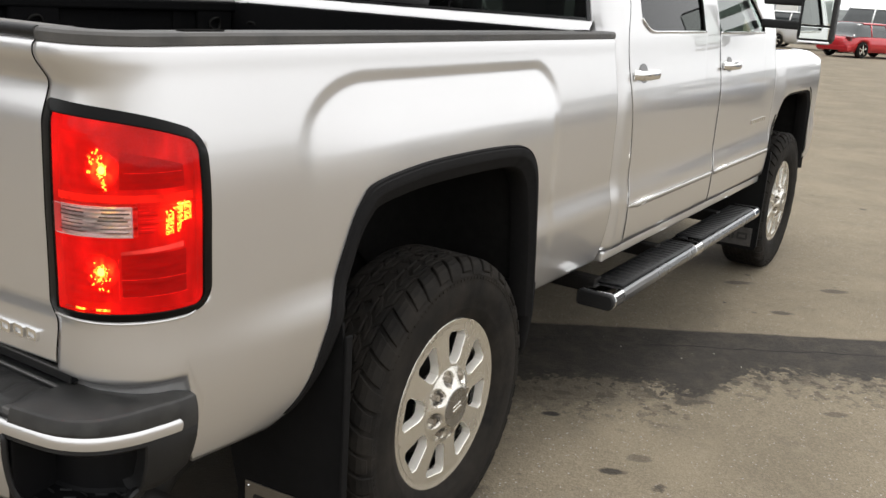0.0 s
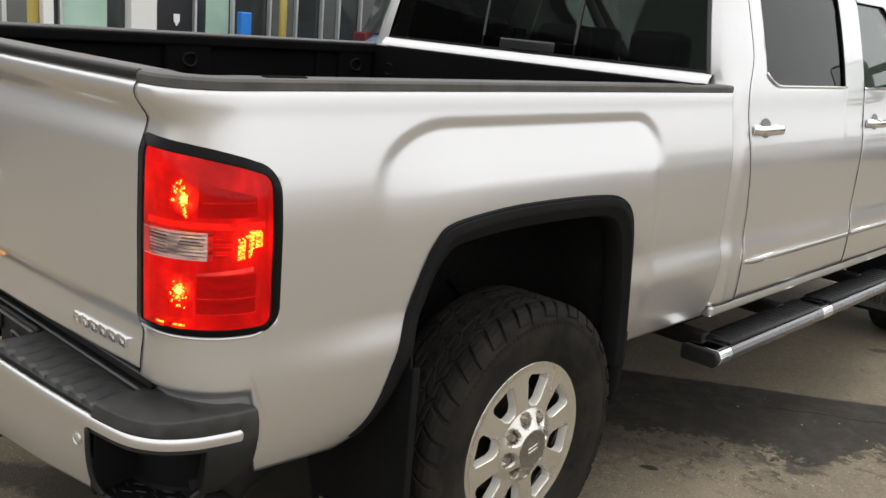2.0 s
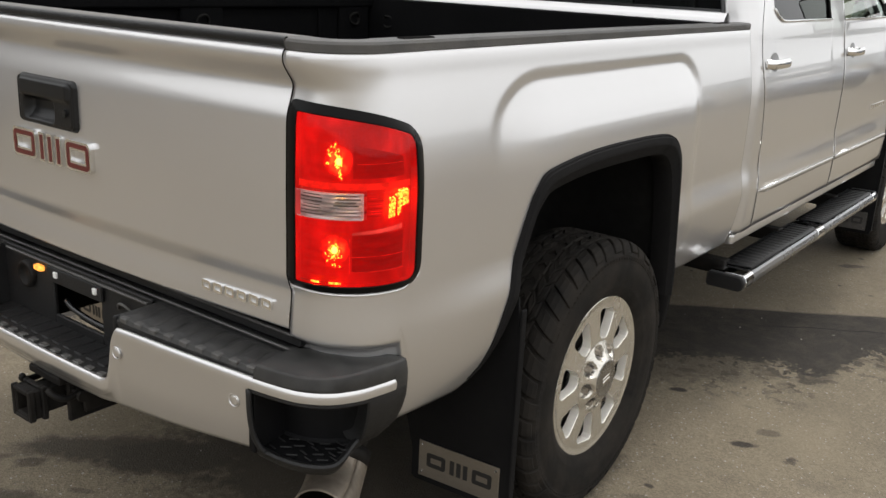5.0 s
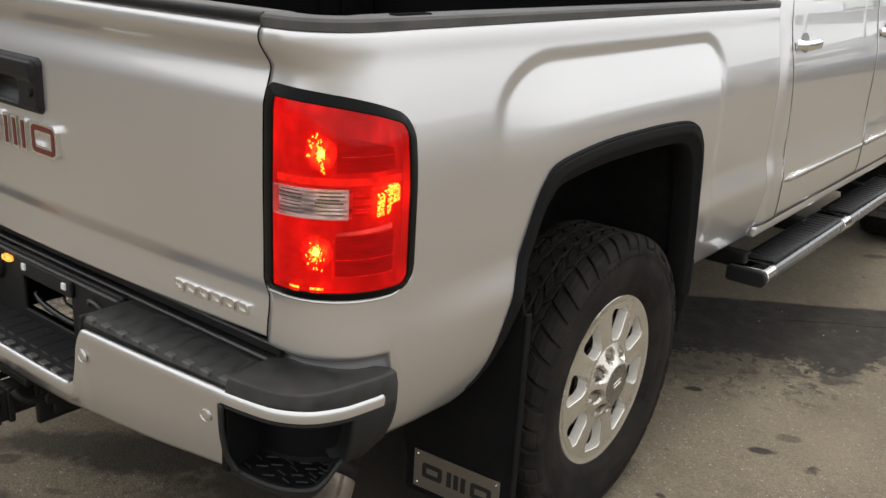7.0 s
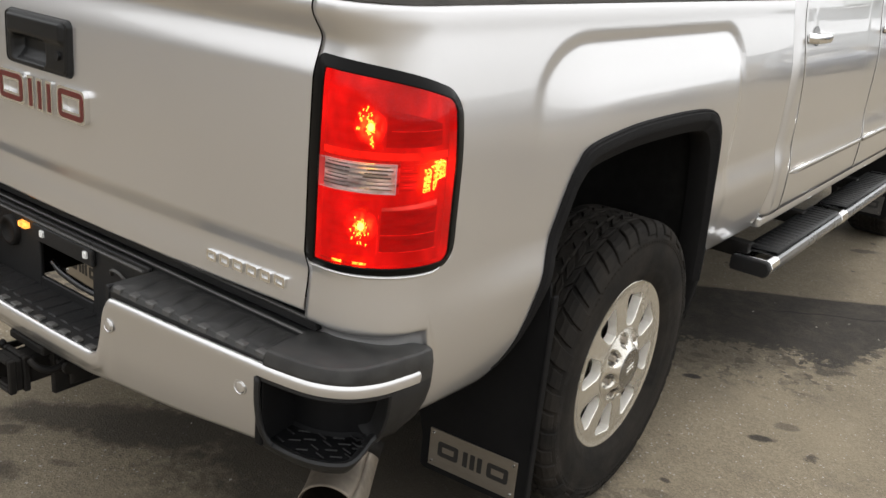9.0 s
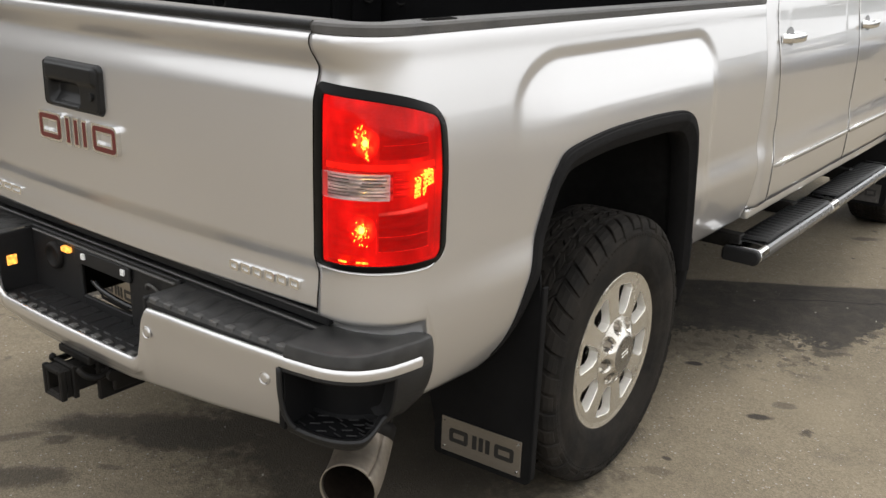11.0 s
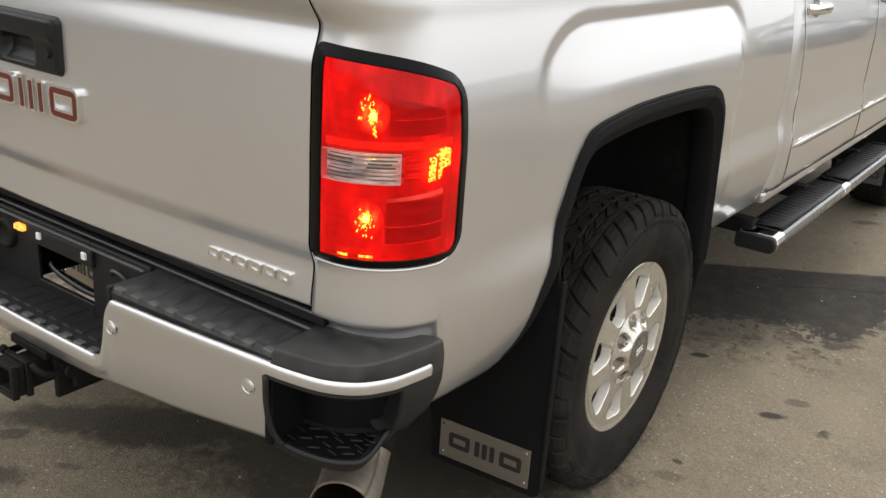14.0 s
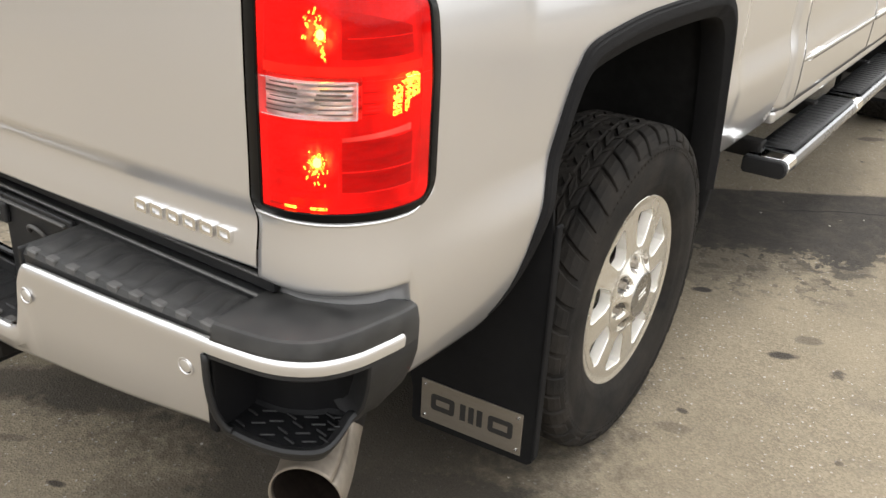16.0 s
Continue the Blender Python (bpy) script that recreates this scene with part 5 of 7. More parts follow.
I_CAP = min(i for i, p in enumerate(BP) if p.x >= 0.800)
LAST = len(BP) - 1
I_END = max(i for i, p in enumerate(BP) if p.y <= -0.998)


def face_section(i):
    t, b = strip_top(i), BOT_Z(BP[i].x)
    return [(0.075, b + 0.012), (0.045, b + 0.001), (0.030, b + 0.003), (0.024, b + 0.014), (0.014, b + (t - b) * 0.45), (0.004, t - 0.045), (0.0015, t - 0.026), (0.0, t - 0.017),
            (0.0, t - 0.010), (0.0018, t - 0.0042), (0.0055, t - 0.0008), (0.013, t - 0.001), (0.016, t - 0.012)]


def strip_section(i):
    t = strip_top(i)
    return [(0.013, t - 0.027), (0.004, t - 0.0275), (0.001, t - 0.025), (0.0, t - 0.017), (0.0, t - 0.010), (0.0018, t - 0.0042), (0.0055, t - 0.0008), (0.013, t - 0.001), (0.016, t - 0.012)]


bumper = sheet("rear_bumper", bumper_rows(0, I_POCKET, face_section), SILVER, truck, "silver painted step bumper with black pads")
sheet("bumper_face", [[mirrored(p) for p in r] for r in bumper_rows(0, I_POCKET, face_section)], SILVER, bumper, "silver painted face", flip=True)
strip_rows = bumper_rows(I_POCKET, I_END, strip_section)
strip_rows.append([p * 0.5 + sum(strip_rows[-1], Vector()) / len(strip_rows[-1]) * 0.5 + Vector((0, 0.006, 0)) for p in strip_rows[-1]])
strip_rows.append([sum(strip_rows[-1], Vector()) / len(strip_rows[-1])] * len(strip_rows[-1]))
both("accent_strip", strip_rows, SILVER, bumper, "silver accent strip")


# black corner: cap above the strip, side pillar, step pocket
CAP_Z = 0.8165


PILLAR_FOOT = curve_table([(-1.10, 0.626), (-1.065, 0.623), (-1.018, 0.617), (-0.985, 0.615), (-0.957, 0.617)])
CAP_INNER = spline([(0.792, -1.090), (0.830, -1.070), (0.858, -1.035), (0.872, -0.990), (0.878, -0.935)], 8)


def cap_row(i):
    """Face, rounded edge and plateau of the cap at a point of the plan line."""
    t, foot = strip_top(i), PILLAR_FOOT(BP[i].y)
    top = CAP_Z - 0.009 * smoothstep(-1.12, -0.96, BP[i].y)
    low = [(0.016, t - 0.014), (0.006, t - 0.008)] if i < I_END else [(0.004, t - 0.040), (0.003, t - 0.020)]
    edge = [(0.003, t + 0.004), (0.0065, top - 0.008), (0.0085, top - 0.0035), (0.0125, top - 0.0008), (0.018, top)]
    row = [Vector((BP[i].x - BN[i].x * o, BP[i].y - BN[i].y * o, max(z, foot) if i >= I_END else z)) for o, z in low + edge]
    c = CAP_INNER[round((i - I_CAP) / (LAST - I_CAP) * (len(CAP_INNER) - 1))]
    row += [Vector((row[-1].x + (c[0] - row[-1].x) * k, row[-1].y + (c[1] - row[-1].y) * k, top + dz)) for k, dz in ((0.3, 0.001), (0.6, 0.002), (0.95, 0.002), (1.0, -0.03))]
    return row


cap_rows = [cap_row(i) for i in range(I_CAP, LAST + 1)]
cap_rows = [[Vector((p.x - 0.006, p.y, min(p.z, 0.785))) for p in cap_rows[0]], [Vector((p.x - 0.002, p.y, min(p.z, CAP_Z - 0.004))) for p in cap_rows[0]]] + cap_rows
both("corner_cap", cap_rows, CAP_TRIM, bumper, "moulded black corner cap, scuffed along its face", sharp=24)


def pocket_frame(i):
    t = strip_top(i)
    return [(0.004, t - 0.026), (0.003, t - 0.034), (0.010, t - 0.040), (0.030, t - 0.042)]


both("pocket_lip", bumper_rows(I_POCKET, I_END + 3, pocket_frame), BLACK_TRIM, bumper, "black pocket lip")
I_PILLAR = min(i for i, p in enumerate(BP) if p.y >= -1.075 and p.x > 0.9)


def pillar_section(i):
    t = strip_top(i)
    foot = min(PILLAR_FOOT(BP[i].y), t - 0.022)
    q = min(1.0, max(0.12, (t - 0.030 - foot) / 0.125))
    g = 1 + 0.55 * smoothstep(-1.04, -0.965, BP[i].y)
    return [(0.070 * g, foot), (0.048 * g, foot + 0.001), (0.032 * g, foot + 0.012 * q), (0.018 * g, foot + 0.036 * q), (0.008 * g, foot + 0.072 * q), (0.004, foot + 0.105 * q), (0.003, t - 0.028), (0.006, t - 0.021), (0.018, t - 0.021)]


pillar_rows = bumper_rows(I_PILLAR, max(i for i, p in enumerate(BP) if p.y <= -0.957), pillar_section)
pillar_rows += [[p + Vector((-0.016, 0.012, 0.002)) for p in pillar_rows[-1]], [p + Vector((-0.045, 0.020, 0.006)) for p in pillar_rows[-1]]]
turn_in = [[Vector((p.x - 0.045, p.y + 0.012, max(p.z, 0.650))) for p in pillar_rows[0]], [Vector((p.x - 0.005, p.y - 0.002, max(p.z, 0.632))) for p in pillar_rows[0]]]
both("corner_pillar", turn_in + pillar_rows, BLACK_TRIM, bumper, "black corner side")


def sill_height(i):
    """Upper edge of the boat-shaped step sill."""
    return 0.604 - 0.007 * smoothstep(0.77, 0.86, BP[i].x) + 0.036 * smoothstep(-1.165, -1.070, BP[i].y) ** 1.5


def lip_section(i):
    z = sill_height(i)
    o = 0.012 * smoothstep(-1.17, -1.08, BP[i].y)
    return [(0.125, z - 0.024), (0.085, z - 0.034), (0.055 + o, z - 0.030), (0.034 + o, z - 0.018), (0.022 + o, z - 0.002), (0.020 + o, z + 0.006), (0.024 + o, z + 0.011), (0.031 + o, z + 0.010), (0.042 + o, z + 0.004)]


both("pocket_sill", bumper_rows(I_POCKET, I_PILLAR + 5, lip_section), BLACK_TRIM, bumper, "black step sill")


WALL = spline([(0.778, -1.125), (0.835, -1.116), (0.875, -1.094), (0.902, -1.066), (0.928, -1.060), (0.952, -1.062)], 8)


def pocket_rows():
    n = I_PILLAR + 1 - I_POCKET
    rows = []
    for k in range(n + 1):
        p, q = BP[I_POCKET + k], BN[I_POCKET + k]
        w = WALL[round(k / n * (len(WALL) - 1))]
        a = Vector((p.x - q.x * 0.040, p.y - q.y * 0.040))
        h = sill_height(I_POCKET + k) + 0.006
        row = [Vector((*(a + (w - a) * t), h + (0.616 - h) * t)) for t in (0.0, 0.3, 0.6, 0.92)]
        row += [Vector((w.x, w.y, z)) for z in (0.622, 0.66, 0.72, 0.765)]
        row += [Vector((*(w + (p - w) * t), 0.768)) for t in (0.5, 0.9)]
        rows.append(row)
    return rows


both("pocket_well", pocket_rows(), BLACK_GRIP, bumper, "dark step pocket")
for mirror in (False, True):
    lo, hi = sorted((XC * 2 - 0.766, XC * 2 - 0.786)) if mirror else (0.766, 0.786)
    block("pocket_edge", (lo, -1.212, 0.600), (hi, -1.10, 0.757), BLACK_GRIP, bumper, bevel=0.004)
    lo, hi = sorted((XC * 2 - 0.80, XC * 2 - 0.962)) if mirror else (0.80, 0.962)
    block("corner_core", (lo, -1.048, 0.672), (hi, -0.988, 0.775), BLACK_GRIP, bumper, bevel=0.01)
for r, t in enumerate((0.10, 0.34, 0.58, 0.82)):
    n = I_PILLAR + 1 - I_POCKET
    count = 6
    for j in range(count):
        f = (j + 0.5 + 0.5 * (r % 2)) / (count + 0.5)
        k = f * n
        p, q = BP[I_POCKET + int(k)], BN[I_POCKET + int(k)]
        w = WALL[round(f * (len(WALL) - 1))]
        a = Vector((p.x - q.x * 0.040, p.y - q.y * 0.040))
        h = sill_height(I_POCKET + int(k)) + 0.006
        c = Vector((*(a + (w - a) * t), h + (0.616 - h) * t + 0.0015))
        for mirror in (False, True):
            bm = bmesh.new()
            box_into(bm, (-0.0120, -0.0022, 0), (0.0120, 0.0022, 0.0035), 0.0015, 1)
            bmesh.ops.transform(bm, matrix=Matrix.Translation(mirrored(c) if mirror else c) @ Matrix.Rotation(radians(38 if (r + j) % 2 else -8), 4, "Z"), verts=bm.verts)
            part("tread_bar", bm, BLACK_TRIM, bumper)

for mirror in (False, True):
    rim_line = spline([(0.784, -1.224, 0.757), (0.785, -1.223, 0.70), (0.789, -1.217, 0.65), (0.799, -1.207, 0.618), (0.806, -1.201, 0.610)], 5)
    tube("pocket_rim", [mirrored(p) for p in rim_line] if mirror else rim_line, 0.0065, BLACK_TRIM, bumper, "black pocket edge", n=10)

# step pads
for mirror in (False, True):
    sg = -1 if mirror else 1
    X = lambda x: 2 * XC - x if mirror else x
    bm = bmesh.new()
    xs = [0.325 + (0.800 - 0.325) * k / 10 for k in range(11)]
    front = lambda x: -1.252 + 0.028 * ((x - XC) / 0.77) ** 2 + 0.012
    lines = []
    for oy, z in ((0.002, 0.770), (0.000, 0.788), (0.006, 0.797), (0.016, 0.800)):
        lines.append([bm.verts.new((X(x), front(x) + oy, z)) for x in xs])
    for y, z in ((-1.105, 0.803), (-1.095, 0.79)):
        lines.append([bm.verts.new((X(x), y, z)) for x in xs])
    for a, b in zip(lines, lines[1:]):
        for j in range(10):
            bm.faces.new((a[j], a[j + 1], b[j + 1], b[j]))
    pad = part("step_pad", bm, CAP_TRIM, bumper, "ribbed black step pad")
    for j in range(9):
        x = 0.352 + 0.0525 * j
        y0 = front(x) + 0.006
        bm = bmesh.new()
        # a rib that widens to a tooth at the edge
        box_into(bm, (X(x) - 0.0135, y0 - 0.0055, 0.786), (X(x) + 0.0135, y0 + 0.012, 0.8005), 0.0025, 1)
        part("tooth", bm, WORN_LIT_TRIM, pad, "worn grey tooth")
        # broad land behind each tooth, parted from the next by a wavy groove
        rows = []
        for q in range(15):
            t = q / 14
            cx, lift = X(x + 0.012) + sg * (0.007 * math.sin(t * 5.2 + 0.6) + 0.010 * t), min(1.0, 8 * t, 8 * (1 - t))
            rows.append([Vector((cx + w * (1 - 0.22 * t), y0 + 0.010 + (-1.118 - y0 - 0.010) * t, 0.8005 + 0.0022 * t + h * lift)) for w, h in ((-0.0225, -0.002), (-0.0200, 0.0030), (-0.0170, 0.0042), (0.0120, 0.0032), (0.0180, 0.0018), (0.0225, -0.002))])
        sheet("rib", rows, CAP_TRIM, pad)
    # wall of the middle notch
    lo, hi = sorted((X(0.318), X(0.330)))
    block("notch_side", (lo, -1.238, 0.62), (hi, -1.10, 0.800), BLACK_TRIM, bumper, bevel=0.004)
    lo, hi = sorted((X(0.3145), X(0.319)))
    lamp = block("plate_lamp", (lo, -1.215, 0.700), (hi, -1.185, 0.730), GLOW_AMBER, bumper, "lit amber plate lamp", bevel=0.002, seg=1)

# notch floor, back wall with the plate opening, ledges below the gate
bm = bmesh.new()
box_into(bm, (XC - 0.345, -1.245, 0.612), (XC + 0.345, -1.12, 0.626), 0.004, 1)
for j in range(12):
    box_into(bm, (XC - 0.305 + j * 0.0525, -1.21, 0.622), (XC - 0.272 + j * 0.0525, -1.13, 0.6295), 0.003, 1)
notch = part("notch_step", bm, BLACK_TRIM, bumper, "black plastic middle step")
for j in range(12):
    x = XC - 0.29 + j * 0.0525
    block("tooth", (x - 0.0135, -1.247, 0.620), (x + 0.0135, -1.228, 0.6325), WORN_LIT_TRIM, notch, "worn grey tooth", bevel=0.0025, seg=1)
bm = bmesh.new()
for lo, hi in (((XC - 0.35, -1.13, 0.62), (XC - 0.10, -1.118, 0.81)), ((XC + 0.13, -1.13, 0.62), (XC + 0.35, -1.118, 0.81)), ((XC - 0.10, -1.13, 0.752), (XC + 0.13, -1.118, 0.81)),
               ((XC - 0.10, -1.13, 0.62), (XC + 0.13, -1.118, 0.652)), ((-0.90, -1.112, 0.775), (0.83, -1.085, 0.815)), ((-0.88, -1.100, 0.82), (0.81, -1.075, 0.846)),
               ((-0.86, -1.07, 0.80), (0.80, -1.04, 0.90))):
    box_into(bm, lo, hi, 0.003, 1)
part("bumper_back", bm, BLACK_TRIM, bumper, "black bumper back panel with plate opening")
# grey strips paint the highlight along the panel and ledge edges
for name, lo, hi in (("panel_lip", (XC - 0.335, -1.1365, 0.794), (XC + 0.335, -1.128, 0.800)), ("ledge_lip", (-0.895, -1.1165, 0.811), (0.825, -1.108, 0.8165)), ("ledge_lip", (-0.875, -1.1045, 0.840), (0.805, -1.094, 0.8455))):
    block(name, lo, hi, WORN_LIT_TRIM, bumper, "ledge edge with its highlight painted grey", bevel=0.002, seg=1)
arc = [Vector((0.209 + 0.026 * math.cos(a), -1.131 - 0.010 * math.sin(a), 0.752 + 0.020 * math.sin(a))) for a in [math.pi * k / 12 for k in range(13)]]
tube("loop", arc, 0.004, WORN_LIT_TRIM, bumper, "grey moulded loop", n=8)
coil = [Vector((0.085 + 0.026 * math.cos(a), -1.105 + 0.0028 * a, 0.722 + 0.024 * math.sin(a))) for a in [2 * math.pi * k / 16 for k in range(65)]]
tube("coiled_wire", coil, 0.006, BLACK_TRIM, bumper, "black coiled wire", n=7)
block("plate_bracket", (XC - 0.11, -1.142, 0.752), (XC + 0.15, -1.130, 0.795), BLACK_TRIM, bumper, bevel=0.004)
for x in (-0.090, 0.096):
    block("bolt", (x - 0.008, -1.148, 0.770), (x + 0.008, -1.141, 0.787), mat("white_nylon", (0.7, 0.7, 0.68), 0.5, grain=0.05) if x < 0 else bpy.data.materials["white_nylon"], bumper, "white nylon plate screw", bevel=0.002)
tube("tow_wire", spline([(0.13, -1.10, 0.66), (0.06, -1.125, 0.675), (-0.03, -1.13, 0.69), (-0.09, -1.12, 0.70)], 6), 0.008, BLACK_GLOSS, bumper)
lathe("trailer_socket", [(-0.01, 0.040), (0.008, 0.040), (0.012, 0.035), (0.012, 0.028), (0.004, 0.027), (0.004, 0.0)], IRON, bumper, "round trailer socket", n=28, m=pose(-0.255, -1.133, 0.742, 0, 0, -90))
block("lamp_lens", (-0.204, -1.144, 0.768), (-0.168, -1.129, 0.784), GLOW_AMBER, bumper, "lit amber plate lamp", bevel=0.003)
for x, y in ((0.736, -1.2345), (0.345, -1.2610), (2 * XC - 0.736, -1.2345), (2 * XC - 0.345, -1.2610)):
    turn = -math.degrees(math.atan2((x - XC) * 0.10, 1)) * -1
    m = pose(x, y + 0.011, 0.716, 0, 0, -90 + turn)
    ring = lathe("parking_sensor", [(0.0, 0.0165), (0.0016, 0.0162), (0.0024, 0.0150), (0.0016, 0.0132), (-0.001, 0.0130)], SILVER, bumper, "round parking sensor in body colour", n=28, m=m)
    lathe("gap", [(-0.0005, 0.0133), (-0.0005, 0.0112)], BLACK_DEEP, ring, n=24, m=m)
    lathe("sensor_face", [(-0.001, 0.0116), (0.0012, 0.0114), (0.0018, 0.0100), (0.0020, 0.0)], SILVER, ring, n=24, m=m)

# ---- tow hitch, exhaust, underside ----
def square_tube(name, c, w, t, y0, y1, material, parent, label=""):
    bm = bmesh.new()
    for lo, hi in (((-w, -w), (-w + t, w)), ((w - t, -w), (w, w)), ((-w + t, w - t), (w - t, w)), ((-w + t, -w), (w - t, -w + t))):
        box_into(bm, (c[0] + lo[0], y0, c[1] + lo[1]), (c[0] + hi[0], y1, c[1] + hi[1]), 0.003, 1)
    return part(name, bm, material, parent, label)


hitch = square_tube("hitch_receiver", (XC, 0.474), 0.034, 0.008, -1.30, -0.80, IRON, truck, "black square hitch receiver")
for w, y0, y1 in ((0.045, -1.304, -1.286), (0.041, -1.286, -1.268), (0.047, -1.268, -1.252)):
    square_tube("collar", (XC, 0.474), w, w - 0.033, y0, y1, IRON, hitch, "black reinforcing collar")
for sx in (-1, 1):
    loop = [Vector((XC + sx * (0.062 + 0.030 * math.sin(a)), -1.215 - 0.045 * math.cos(a), 0.520 - 0.030 * math.sin(a))) for a in [math.pi * k / 12 for k in range(13)]]
    tube("chain_loop", loop, 0.009, IRON, hitch, "black safety chain loop", n=8)
    block("gusset", (XC + sx * 0.085 - 0.007, -1.175, 0.430), (XC + sx * 0.085 + 0.007, -1.03, 0.560), IRON, hitch, bevel=0.006, seg=2)
block("end_plug", (XC - 0.026, -1.25, 0.448), (XC + 0.026, -1.20, 0.500), BLACK_DEEP, hitch, bevel=0.002)
bm = bmesh.new()
box_into(bm, (XC - 0.075, -1.235, 0.522), (XC + 0.075, -1.05, 0.545), 0.004, 1)
box_into(bm, (XC + 0.050, -1.205, 0.405), (XC + 0.066, -1.06, 0.545), 0.004, 1)
box_into(bm, (XC - 0.066, -1.205, 0.405), (XC - 0.050, -1.06, 0.545), 0.004, 1)
box_into(bm, (XC - 0.45, -1.06, 0.455), (XC + 0.45, -0.97, 0.535), 0.010, 2)
part("hitch_frame", bm, IRON, hitch, "black hitch cross bar")
tube("pin", [(XC - 0.075, -1.19, 0.492), (XC + 0.115, -1.19, 0.492)], 0.008, IRON, hitch)
bm = bmesh.new()
bmesh.ops.create_cone(bm, cap_ends=True, segments=12, radius1=0.016, radius2=0.016, depth=0.012, matrix=pose(XC + 0.11, -1.19, 0.492, 0, 90))
part("pin_head", bm, IRON, hitch)

pipe = [(0.836, -1.066, 0.396), (0.814, -1.021, 0.398), (0.787, -0.975, 0.402), (0.763, -0.935, 0.414), (0.748, -0.905, 0.436), (0.738, -0.880, 0.462)]
exhaust = sheet("exhaust_pipe", tube_rows(spline(pipe, 6), lambda t: 0.0670, 36), STEEL, truck, "sooty steel exhaust tip with an open bore", thick=0.003)
sheet("inner_soot", tube_rows(spline(pipe, 6)[1:], 0.0632, 28), SOOT, exhaust, "sooty bore", flip=True)
# dark colour here stands for the shade under the bumper
tube("front_pipe", spline([(0.738, -0.880, 0.462), (0.725, -0.80, 0.51), (0.70, -0.58, 0.56), (0.62, -0.3, 0.66)], 6), 0.050, IRON, exhaust, "pipe under the bed, its shade in the dark colour")
tube("clamp", [(0.748, -0.905, 0.436), (0.738, -0.880, 0.462)], 0.072, IRON, exhaust, "dark clamp")

# frame and floor, plus unseen low boxes added to block light underneath
bm = bmesh.new()
for lo, hi in (((-0.52, -1.0, 0.52), (-0.42, 4.6, 0.68)), ((0.36, -1.0, 0.52), (0.46, 4.6, 0.68)), ((-0.52, -1.03, 0.86), (0.46, 1.05, 0.898)),
               ((-0.92, 1.10, 0.56), (0.86, 3.35, 0.70)), ((-0.90, 0.75, 0.36), (-0.56, 2.30, 0.60)), ((-0.26, 1.3, 0.34), (0.22, 3.3, 0.60)), ((-0.30, -0.92, 0.66), (0.24, -0.30, 0.80)), ((-0.42, -0.5, 0.55), (0.36, -0.42, 0.65)), ((-0.50, 3.4, 0.55), (0.44, 4.6, 1.1))):
    box_into(bm, lo, hi, 0.01, 1)
part("underbody", bm, BLACK_DEEP, truck, "dark frame rails and floor pans, with unseen light-blocking boxes")
for y in (-0.09, 3.82):
    for x in (2 * XC - 0.475, 0.465):
        block("inner_fender", (x - 0.01, y - 0.70, 0.50), (x + 0.01, y + 0.62, 1.16), BLACK_DEEP, truck, "black inner fender", bevel=0.0)
for y in (0.0, 3.904):
    tube("axle", [(-0.80, y, HUB_Z), (-0.2, y, HUB_Z), (0.74, y, HUB_Z)], 0.055, IRON, truck, "dark axle tube")
bm = bmesh.new()
bmesh.ops.create_uvsphere(bm, u_segments=16, v_segments=10, radius=0.16, matrix=Matrix.Translation((XC, 0.0, HUB_Z)))
part("differential", bm, IRON, truck, "dark differential housing", smooth=True)
tube("spare_tyre", [Vector((XC + 0.27 * math.cos(a), -0.62 + 0.27 * math.sin(a), 0.70)) for a in [2 * math.pi * k / 24 for k in range(25)]], 0.10, RUBBER, truck, "spare tyre under the bed")

# ---- cab ----
CAB = curve_table([(0.60, -0.040), (0.64, -0.012), (0.69, 0.006), (0.78, 0.0120), (0.845, 0.0125), (0.93, 0.0005), (0.96, -0.001), (1.00, 0.0), (1.16, 0.0005), (1.20, -0.001), (1.25, -0.006), (1.28, -0.0105),
                   (1.305, -0.0150), (1.34, -0.0213), (1.40, -0.0305), (1.45, -0.0365), (1.475, -0.0410), (1.55, -0.058), (1.70, -0.100), (1.85, -0.150), (1.91, -0.19)])
CX = 0.986


def cab_skin(y, z, out=0.0):
    return Vector((CX + CAB(z) + out, y, z))


def back_y(z):
    return 1.050 + 0.026 * smoothstep(1.38, 1.49, z) + 0.22 * max(0.0, z - 1.50) ** 1.35


# rear corner and C-pillar: back face, rounded corner, side
def seam_y(z):
    """The rear edge of the rear door."""
    return 1.213 - 0.062 * smoothstep(0.95, 1.40, z) + 0.050 * smoothstep(1.44, 1.60, z)


def corner_rows():
    rows = []
    for i in range(24):
        col = []
        for j in range(60):
            z = 0.672 + (1.91 - 0.672) * j / 59
            x = CX + CAB(z)
            yb = back_y(z)
            r = min(0.075, max(0.02, seam_y(z) - 0.020 - yb))
            xin = 0.822 - 0.20 * max(0.0, z - 1.505) * 1.1 if z > 1.505 else 0.822
            if i < 6:
                col.append(Vector((xin + (x - r - xin) * i / 6, yb, z)))
            elif i < 18:
                a = (i - 6) / 12 * math.pi / 2
                col.append(Vector((x - r + r * math.sin(a), yb + r - r * math.cos(a), z)))
            else:
                t = (i - 18) / 5
                y0 = yb + r
                col.append(Vector((x, y0 + (seam_y(z) - 0.006 - y0) * t, z)))
        rows.append(col)
    return rows


cab = sheet("cab_corner", corner_rows(), SILVER, truck, "silver cab corner and pillar", thick=0.01, rim=BLACK_DEEP)
sheet("cab_corner", [[mirrored(p) for p in r] for r in corner_rows()], SILVER, truck, "silver cab corner and pillar", thick=0.01, flip=True, rim=BLACK_DEEP)
block("cab_back", (2 * XC - 0.83, 1.082, 0.70), (0.83, 1.10, 1.507), SILVER, truck, "silver cab back panel", bevel=0.006)
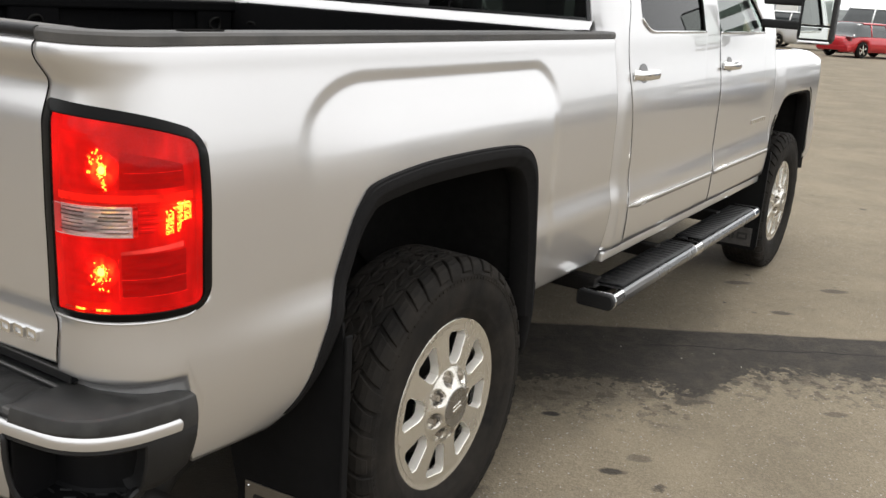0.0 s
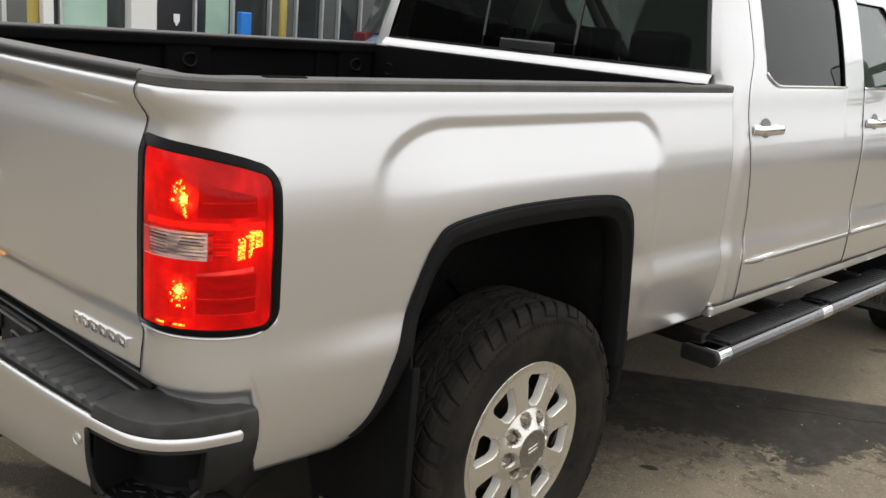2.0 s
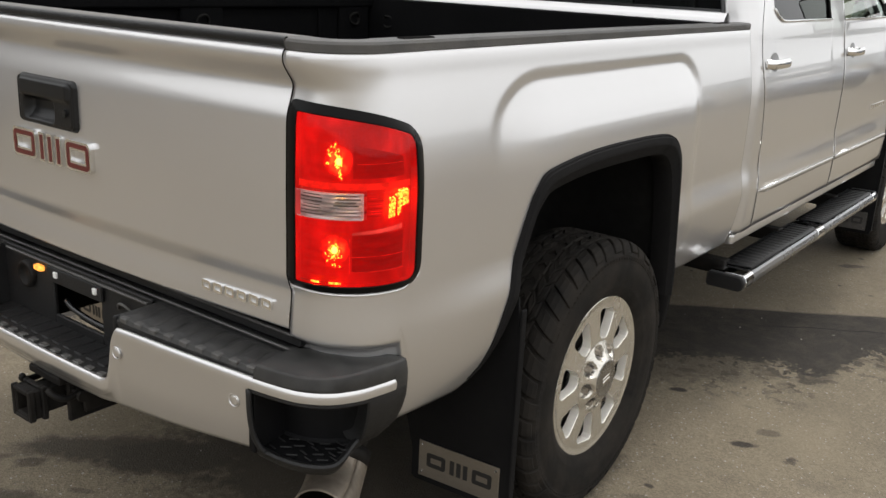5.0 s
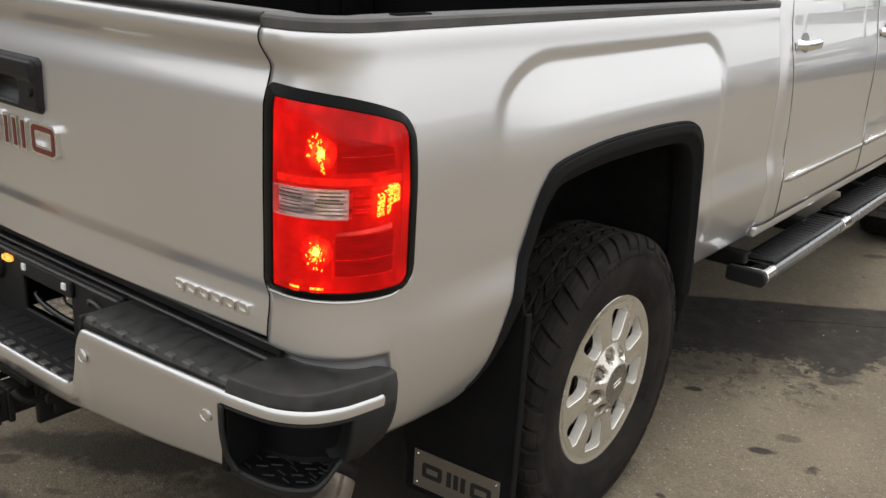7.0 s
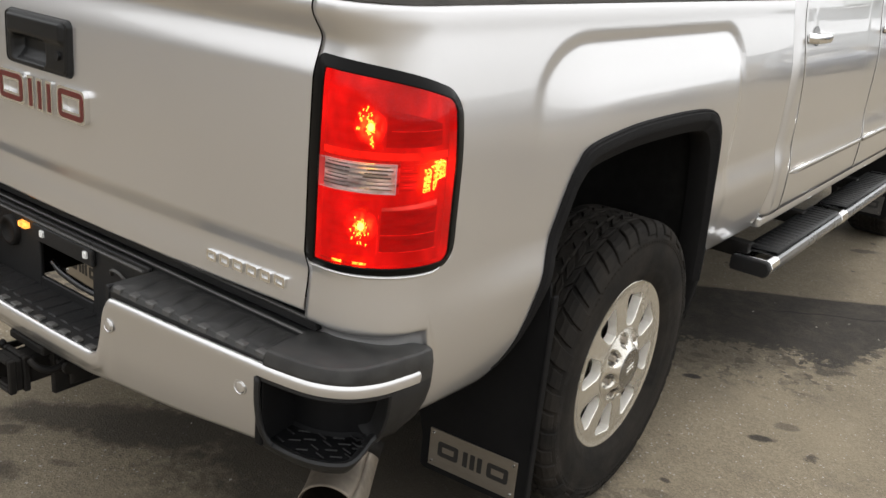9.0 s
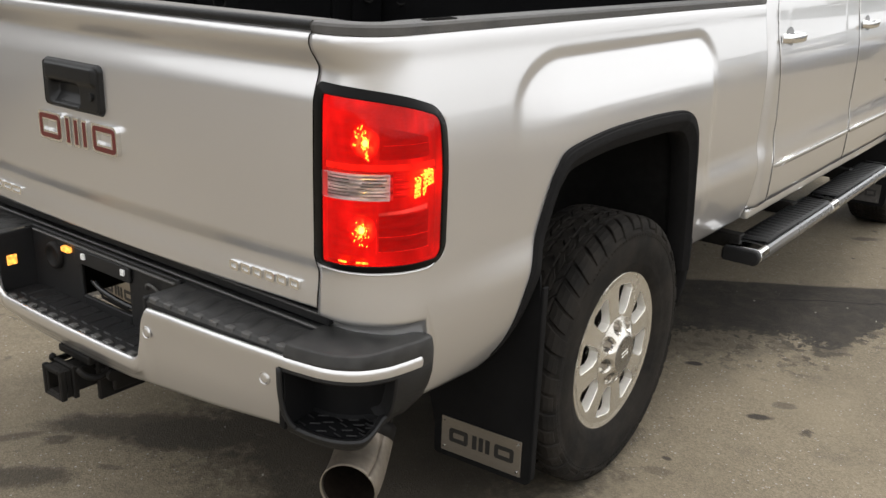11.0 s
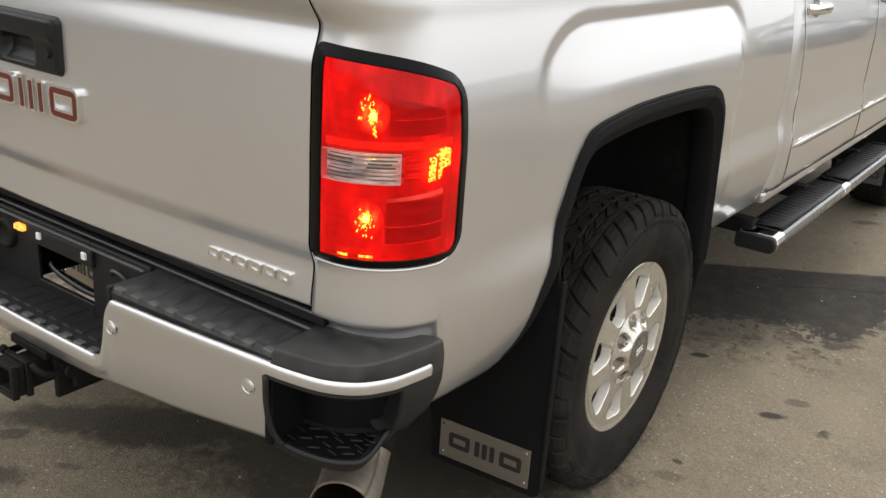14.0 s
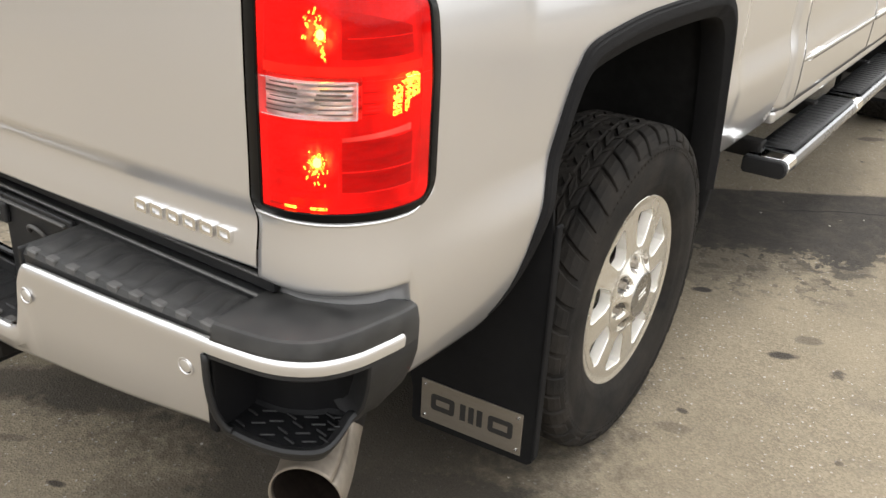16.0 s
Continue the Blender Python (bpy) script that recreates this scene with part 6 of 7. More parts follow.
rows = [[Vector((x, y, z)) for y, z in ((1.046, 1.470), (1.0485, 1.483), (1.052, 1.4875), (1.062, 1.4975), (1.066, 1.5045), (1.076, 1.5075))] for x in [2 * XC - 0.835 + (1.67 - 2 * XC) * k / 12 for k in range(13)]]
sheet("rear_sill", rows, SILVER, truck, "silver sill below the rear window", flip=True)
block("roof", (-0.83, 1.24, 1.885), (0.77, 2.75, 1.925), SILVER, truck, "silver cab roof", bevel=0.018, seg=3)
block("cab_floor", (-0.9, 1.11, 0.66), (0.84, 3.4, 0.74), BLACK_DEEP, truck, bevel=0.0)
block("dashboard", (-0.86, 2.95, 0.9), (0.80, 3.38, 1.34), SEAT, truck, "dark dashboard", bevel=0.06, seg=4)


def glass_rows(x0, x1, z0, z1, out):
    return [[Vector((x0(z) + (x1(z) - x0(z)) * i / 8, back_y(z) - 0.006 - out + 0.012 * ((i - 4) / 4) ** 2, z)) for z in [z0 + (z1 - z0) * j / 6 for j in range(7)]] for i in range(9)]


rx = lambda z: 0.822 - 0.22 * max(0.0, z - 1.505)
window = sheet("rear_window", glass_rows(lambda z: 2 * XC - rx(z), rx, 1.508, 1.87, 0.0), REAR_GLASS, truck, "dark tinted rear window")
for x0, x1 in ((-0.285, -0.265), (0.205, 0.225)):
    sheet("slider_frame", glass_rows(lambda z: x0, lambda z: x1, 1.508, 1.87, 0.005), BLACK_GLOSS, window, "black slider frame", thick=0.004)
sheet("slider_pane", glass_rows(lambda z: -0.265, lambda z: 0.205, 1.512, 1.56, 0.004), BLACK_GLOSS, window, "lower slider rail", thick=0.003)
# thin black seal round the glass
for xa, xb, za, zb_ in ((-0.87, 0.81, 1.505, 1.517),):
    sheet("seal", glass_rows(lambda z: 2 * XC - rx(z), rx, za, zb_, 0.003), BLACK_GLOSS, window, "black seal")
sheet("seal", glass_rows(lambda z: rx(z) - 0.018, lambda z: rx(z) + 0.002, 1.505, 1.87, 0.003), BLACK_GLOSS, window, "black seal")


def door(name, y0, y1, hole, mirror, label):
    """A door with its window opening: hole gives the opening's foot and head at y, or None."""
    ys = [y0 + (y1 - y0) * k / 70 for k in range(71)]
    cols, na, nb, nc = [], 36, 4, 8
    marks = []
    for y in ys:
        h = hole(y)
        foot = 0.676
        zt = 1.885
        if h:
            a, b = h
        else:
            a, b = 1.60, 1.70
        marks.append(h is not None)
        zs = [foot + (a - foot) * i / na for i in range(na)] + [a + (b - a) * i / nb for i in range(nb)] + [b + (zt - b) * i / nc for i in range(nc + 1)]
        cols.append([cab_skin(y + ((seam_y(z) - y0) * max(0.0, 1 - (y - y0) / 0.10) if y0 < 1.3 else 0.0), z) for z in zs])
    keep = lambda i, j: not (marks[i] and marks[i + 1] and na <= j < na + nb)
    if mirror:
        cols = [[mirrored(p) for p in c] for c in cols]
    d = sheet(name, cols, SILVER, truck, label, thick=0.014, keep=keep, flip=mirror, rim=BLACK_DEEP)
    return d


def rear_hole(y):
    if not 1.285 < y < 2.075:
        return None
    t = max(0.0, (1.43 - y) / 0.145)
    foot = 1.482 + 0.055 * t ** 2.4
    return foot, 1.84 - 0.05 * max(0.0, (1.45 - y) / 0.165)


def front_hole(y):
    if not 2.215 < y < 3.10:
        return None
    return 1.478, max(1.50, 1.84 - max(0.0, y - 2.62) * 0.72)


def chrome_line(path, parent, mirror, name, label, r=0.006):
    pts = [mirrored(p) if mirror else Vector(p) for p in path]
    tube(name, pts, r, CHROME, parent, label, n=8)


def door_fittings(d, y0, y1, hole, hy, mirror, glass, first):
    M = (lambda p: mirrored(p)) if mirror else (lambda p: Vector(p))
    ys = [y for y in [y0 + (y1 - y0) * k / 60 for k in range(61)] if hole(y)]
    ys = [ys[0] - 0.008] + ys + [ys[-1] + 0.008]
    rows = []
    for y in ys:
        a, b = hole(min(max(y, ys[1]), ys[-2]))
        rows.append([M(cab_skin(y, a - 0.02 + (b + 0.03 - a) * j / 6, -0.012)) for j in range(7)])
    sheet("window_glass", rows, glass, d, "dark tinted side glass" if glass is PRIVACY else "lightly tinted side glass", flip=mirror)
    # belt line trim
    path = [cab_skin(y, (hole(y) or (1.478, 0))[0] - 0.004, 0.002) for y in ys[1:-1]]
    chrome_line(path, d, mirror, "belt_trim", "bright belt-line trim", 0.0045)
    # body side moulding
    rows = []
    for y in [y0 + 0.012 + (y1 - y0 - 0.030) * k / 12 for k in range(13)]:
        tip = smoothstep(y0 + 0.010, y0 + 0.035, y) if first else 1.0
        rows.append([M(cab_skin(y, 0.826 + dz * (0.4 + 0.6 * tip), o * tip)) for o, dz in ((-0.002, -0.016), (0.0045, -0.0155), (0.0055, -0.004), (0.0055, 0.003), (-0.002, 0.006))])
    sheet("moulding", rows, SILVER, d, "silver body-side moulding", flip=mirror)
    chrome_line([cab_skin(y, 0.834, 0.006) for y in (y0 + 0.014, (y0 + y1) / 2, y1 - 0.018)], d, mirror, "moulding_trim", "bright moulding edge", 0.0019)
    # handle: bar on two feet over a flat patch that paints the cup's shade
    hz = 1.322
    h0 = hy - 0.075
    grip = spline([cab_skin(h0, hz, 0.004), cab_skin(h0 + 0.012, hz, 0.026), cab_skin(h0 + 0.06, hz, 0.034), cab_skin(h0 + 0.15, hz, 0.034), cab_skin(h0 + 0.195, hz, 0.028), cab_skin(h0 + 0.21, hz, 0.004)], 5)
    rows = [[p + Vector((0.6 * (q - p).x, (q - p).y * 0.4, (q - p).z * 1.55)) for q in ring] for p, ring in zip([Vector(g) for g in grip], tube_rows(grip, 0.012, 12))]
    if mirror:
        rows = [[mirrored(p) for p in r] for r in rows]
    sheet("door_handle", rows, CHROME, d, "chrome door handle", flip=mirror)
    cup = [[M(cab_skin(hy + 0.025 + 0.048 * t * math.cos(a), hz + 0.004 + 0.036 * t * math.sin(a), 0.0015 - 0.0 * t)) for t in (0.0, 0.5, 0.92, 1.0)] for a in [2 * math.pi * k / 24 for k in range(24)]]
    sheet("handle_cup", cup, mat("handle_cup_shade", (0.10, 0.097, 0.093), 0.4, 0.4, 0.5, grain=0.04) if "handle_cup_shade" not in bpy.data.materials else bpy.data.materials["handle_cup_shade"], d, "flat dark patch painting the handle cup's shade", closed=True, flip=not mirror)


for mirror in (False, True):
    d = door("rear_door", 1.205, 2.275, rear_hole, mirror, "silver rear door with chrome handle")
    door_fittings(d, 1.205, 2.275, rear_hole, 1.262, mirror, PRIVACY, True)
    d = door("front_door", 2.284, 3.33, front_hole, mirror, "silver front door with chrome handle")
    door_fittings(d, 2.284, 3.33, front_hole, 2.395, mirror, CLEAR_GLASS, False)
    for k in range(7):
        y = 2.90 + k * 0.045
        rows = [[(mirrored(p) if mirror else p) for p in (cab_skin(y, 1.000 + dz, o), cab_skin(y + 0.032, 1.000 + dz, o))] for dz, o in ((0.0, -0.001), (0.001, 0.004), (0.021, 0.004), (0.022, -0.001))]
        sheet("nameplate_block", rows, CHROME, d, "small chrome nameplate block", flip=not mirror, smooth=False)
    sx = -1 if mirror else 1
    # black inner pillar behind the seams
    lo, hi = sorted(((0.93 * sx + (2 * XC if mirror else 0)), (0.955 * sx + (2 * XC if mirror else 0))))
    block("inner_pillar", (lo - 0.012, 1.16, 0.68), (hi - 0.012, 3.33, 1.40), BLACK_DEEP, truck, bevel=0.0)
    block("rocker", tuple(min(a, b) for a, b in (((0.90 if not mirror else 2 * XC - 0.90), (0.975 if not mirror else 2 * XC - 0.975)), (1.075, 1.075), (0.622, 0.622))),
          tuple(max(a, b) for a, b in (((0.90 if not mirror else 2 * XC - 0.90), (0.975 if not mirror else 2 * XC - 0.975)), (3.34, 3.34), (0.672, 0.672))), SILVER, truck, "silver rocker panel", bevel=0.016, seg=3)
    lo, hi = sorted((0.885 * sx + (2 * XC if mirror else 0), 0.90 * sx + (2 * XC if mirror else 0)))
    block("b_pillar", (lo, 2.10, 1.40), (hi, 2.20, 1.60), BLACK_GLOSS, truck, bevel=0.004)

    # dark seals in the seams
    for ya, yb in ((1.194, 1.209), (2.270, 2.289), (3.326, 3.342)):
        rows = [[(mirrored(p) if mirror else p) for p in (cab_skin(ya + (seam_y(z) - 1.203 if ya < 1.3 else 0), z, -0.005), cab_skin(yb + (seam_y(z) - 1.203 if ya < 1.3 else 0), z, -0.005))] for z in [0.69 + (1.44 - 0.69) * k / 30 for k in range(31)]]
        sheet("door_seal", rows, BLACK_DEEP, truck, "black rubber seam seal", flip=not mirror, thick=0.003)

# windscreen and front end
rows = [[Vector((x * (1 - 0.06 * t) + XC, 3.42 - 0.78 * t + 0.0, 1.33 + 0.56 * t)) for t in (0, 0.25, 0.5, 0.75, 1)] for x in (-0.86, -0.45, 0, 0.45, 0.86)]
sheet("windscreen", rows, CLEAR_GLASS, truck, "lightly tinted windscreen")
for sx in (-1, 1):
    sheet("a_pillar", [[Vector((XC + sx * (0.945 - 0.13 * t) + dx, 3.40 - 0.78 * t + dy, 1.36 + 0.55 * t)) for t in (0, 0.5, 1)] for dx, dy in ((0, -0.05), (0.0, 0.06), (-0.06 * sx, 0.06))], SILVER, truck, "silver windscreen pillar", thick=0.02, flip=sx < 0)


def seat_thing(x, y, w):
    s = block("seat", (x - w, y - 0.10, 0.95), (x + w, y + 0.08, 1.42), SEAT, truck, "black leather seat", bevel=0.05, seg=3, m=None)
    block("headrest", (x - 0.13, y - 0.08, 1.45), (x + 0.13, y + 0.03, 1.64), SEAT, s, bevel=0.045, seg=4)
    return s


for x, y in ((-0.43, 2.20), (0.38, 2.20), (-0.50, 1.36), (0.45, 1.36), (-0.03, 1.36)):
    seat_thing(x, y, 0.25)

FRONT_ARCH = lambda y: ARCH(y - 3.904) if 3.20 < y < 4.334 else 0.60


def fender_top(y):
    return 1.375 - 0.02 * max(0.0, y - 3.4)


for mirror in (False, True):
    cols = []
    y = 3.338
    while y < 4.80:
        z0 = max(0.62, FRONT_ARCH(y))
        zt = fender_top(y)
        taper = 0.16 * smoothstep(4.4, 4.85, y) ** 1.5
        swell = 0.020 * smoothstep(3.34, 3.5, y)
        col = [cab_skin(y, z, swell - taper) for z in [z0 + (1.30 - z0) * k / 18 for k in range(19)]]
        col += [Vector((col[-1].x - 0.02 - 0.10 * k / 4, y, 1.30 + (zt - 1.30) * math.sin(math.pi / 2 * (k + 1) / 5))) for k in range(5)]
        cols.append([mirrored(p) for p in col] if mirror else col)
        y += 0.012
    sheet("front_fender", cols, SILVER, truck, "silver front fender", thick=0.01, flip=mirror)
rows = [[Vector((XC + x * (1 - 0.07 * t), 3.36 + 1.42 * t, 1.375 - 0.06 * t + 0.05 * (1 - (x / 0.87) ** 2) - 0.16 * max(0, t - 0.85) / 0.15)) for t in [k / 12 for k in range(13)]] for x in [-0.88 + 0.11 * k for k in range(17)]]
sheet("hood", rows, SILVER, truck, "silver hood", thick=0.012)
block("grille", (-0.88, 4.72, 0.80), (0.82, 4.80, 1.28), CHROME, truck, "chrome front grille", bevel=0.03)
block("front_bumper", (-0.98, 4.70, 0.55), (0.92, 4.92, 0.80), CHROME, truck, "chrome front bumper", bevel=0.05, seg=3)

# ---- mirrors ----
for mirror in (False, True):
    M = Matrix.Translation((2 * XC, 0, 0)) @ Matrix.Diagonal((-1, 1, 1, 1)) if mirror else Matrix.Identity(4)
    bm = bmesh.new()
    box_into(bm, (1.125, 2.98, 1.435), (1.305, 3.09, 1.735), 0.035, 4, m=M)
    side = part("side_mirror", bm, BLACK_TRIM, truck, "black tow mirror", smooth=False)
    block("mirror_glass", (1.145, 2.974, 1.530), (1.287, 2.982, 1.715), MIRROR, side, "mirror glass", bevel=0.003, m=M)
    block("spot_glass", (1.147, 2.974, 1.460), (1.287, 2.982, 1.522), MIRROR, side, "lower convex mirror glass", bevel=0.003, m=M)
    block("bright_foot", (1.14, 2.972, 1.438), (1.295, 3.0, 1.452), CHROME, side, "bright lower edge", bevel=0.004, m=M)
    for z in (1.50, 1.62):
        block("arm", (0.93, 3.02, z), (1.16, 3.07, z + 0.045), BLACK_TRIM, side, bevel=0.012, seg=3, m=M)

# ---- running boards ----
for mirror in (False, True):
    M = (lambda p: mirrored(p)) if mirror else (lambda p: Vector(p))
    sec = [(0.922, 0.482), (0.922, 0.520), (0.930, 0.529), (1.046, 0.531), (1.057, 0.529), (1.065, 0.521), (1.071, 0.506), (1.069, 0.490), (1.062, 0.478), (1.050, 0.472), (0.930, 0.472)]

    def board(name, y0, y1, grow, material, parent, label=""):
        c = Vector((0.996, 0.501))
        rows = []
        for y, g in ((y0, -0.006), (y0 + 0.004, 0.0), (y1 - 0.004, 0.0), (y1, -0.006)):
            rows.append([M(Vector((c.x + (x - c.x) * (1 + (grow + g) / 0.07), y, c.y + (z - c.y) * (1 + (grow + g) / 0.035)))) for x, z in sec + [sec[0]]])
        mid = lambda y: [M(Vector((c.x, y, c.y)))] * (len(sec) + 1)
        return sheet(name, [mid(y0)] + rows + [mid(y1)], material, parent, label, flip=mirror, smooth=False)
    step = board("running_board", 1.005, 3.07, 0.0, mat("satin_step_metal", (0.20, 0.205, 0.215), 0.25, 0.85, 0.3, grain=0.06, grain_scale=60, dirt=0.3) if not mirror else bpy.data.materials["satin_step_metal"], truck, "oval metal running board with black treads")
    board("end_cap", 0.985, 1.012, 0.001, BLACK_TRIM, step, "black end cap")
    board("end_cap", 3.06, 3.085, 0.001, BLACK_TRIM, step, "black end cap")
    for a, b in ((1.012, 1.108), (1.965, 2.070), (2.985, 3.06)):
        board("chrome_band", a, b, 0.0015, CHROME, step, "chrome band")
    for a, b in ((1.118, 1.955), (2.080, 2.975)):
        rows = [[M(Vector((x, y, z))) for x, z in ((0.930, 0.526), (0.934, 0.5345), (1.044, 0.5365), (1.052, 0.531))] for y in (a, b)]
        tread = sheet("tread_pad", rows, BLACK_TRIM, step, "black rubber tread", thick=0.006, flip=mirror)
        bm = bmesh.new()
        y = a + 0.02
        while y < b - 0.02:
            lo, hi = sorted((M((0.945, 0, 0)).x, M((1.043, 0, 0)).x))
            box_into(bm, (lo, y, 0.533), (hi, y + 0.020, 0.5440), 0.004, 1)
            y += 0.044
        part("tread_ribs", bm, BLACK_TRIM, tread, "raised tread ribs")
    for y in (0.93, 1.78, 2.70):
        lo, hi = sorted((M((0.70, 0, 0)).x, M((0.95, 0, 0)).x))
        yy = max(y, 1.12)
        block("bracket", (lo, yy - 0.03, 0.49), (hi, yy + 0.03, 0.55), IRON, step, bevel=0.006)

# ---- loose grit on the lot ----
rnd = random.Random(12)
bm = bmesh.new()
for k in range(260):
    x, y, r = rnd.uniform(-1.6, 3.2), rnd.uniform(-1.9, 4.2), rnd.uniform(0.0012, 0.0042)
    bmesh.ops.create_icosphere(bm, subdivisions=1, radius=r, matrix=Matrix.Translation((x, y, r * 0.35)) @ Matrix.Rotation(rnd.uniform(0, 6), 4, "Z") @ Matrix.Diagonal((rnd.uniform(0.8, 1.7), 1.0, rnd.uniform(0.5, 0.8), 1)))
GRIT = mat("pale_grit", (0.30, 0.28, 0.25), 0.8, grain=0.4, grain_scale=20)
grit = part("grit", bm, GRIT)
tagged(grit, "pale loose grit scattered over the asphalt", "grit", kind="stuff")

# ---- the building across the lot ----
FX = -9.0
WHITE_METAL = mat("white_cladding", (0.70, 0.70, 0.68), 0.45, grain=0.05, grain_scale=3, dirt=0.25, dirt_scale=1.5, dirt_color=(0.45, 0.44, 0.42))
GREY_PANEL = mat("grey_panel", (0.085, 0.088, 0.088), 0.5, grain=0.08, grain_scale=3, dirt=0.2, dirt_scale=1.2)
BLACK_PANEL = mat("black_sign_panel", (0.012, 0.012, 0.014), 0.3, grain=0.1)
MULLION = mat("aluminium_mullion", (0.55, 0.56, 0.56), 0.4, 0.6, grain=0.05)
SHOP_DARK = mat("dark_shop_glass", (0.035, 0.040, 0.040), 0.06, grain=0.2, grain_scale=2, coat=0.5)
SHOP_GREEN = mat("green_tinted_blind", (0.36, 0.52, 0.43), 0.25, grain=0.12, grain_scale=2, coat=0.5)
SHOP_GREY = mat("grey_shop_glass", (0.12, 0.13, 0.125), 0.08, grain=0.3, grain_scale=1.5, coat=0.5)
BLUE_PANEL = mat("blue_panel", (0.02, 0.19, 0.62), 0.4, grain=0.06)
YELLOW_PANEL = mat("yellow_panel", (0.42, 0.33, 0.08), 0.5, grain=0.08)
WHITE_MARK = mat("white_mark", (0.75, 0.75, 0.74), 0.5)

building = block("showroom_building", (FX - 12, 0.80, 0.0), (FX - 0.12, 40, 5.2), GREY_PANEL, None, "", bevel=0.02)
# unseen wall, added to tone the tailgate's reflection
PALE_CLADDING = mat("pale_cladding", (0.28, 0.275, 0.265), 0.55, grain=0.08, grain_scale=2, dirt=0.3, dirt_scale=0.8, dirt_color=(0.22, 0.21, 0.20))
block("end_wall", (FX - 12, -24, 0.0), (FX - 0.10, 0.80, 4.4), PALE_CLADDING, building, "unseen pale wall added for the tailgate to reflect", bevel=0.02)
tagged(building, "glass-fronted showroom with white columns and a grey wall", "building", kind="structure")
block("plinth", (FX - 0.10, 0.80, 0.0), (FX + 0.04, 40, 0.22), GREY_PANEL, building, bevel=0.01)
block("fascia", (FX - 0.10, 0.80, 3.3), (FX + 0.10, 40, 4.4), WHITE_METAL, building, "white fascia", bevel=0.02)


def pane(y0, y1, material, label="", x=0.0):
    block("pane", (FX - 0.06 + x, y0, 0.22), (FX - 0.03 + x, y1, 3.3), material, building, label, bevel=0.0)


def post(y, w, material, depth=0.06, label=""):
    block("mullion" if w < 0.12 else "column", (FX - 0.02, y - w / 2, 0.2), (FX + depth, y + w / 2, 3.3), material, building, label, bevel=0.008)


bays = [(0.8, 2.4, SHOP_DARK), (2.4, 2.70, SHOP_GREY), (2.97, 3.09, SHOP_DARK), (3.09, 3.71, SHOP_GREEN), (3.71, 3.95, SHOP_DARK),
        (4.93, 5.15, SHOP_DARK), (5.15, 5.52, SHOP_GREEN), (5.52, 6.18, SHOP_DARK), (6.18, 6.66, SHOP_GREY), (6.66, 7.15, SHOP_DARK), (7.15, 7.48, SHOP_GREY), (7.48, 7.93, SHOP_DARK)]
for a, b, m_ in bays:
    pane(a, b, m_, "dark shop window" if m_ is not SHOP_GREEN else "pale green blind behind shop glass")
pane(2.70, 2.84, YELLOW_PANEL, "yellow strip")
for y in (0.84, 2.4):
    post(y, 0.06, MULLION)
post(2.905, 0.13, WHITE_METAL, 0.10, "white column")
post(4.125, 0.36, WHITE_METAL, 0.16, "white column")
pane(4.30, 4.93, BLACK_PANEL, "black sign panel", 0.02)
for y in (3.08, 4.945, 5.55, 6.18, 6.66, 7.15, 7.48, 7.93):
    post(y, 0.035, MULLION)
# plain shield and lines on the sign panel
bm = bmesh.new()
vs = [bm.verts.new((FX + 0.010, 4.68 + a * 0.9, 1.27 + b * 0.9)) for a, b in ((-0.05, 0.10), (0.05, 0.10), (0.05, 0.0), (0.0, -0.08), (-0.05, 0.0))]
back = [bm.verts.new(v.co + Vector((-0.012, 0, 0))) for v in vs]
bm.faces.new(vs)
bm.faces.new(back[::-1])
for k in range(5):
    bm.faces.new((vs[k], back[k], back[(k + 1) % 5], vs[(k + 1) % 5]))
part("shield", bm, WHITE_MARK, building, "plain white shield")
for z, w in ((1.80, 0.24), (1.86, 0.20), (2.2, 0.2)):
    block("sign_bar", (FX - 0.012, 4.615 - w, z), (FX - 0.004, 4.615 + w, z + 0.022), WHITE_MARK, building, bevel=0.0)

pump = block("blue_kiosk", (FX + 0.5, 5.30, 0.0), (FX + 0.62, 5.47, 1.46), BLUE_PANEL, None, "", bevel=0.02)
tagged(pump, "tall blue kiosk standing before the shop front", "kiosk")
block("kiosk_screen", (FX + 0.62, 5.32, 1.05), (FX + 0.625, 5.45, 1.35), BLUE_PANEL, pump, "blue screen panel", bevel=0.0)
bollard = lathe("yellow_bollard", [(0, 0.0), (0.0, 0.055), (1.75, 0.055), (1.80, 0.04), (1.81, 0.0)], YELLOW_PANEL, None, "", n=20, m=pose(FX + 0.3, 6.22, 0, 0, -90, 0))
tagged(bollard, "yellow steel post by the shop front", "post")


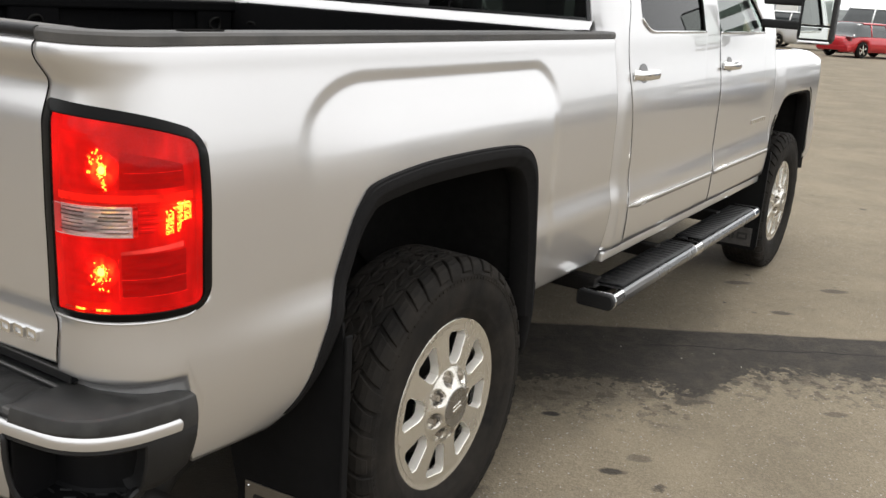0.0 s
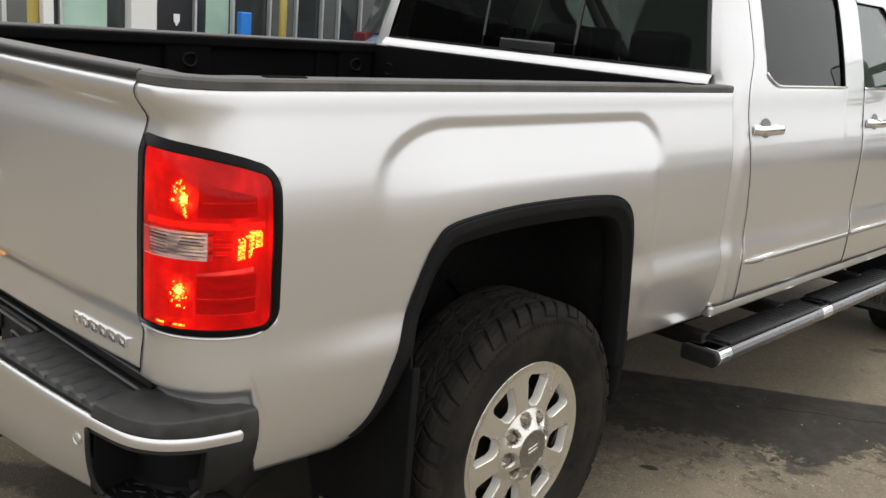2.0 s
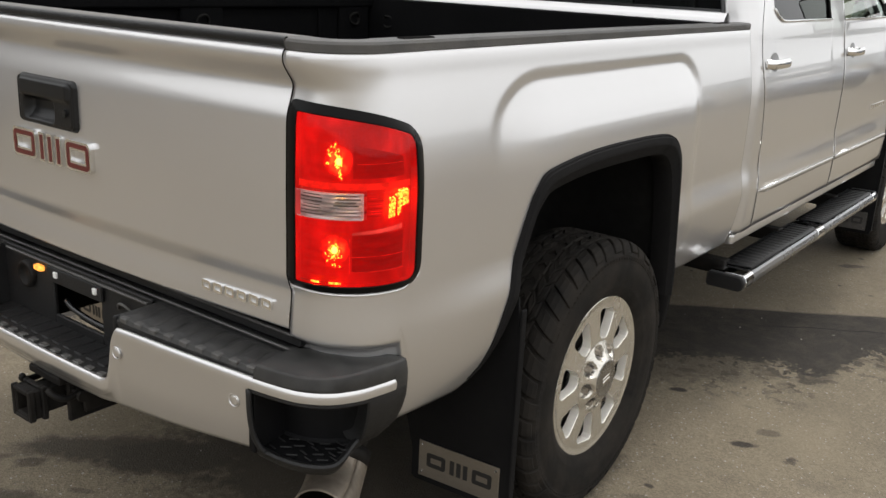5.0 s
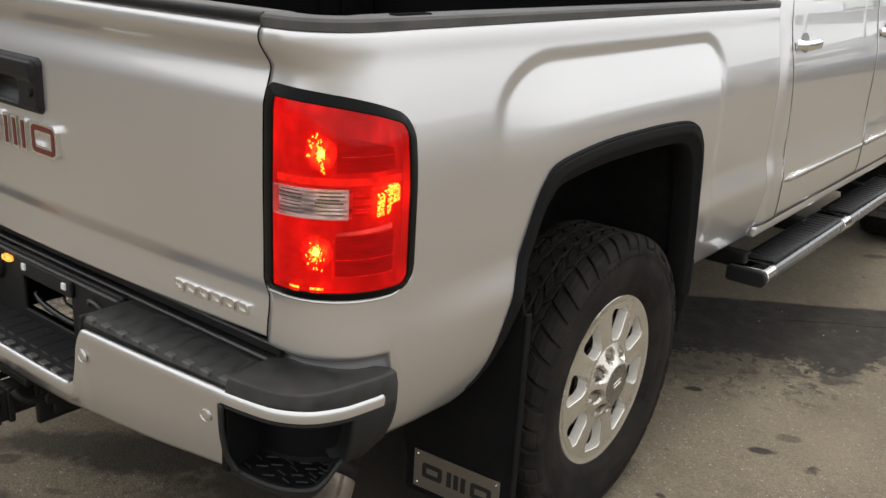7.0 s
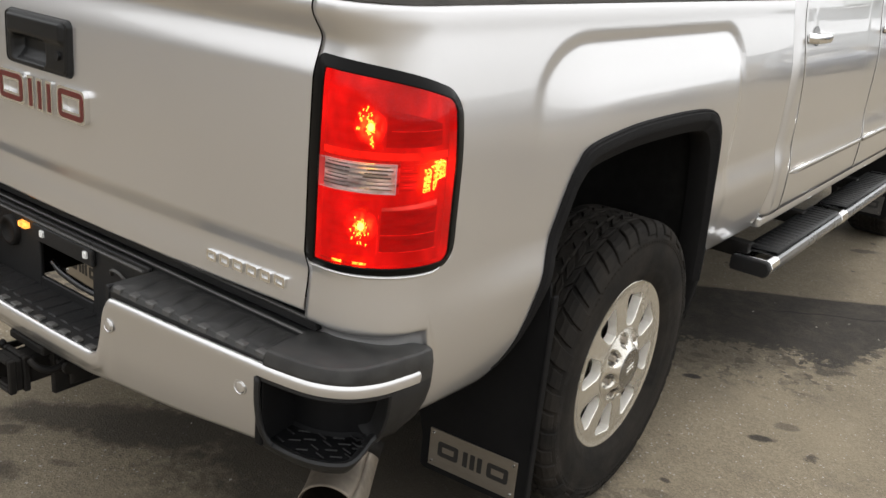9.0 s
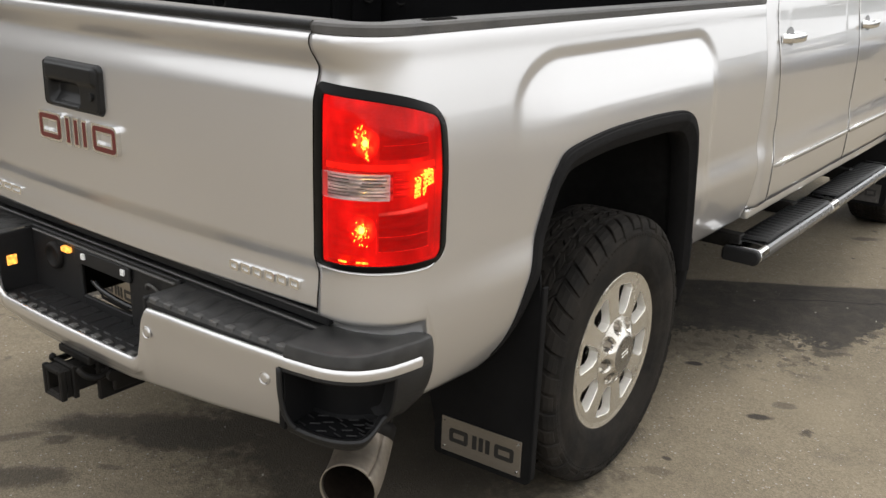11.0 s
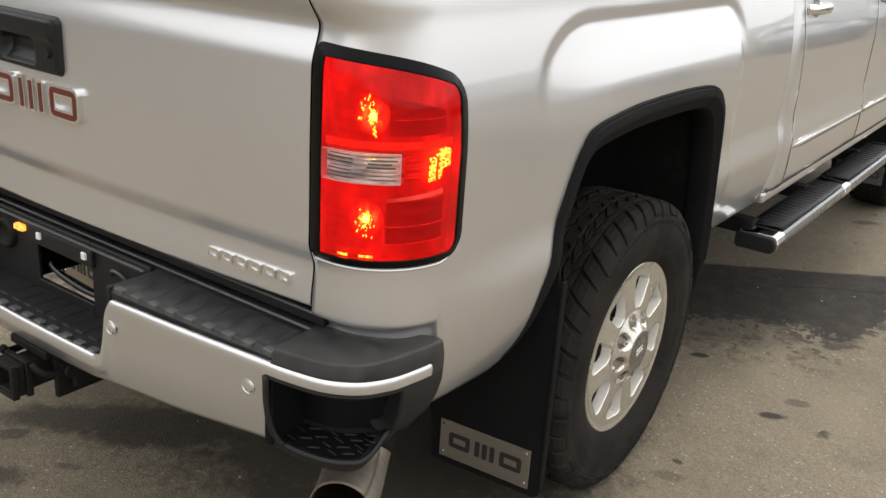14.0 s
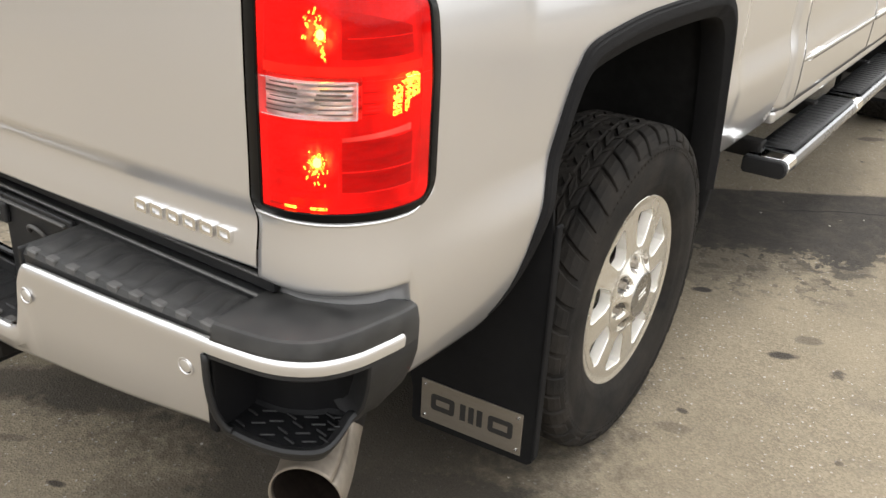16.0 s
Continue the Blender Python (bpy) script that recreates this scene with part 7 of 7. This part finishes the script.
# ---- parked cars ----
def car(x, y, turn, color, label, category="car", tall=1.45, length=4.4, boxy=0.0):
    """A parked car on the ground at (x, y), nose towards its own +y."""
    paint = mat("car_paint", color, 0.3, 0.2, 1.0, grain=0.03)
    root = tagged(new("parked_car"), label, category)
    root.matrix_world = pose(x, y, 0, 0, 0, turn)
    hl, w = length / 2, 0.88
    belt = tall * 0.62

    def belt_z(t):
        return belt - 0.10 * smoothstep(0.15, 0.95, t) - (0.03 if t < -0.8 else 0.0)
    rows = []
    for k in range(41):
        t = -1 + 2 * k / 40
        yy = t * hl
        ww = w * (1 - 0.16 * abs(t) ** 5)
        zb = belt_z(t) - 0.14 * smoothstep(0.9, 1.0, abs(t))
        arch = 0.0
        for c in (-0.62, 0.64):
            d = abs(yy - c * hl)
            if d < 0.36:
                arch = max(arch, math.sqrt(0.36 ** 2 - d * d))
        z0 = max(0.22, 0.30 + arch - 0.0 if arch else 0.22)
        half = [(ww * 0.55, z0), (ww * 0.96, z0 + 0.02), (ww, z0 + (zb - z0) * 0.45), (ww * 0.985, zb - 0.08), (ww * 0.93, zb), (ww * 0.5, zb + 0.03)]
        rows.append([Vector((px, yy, pz)) for px, pz in half] + [Vector((-px, yy, pz)) for px, pz in half[::-1]])
    cap = lambda r: [sum(r, Vector()) / len(r)] * len(r)
    body = sheet("body", [cap(rows[0])] + rows + [cap(rows[-1])], paint, root)
    rows = []
    t0, t1 = -0.93 + 0.0 * boxy, 0.42
    roof0, roof1 = (-0.62 - 0.22 * boxy), 0.05
    for k in range(25):
        t = t0 + (t1 - t0) * k / 24
        h = smoothstep(t0, roof0, t) * (1 - smoothstep(roof1, t1, t))
        z1 = belt_z(t) + (tall - belt_z(t)) * h
        rows.append([Vector((px, t * hl, pz)) for px, pz in ((0.84, belt_z(t) - 0.02), (0.80 - 0.06 * h, belt_z(t) + (z1 - belt_z(t)) * 0.5), (0.72 - 0.08 * h, z1 - 0.04 * h), (0.4, z1),
                                                            (-0.4, z1), (-0.72 + 0.08 * h, z1 - 0.04 * h), (-0.80 + 0.06 * h, belt_z(t) + (z1 - belt_z(t)) * 0.5), (-0.84, belt_z(t) - 0.02))])
    sheet("glasshouse", rows, SHOP_DARK, root, "dark car windows")
    rows = []
    for k in range(13):
        t = roof0 + 0.02 + (roof1 - roof0 + 0.06) * k / 12
        h = smoothstep(t0, roof0, t) * (1 - smoothstep(roof1, t1, t))
        z1 = belt_z(t) + (tall - belt_z(t)) * h + 0.006
        rows.append([Vector((px, t * hl, pz)) for px, pz in ((0.665, z1 - 0.06), (0.62, z1 - 0.012), (0.4, z1), (-0.4, z1), (-0.62, z1 - 0.012), (-0.665, z1 - 0.06))])
    sheet("roof", rows, paint, root, thick=0.015)
    for sx in (-1, 1):
        for t in (-0.42, 0.02):
            sheet("window_post", [[Vector((sx * (0.845 - 0.0), (t + d) * hl, belt_z(t))), Vector((sx * 0.68, (t * 0.95 + d) * hl, tall - 0.07))] for d in (-0.012, 0.012)], paint, root, thick=0.02)
        for c in (-0.62, 0.64):
            m = pose(sx * 0.78, c * hl, 0.33, 0, 0, 0 if sx > 0 else 180)
            wh = lathe("wheel", [(-0.10, 0.2), (-0.10, 0.30), (-0.07, 0.33), (0.07, 0.33), (0.10, 0.31), (0.105, 0.24), (0.09, 0.215)], RUBBER, root, "black tyre", n=32, m=m)
            bm = bmesh.new()
            bmesh.ops.create_cone(bm, cap_ends=True, segments=24, radius1=0.06, radius2=0.05, depth=0.04, matrix=m @ pose(0.085, 0, 0, 0, 90))
            for q in range(5):
                a = 2 * math.pi * q / 5
                box_into(bm, (0.07, -0.028, 0.03), (0.095, 0.028, 0.22), 0.006, 1, m=m @ Matrix.Rotation(a, 4, "X"))
            part("rim", bm, ALLOY, wh, "silver five-spoke rim")
        block("tail_light", (sx * 0.70 - 0.13, -hl * 0.985 - 0.01, belt - 0.20), (sx * 0.70 + 0.13, -hl * 0.93, belt - 0.03), RED_BADGE, root, "red tail light", bevel=0.02)
        block("headlight", (sx * 0.66 - 0.14, hl * 0.93, belt - 0.30), (sx * 0.66 + 0.14, hl * 0.99, belt - 0.18), LAMP_CLEAR, root, "clear headlight", bevel=0.02)
    block("bumper", (-0.80, -hl * 1.01, 0.28), (0.80, -hl * 0.90, 0.48), paint, root, bevel=0.04)
    return root


car(-6.5, 8.62, 0, (0.16, 0.24, 0.38), "blue-grey car parked with its red tail light showing", tall=2.2, length=4.5, boxy=1.0)
car(-4.1, 41.1, -30, (0.50, 0.012, 0.02), "bright red car parked far across the lot", tall=1.42, length=4.4)
car(-3.9, 48.0, -86, (0.78, 0.78, 0.77), "tall white van parked far across the lot", "van", tall=2.1, length=5.6, boxy=0.9)
car(-7.2, 45.0, -90, (0.72, 0.72, 0.71), "white car parked far across the lot", tall=1.7, length=4.7, boxy=0.8)
car(4.8, 45.0, -92, (0.70, 0.70, 0.70), "white car parked far across the lot", tall=1.5, length=4.5)

# the row that the truck's flank mirrors
for k, (x, y, tone, label) in enumerate(((10.6, 13.2, (0.05, 0.055, 0.06), "dark grey car parked nose-in in a row"), (8.0, 14.6, (0.012, 0.012, 0.014), "black car parked nose-in in a row"),
                                        (5.4, 16.0, (0.03, 0.05, 0.09), "dark blue car parked nose-in in a row"), (4.2, 22.0, (0.03, 0.03, 0.032), "charcoal car parked nose-in in a row"))):
    car(x, y, 152, tone, label, tall=1.5 + 0.08 * (k % 2), length=4.5, boxy=0.5)

# sign mast with a plain blue oval
mast = block("sign_mast", (-4.3, 33.2, 0.0), (-3.0, 33.5, 2.9), WHITE_METAL, None, "", bevel=0.05)
mast.location = (-8.2, 26, 0)
tagged(mast, "white sign mast with a plain blue oval panel", "sign")
bm = bmesh.new()
bmesh.ops.create_cone(bm, cap_ends=True, segments=40, radius1=0.5, radius2=0.5, depth=0.08, matrix=pose(-3.65, 33.16, 2.5, 90) @ Matrix.Diagonal((1.15, 0.5, 1, 1)))
part("oval_panel", bm, mat("navy_panel", (0.02, 0.05, 0.22), 0.3, grain=0.05), mast, "plain dark blue oval panel")

# ---- distance ----
HILL = mat("far_wooded_hill", (0.13, 0.14, 0.135), 0.95, grain=0.35, grain_scale=0.15, dirt=0.5, dirt_scale=0.05, dirt_color=(0.12, 0.125, 0.12))
rows = []
for k in range(145):
    a = 2 * math.pi * k / 144
    r = 190 + 12 * math.sin(3 * a + 1)
    h = 5 + 1.6 * math.sin(2 * a + 0.6) + 1.0 * math.sin(7 * a) + 1.0 * noise.noise((math.cos(a) * 9, math.sin(a) * 9, 0.3))
    if abs((a % (2 * math.pi)) - math.pi) < 0.2:
        h *= 0.8
    rows.append([Vector((r * math.cos(a), r * math.sin(a), -1)), Vector(((r + 12) * math.cos(a), (r + 12) * math.sin(a), h * 0.6)), Vector(((r + 30) * math.cos(a), (r + 30) * math.sin(a), h))])
far = sheet("backdrop", rows, HILL)
tagged(far, "low dark wooded hills all round the lot", "hills", kind="structure")


# ---- no part lies deeper than thing, part, sub-part ----
def part_depth(ob):
    return 0 if ob.parent is None else 1 + part_depth(ob.parent)


for ob in list(truck.children_recursive):
    while part_depth(ob) > 2:
        ob.parent = ob.parent.parent
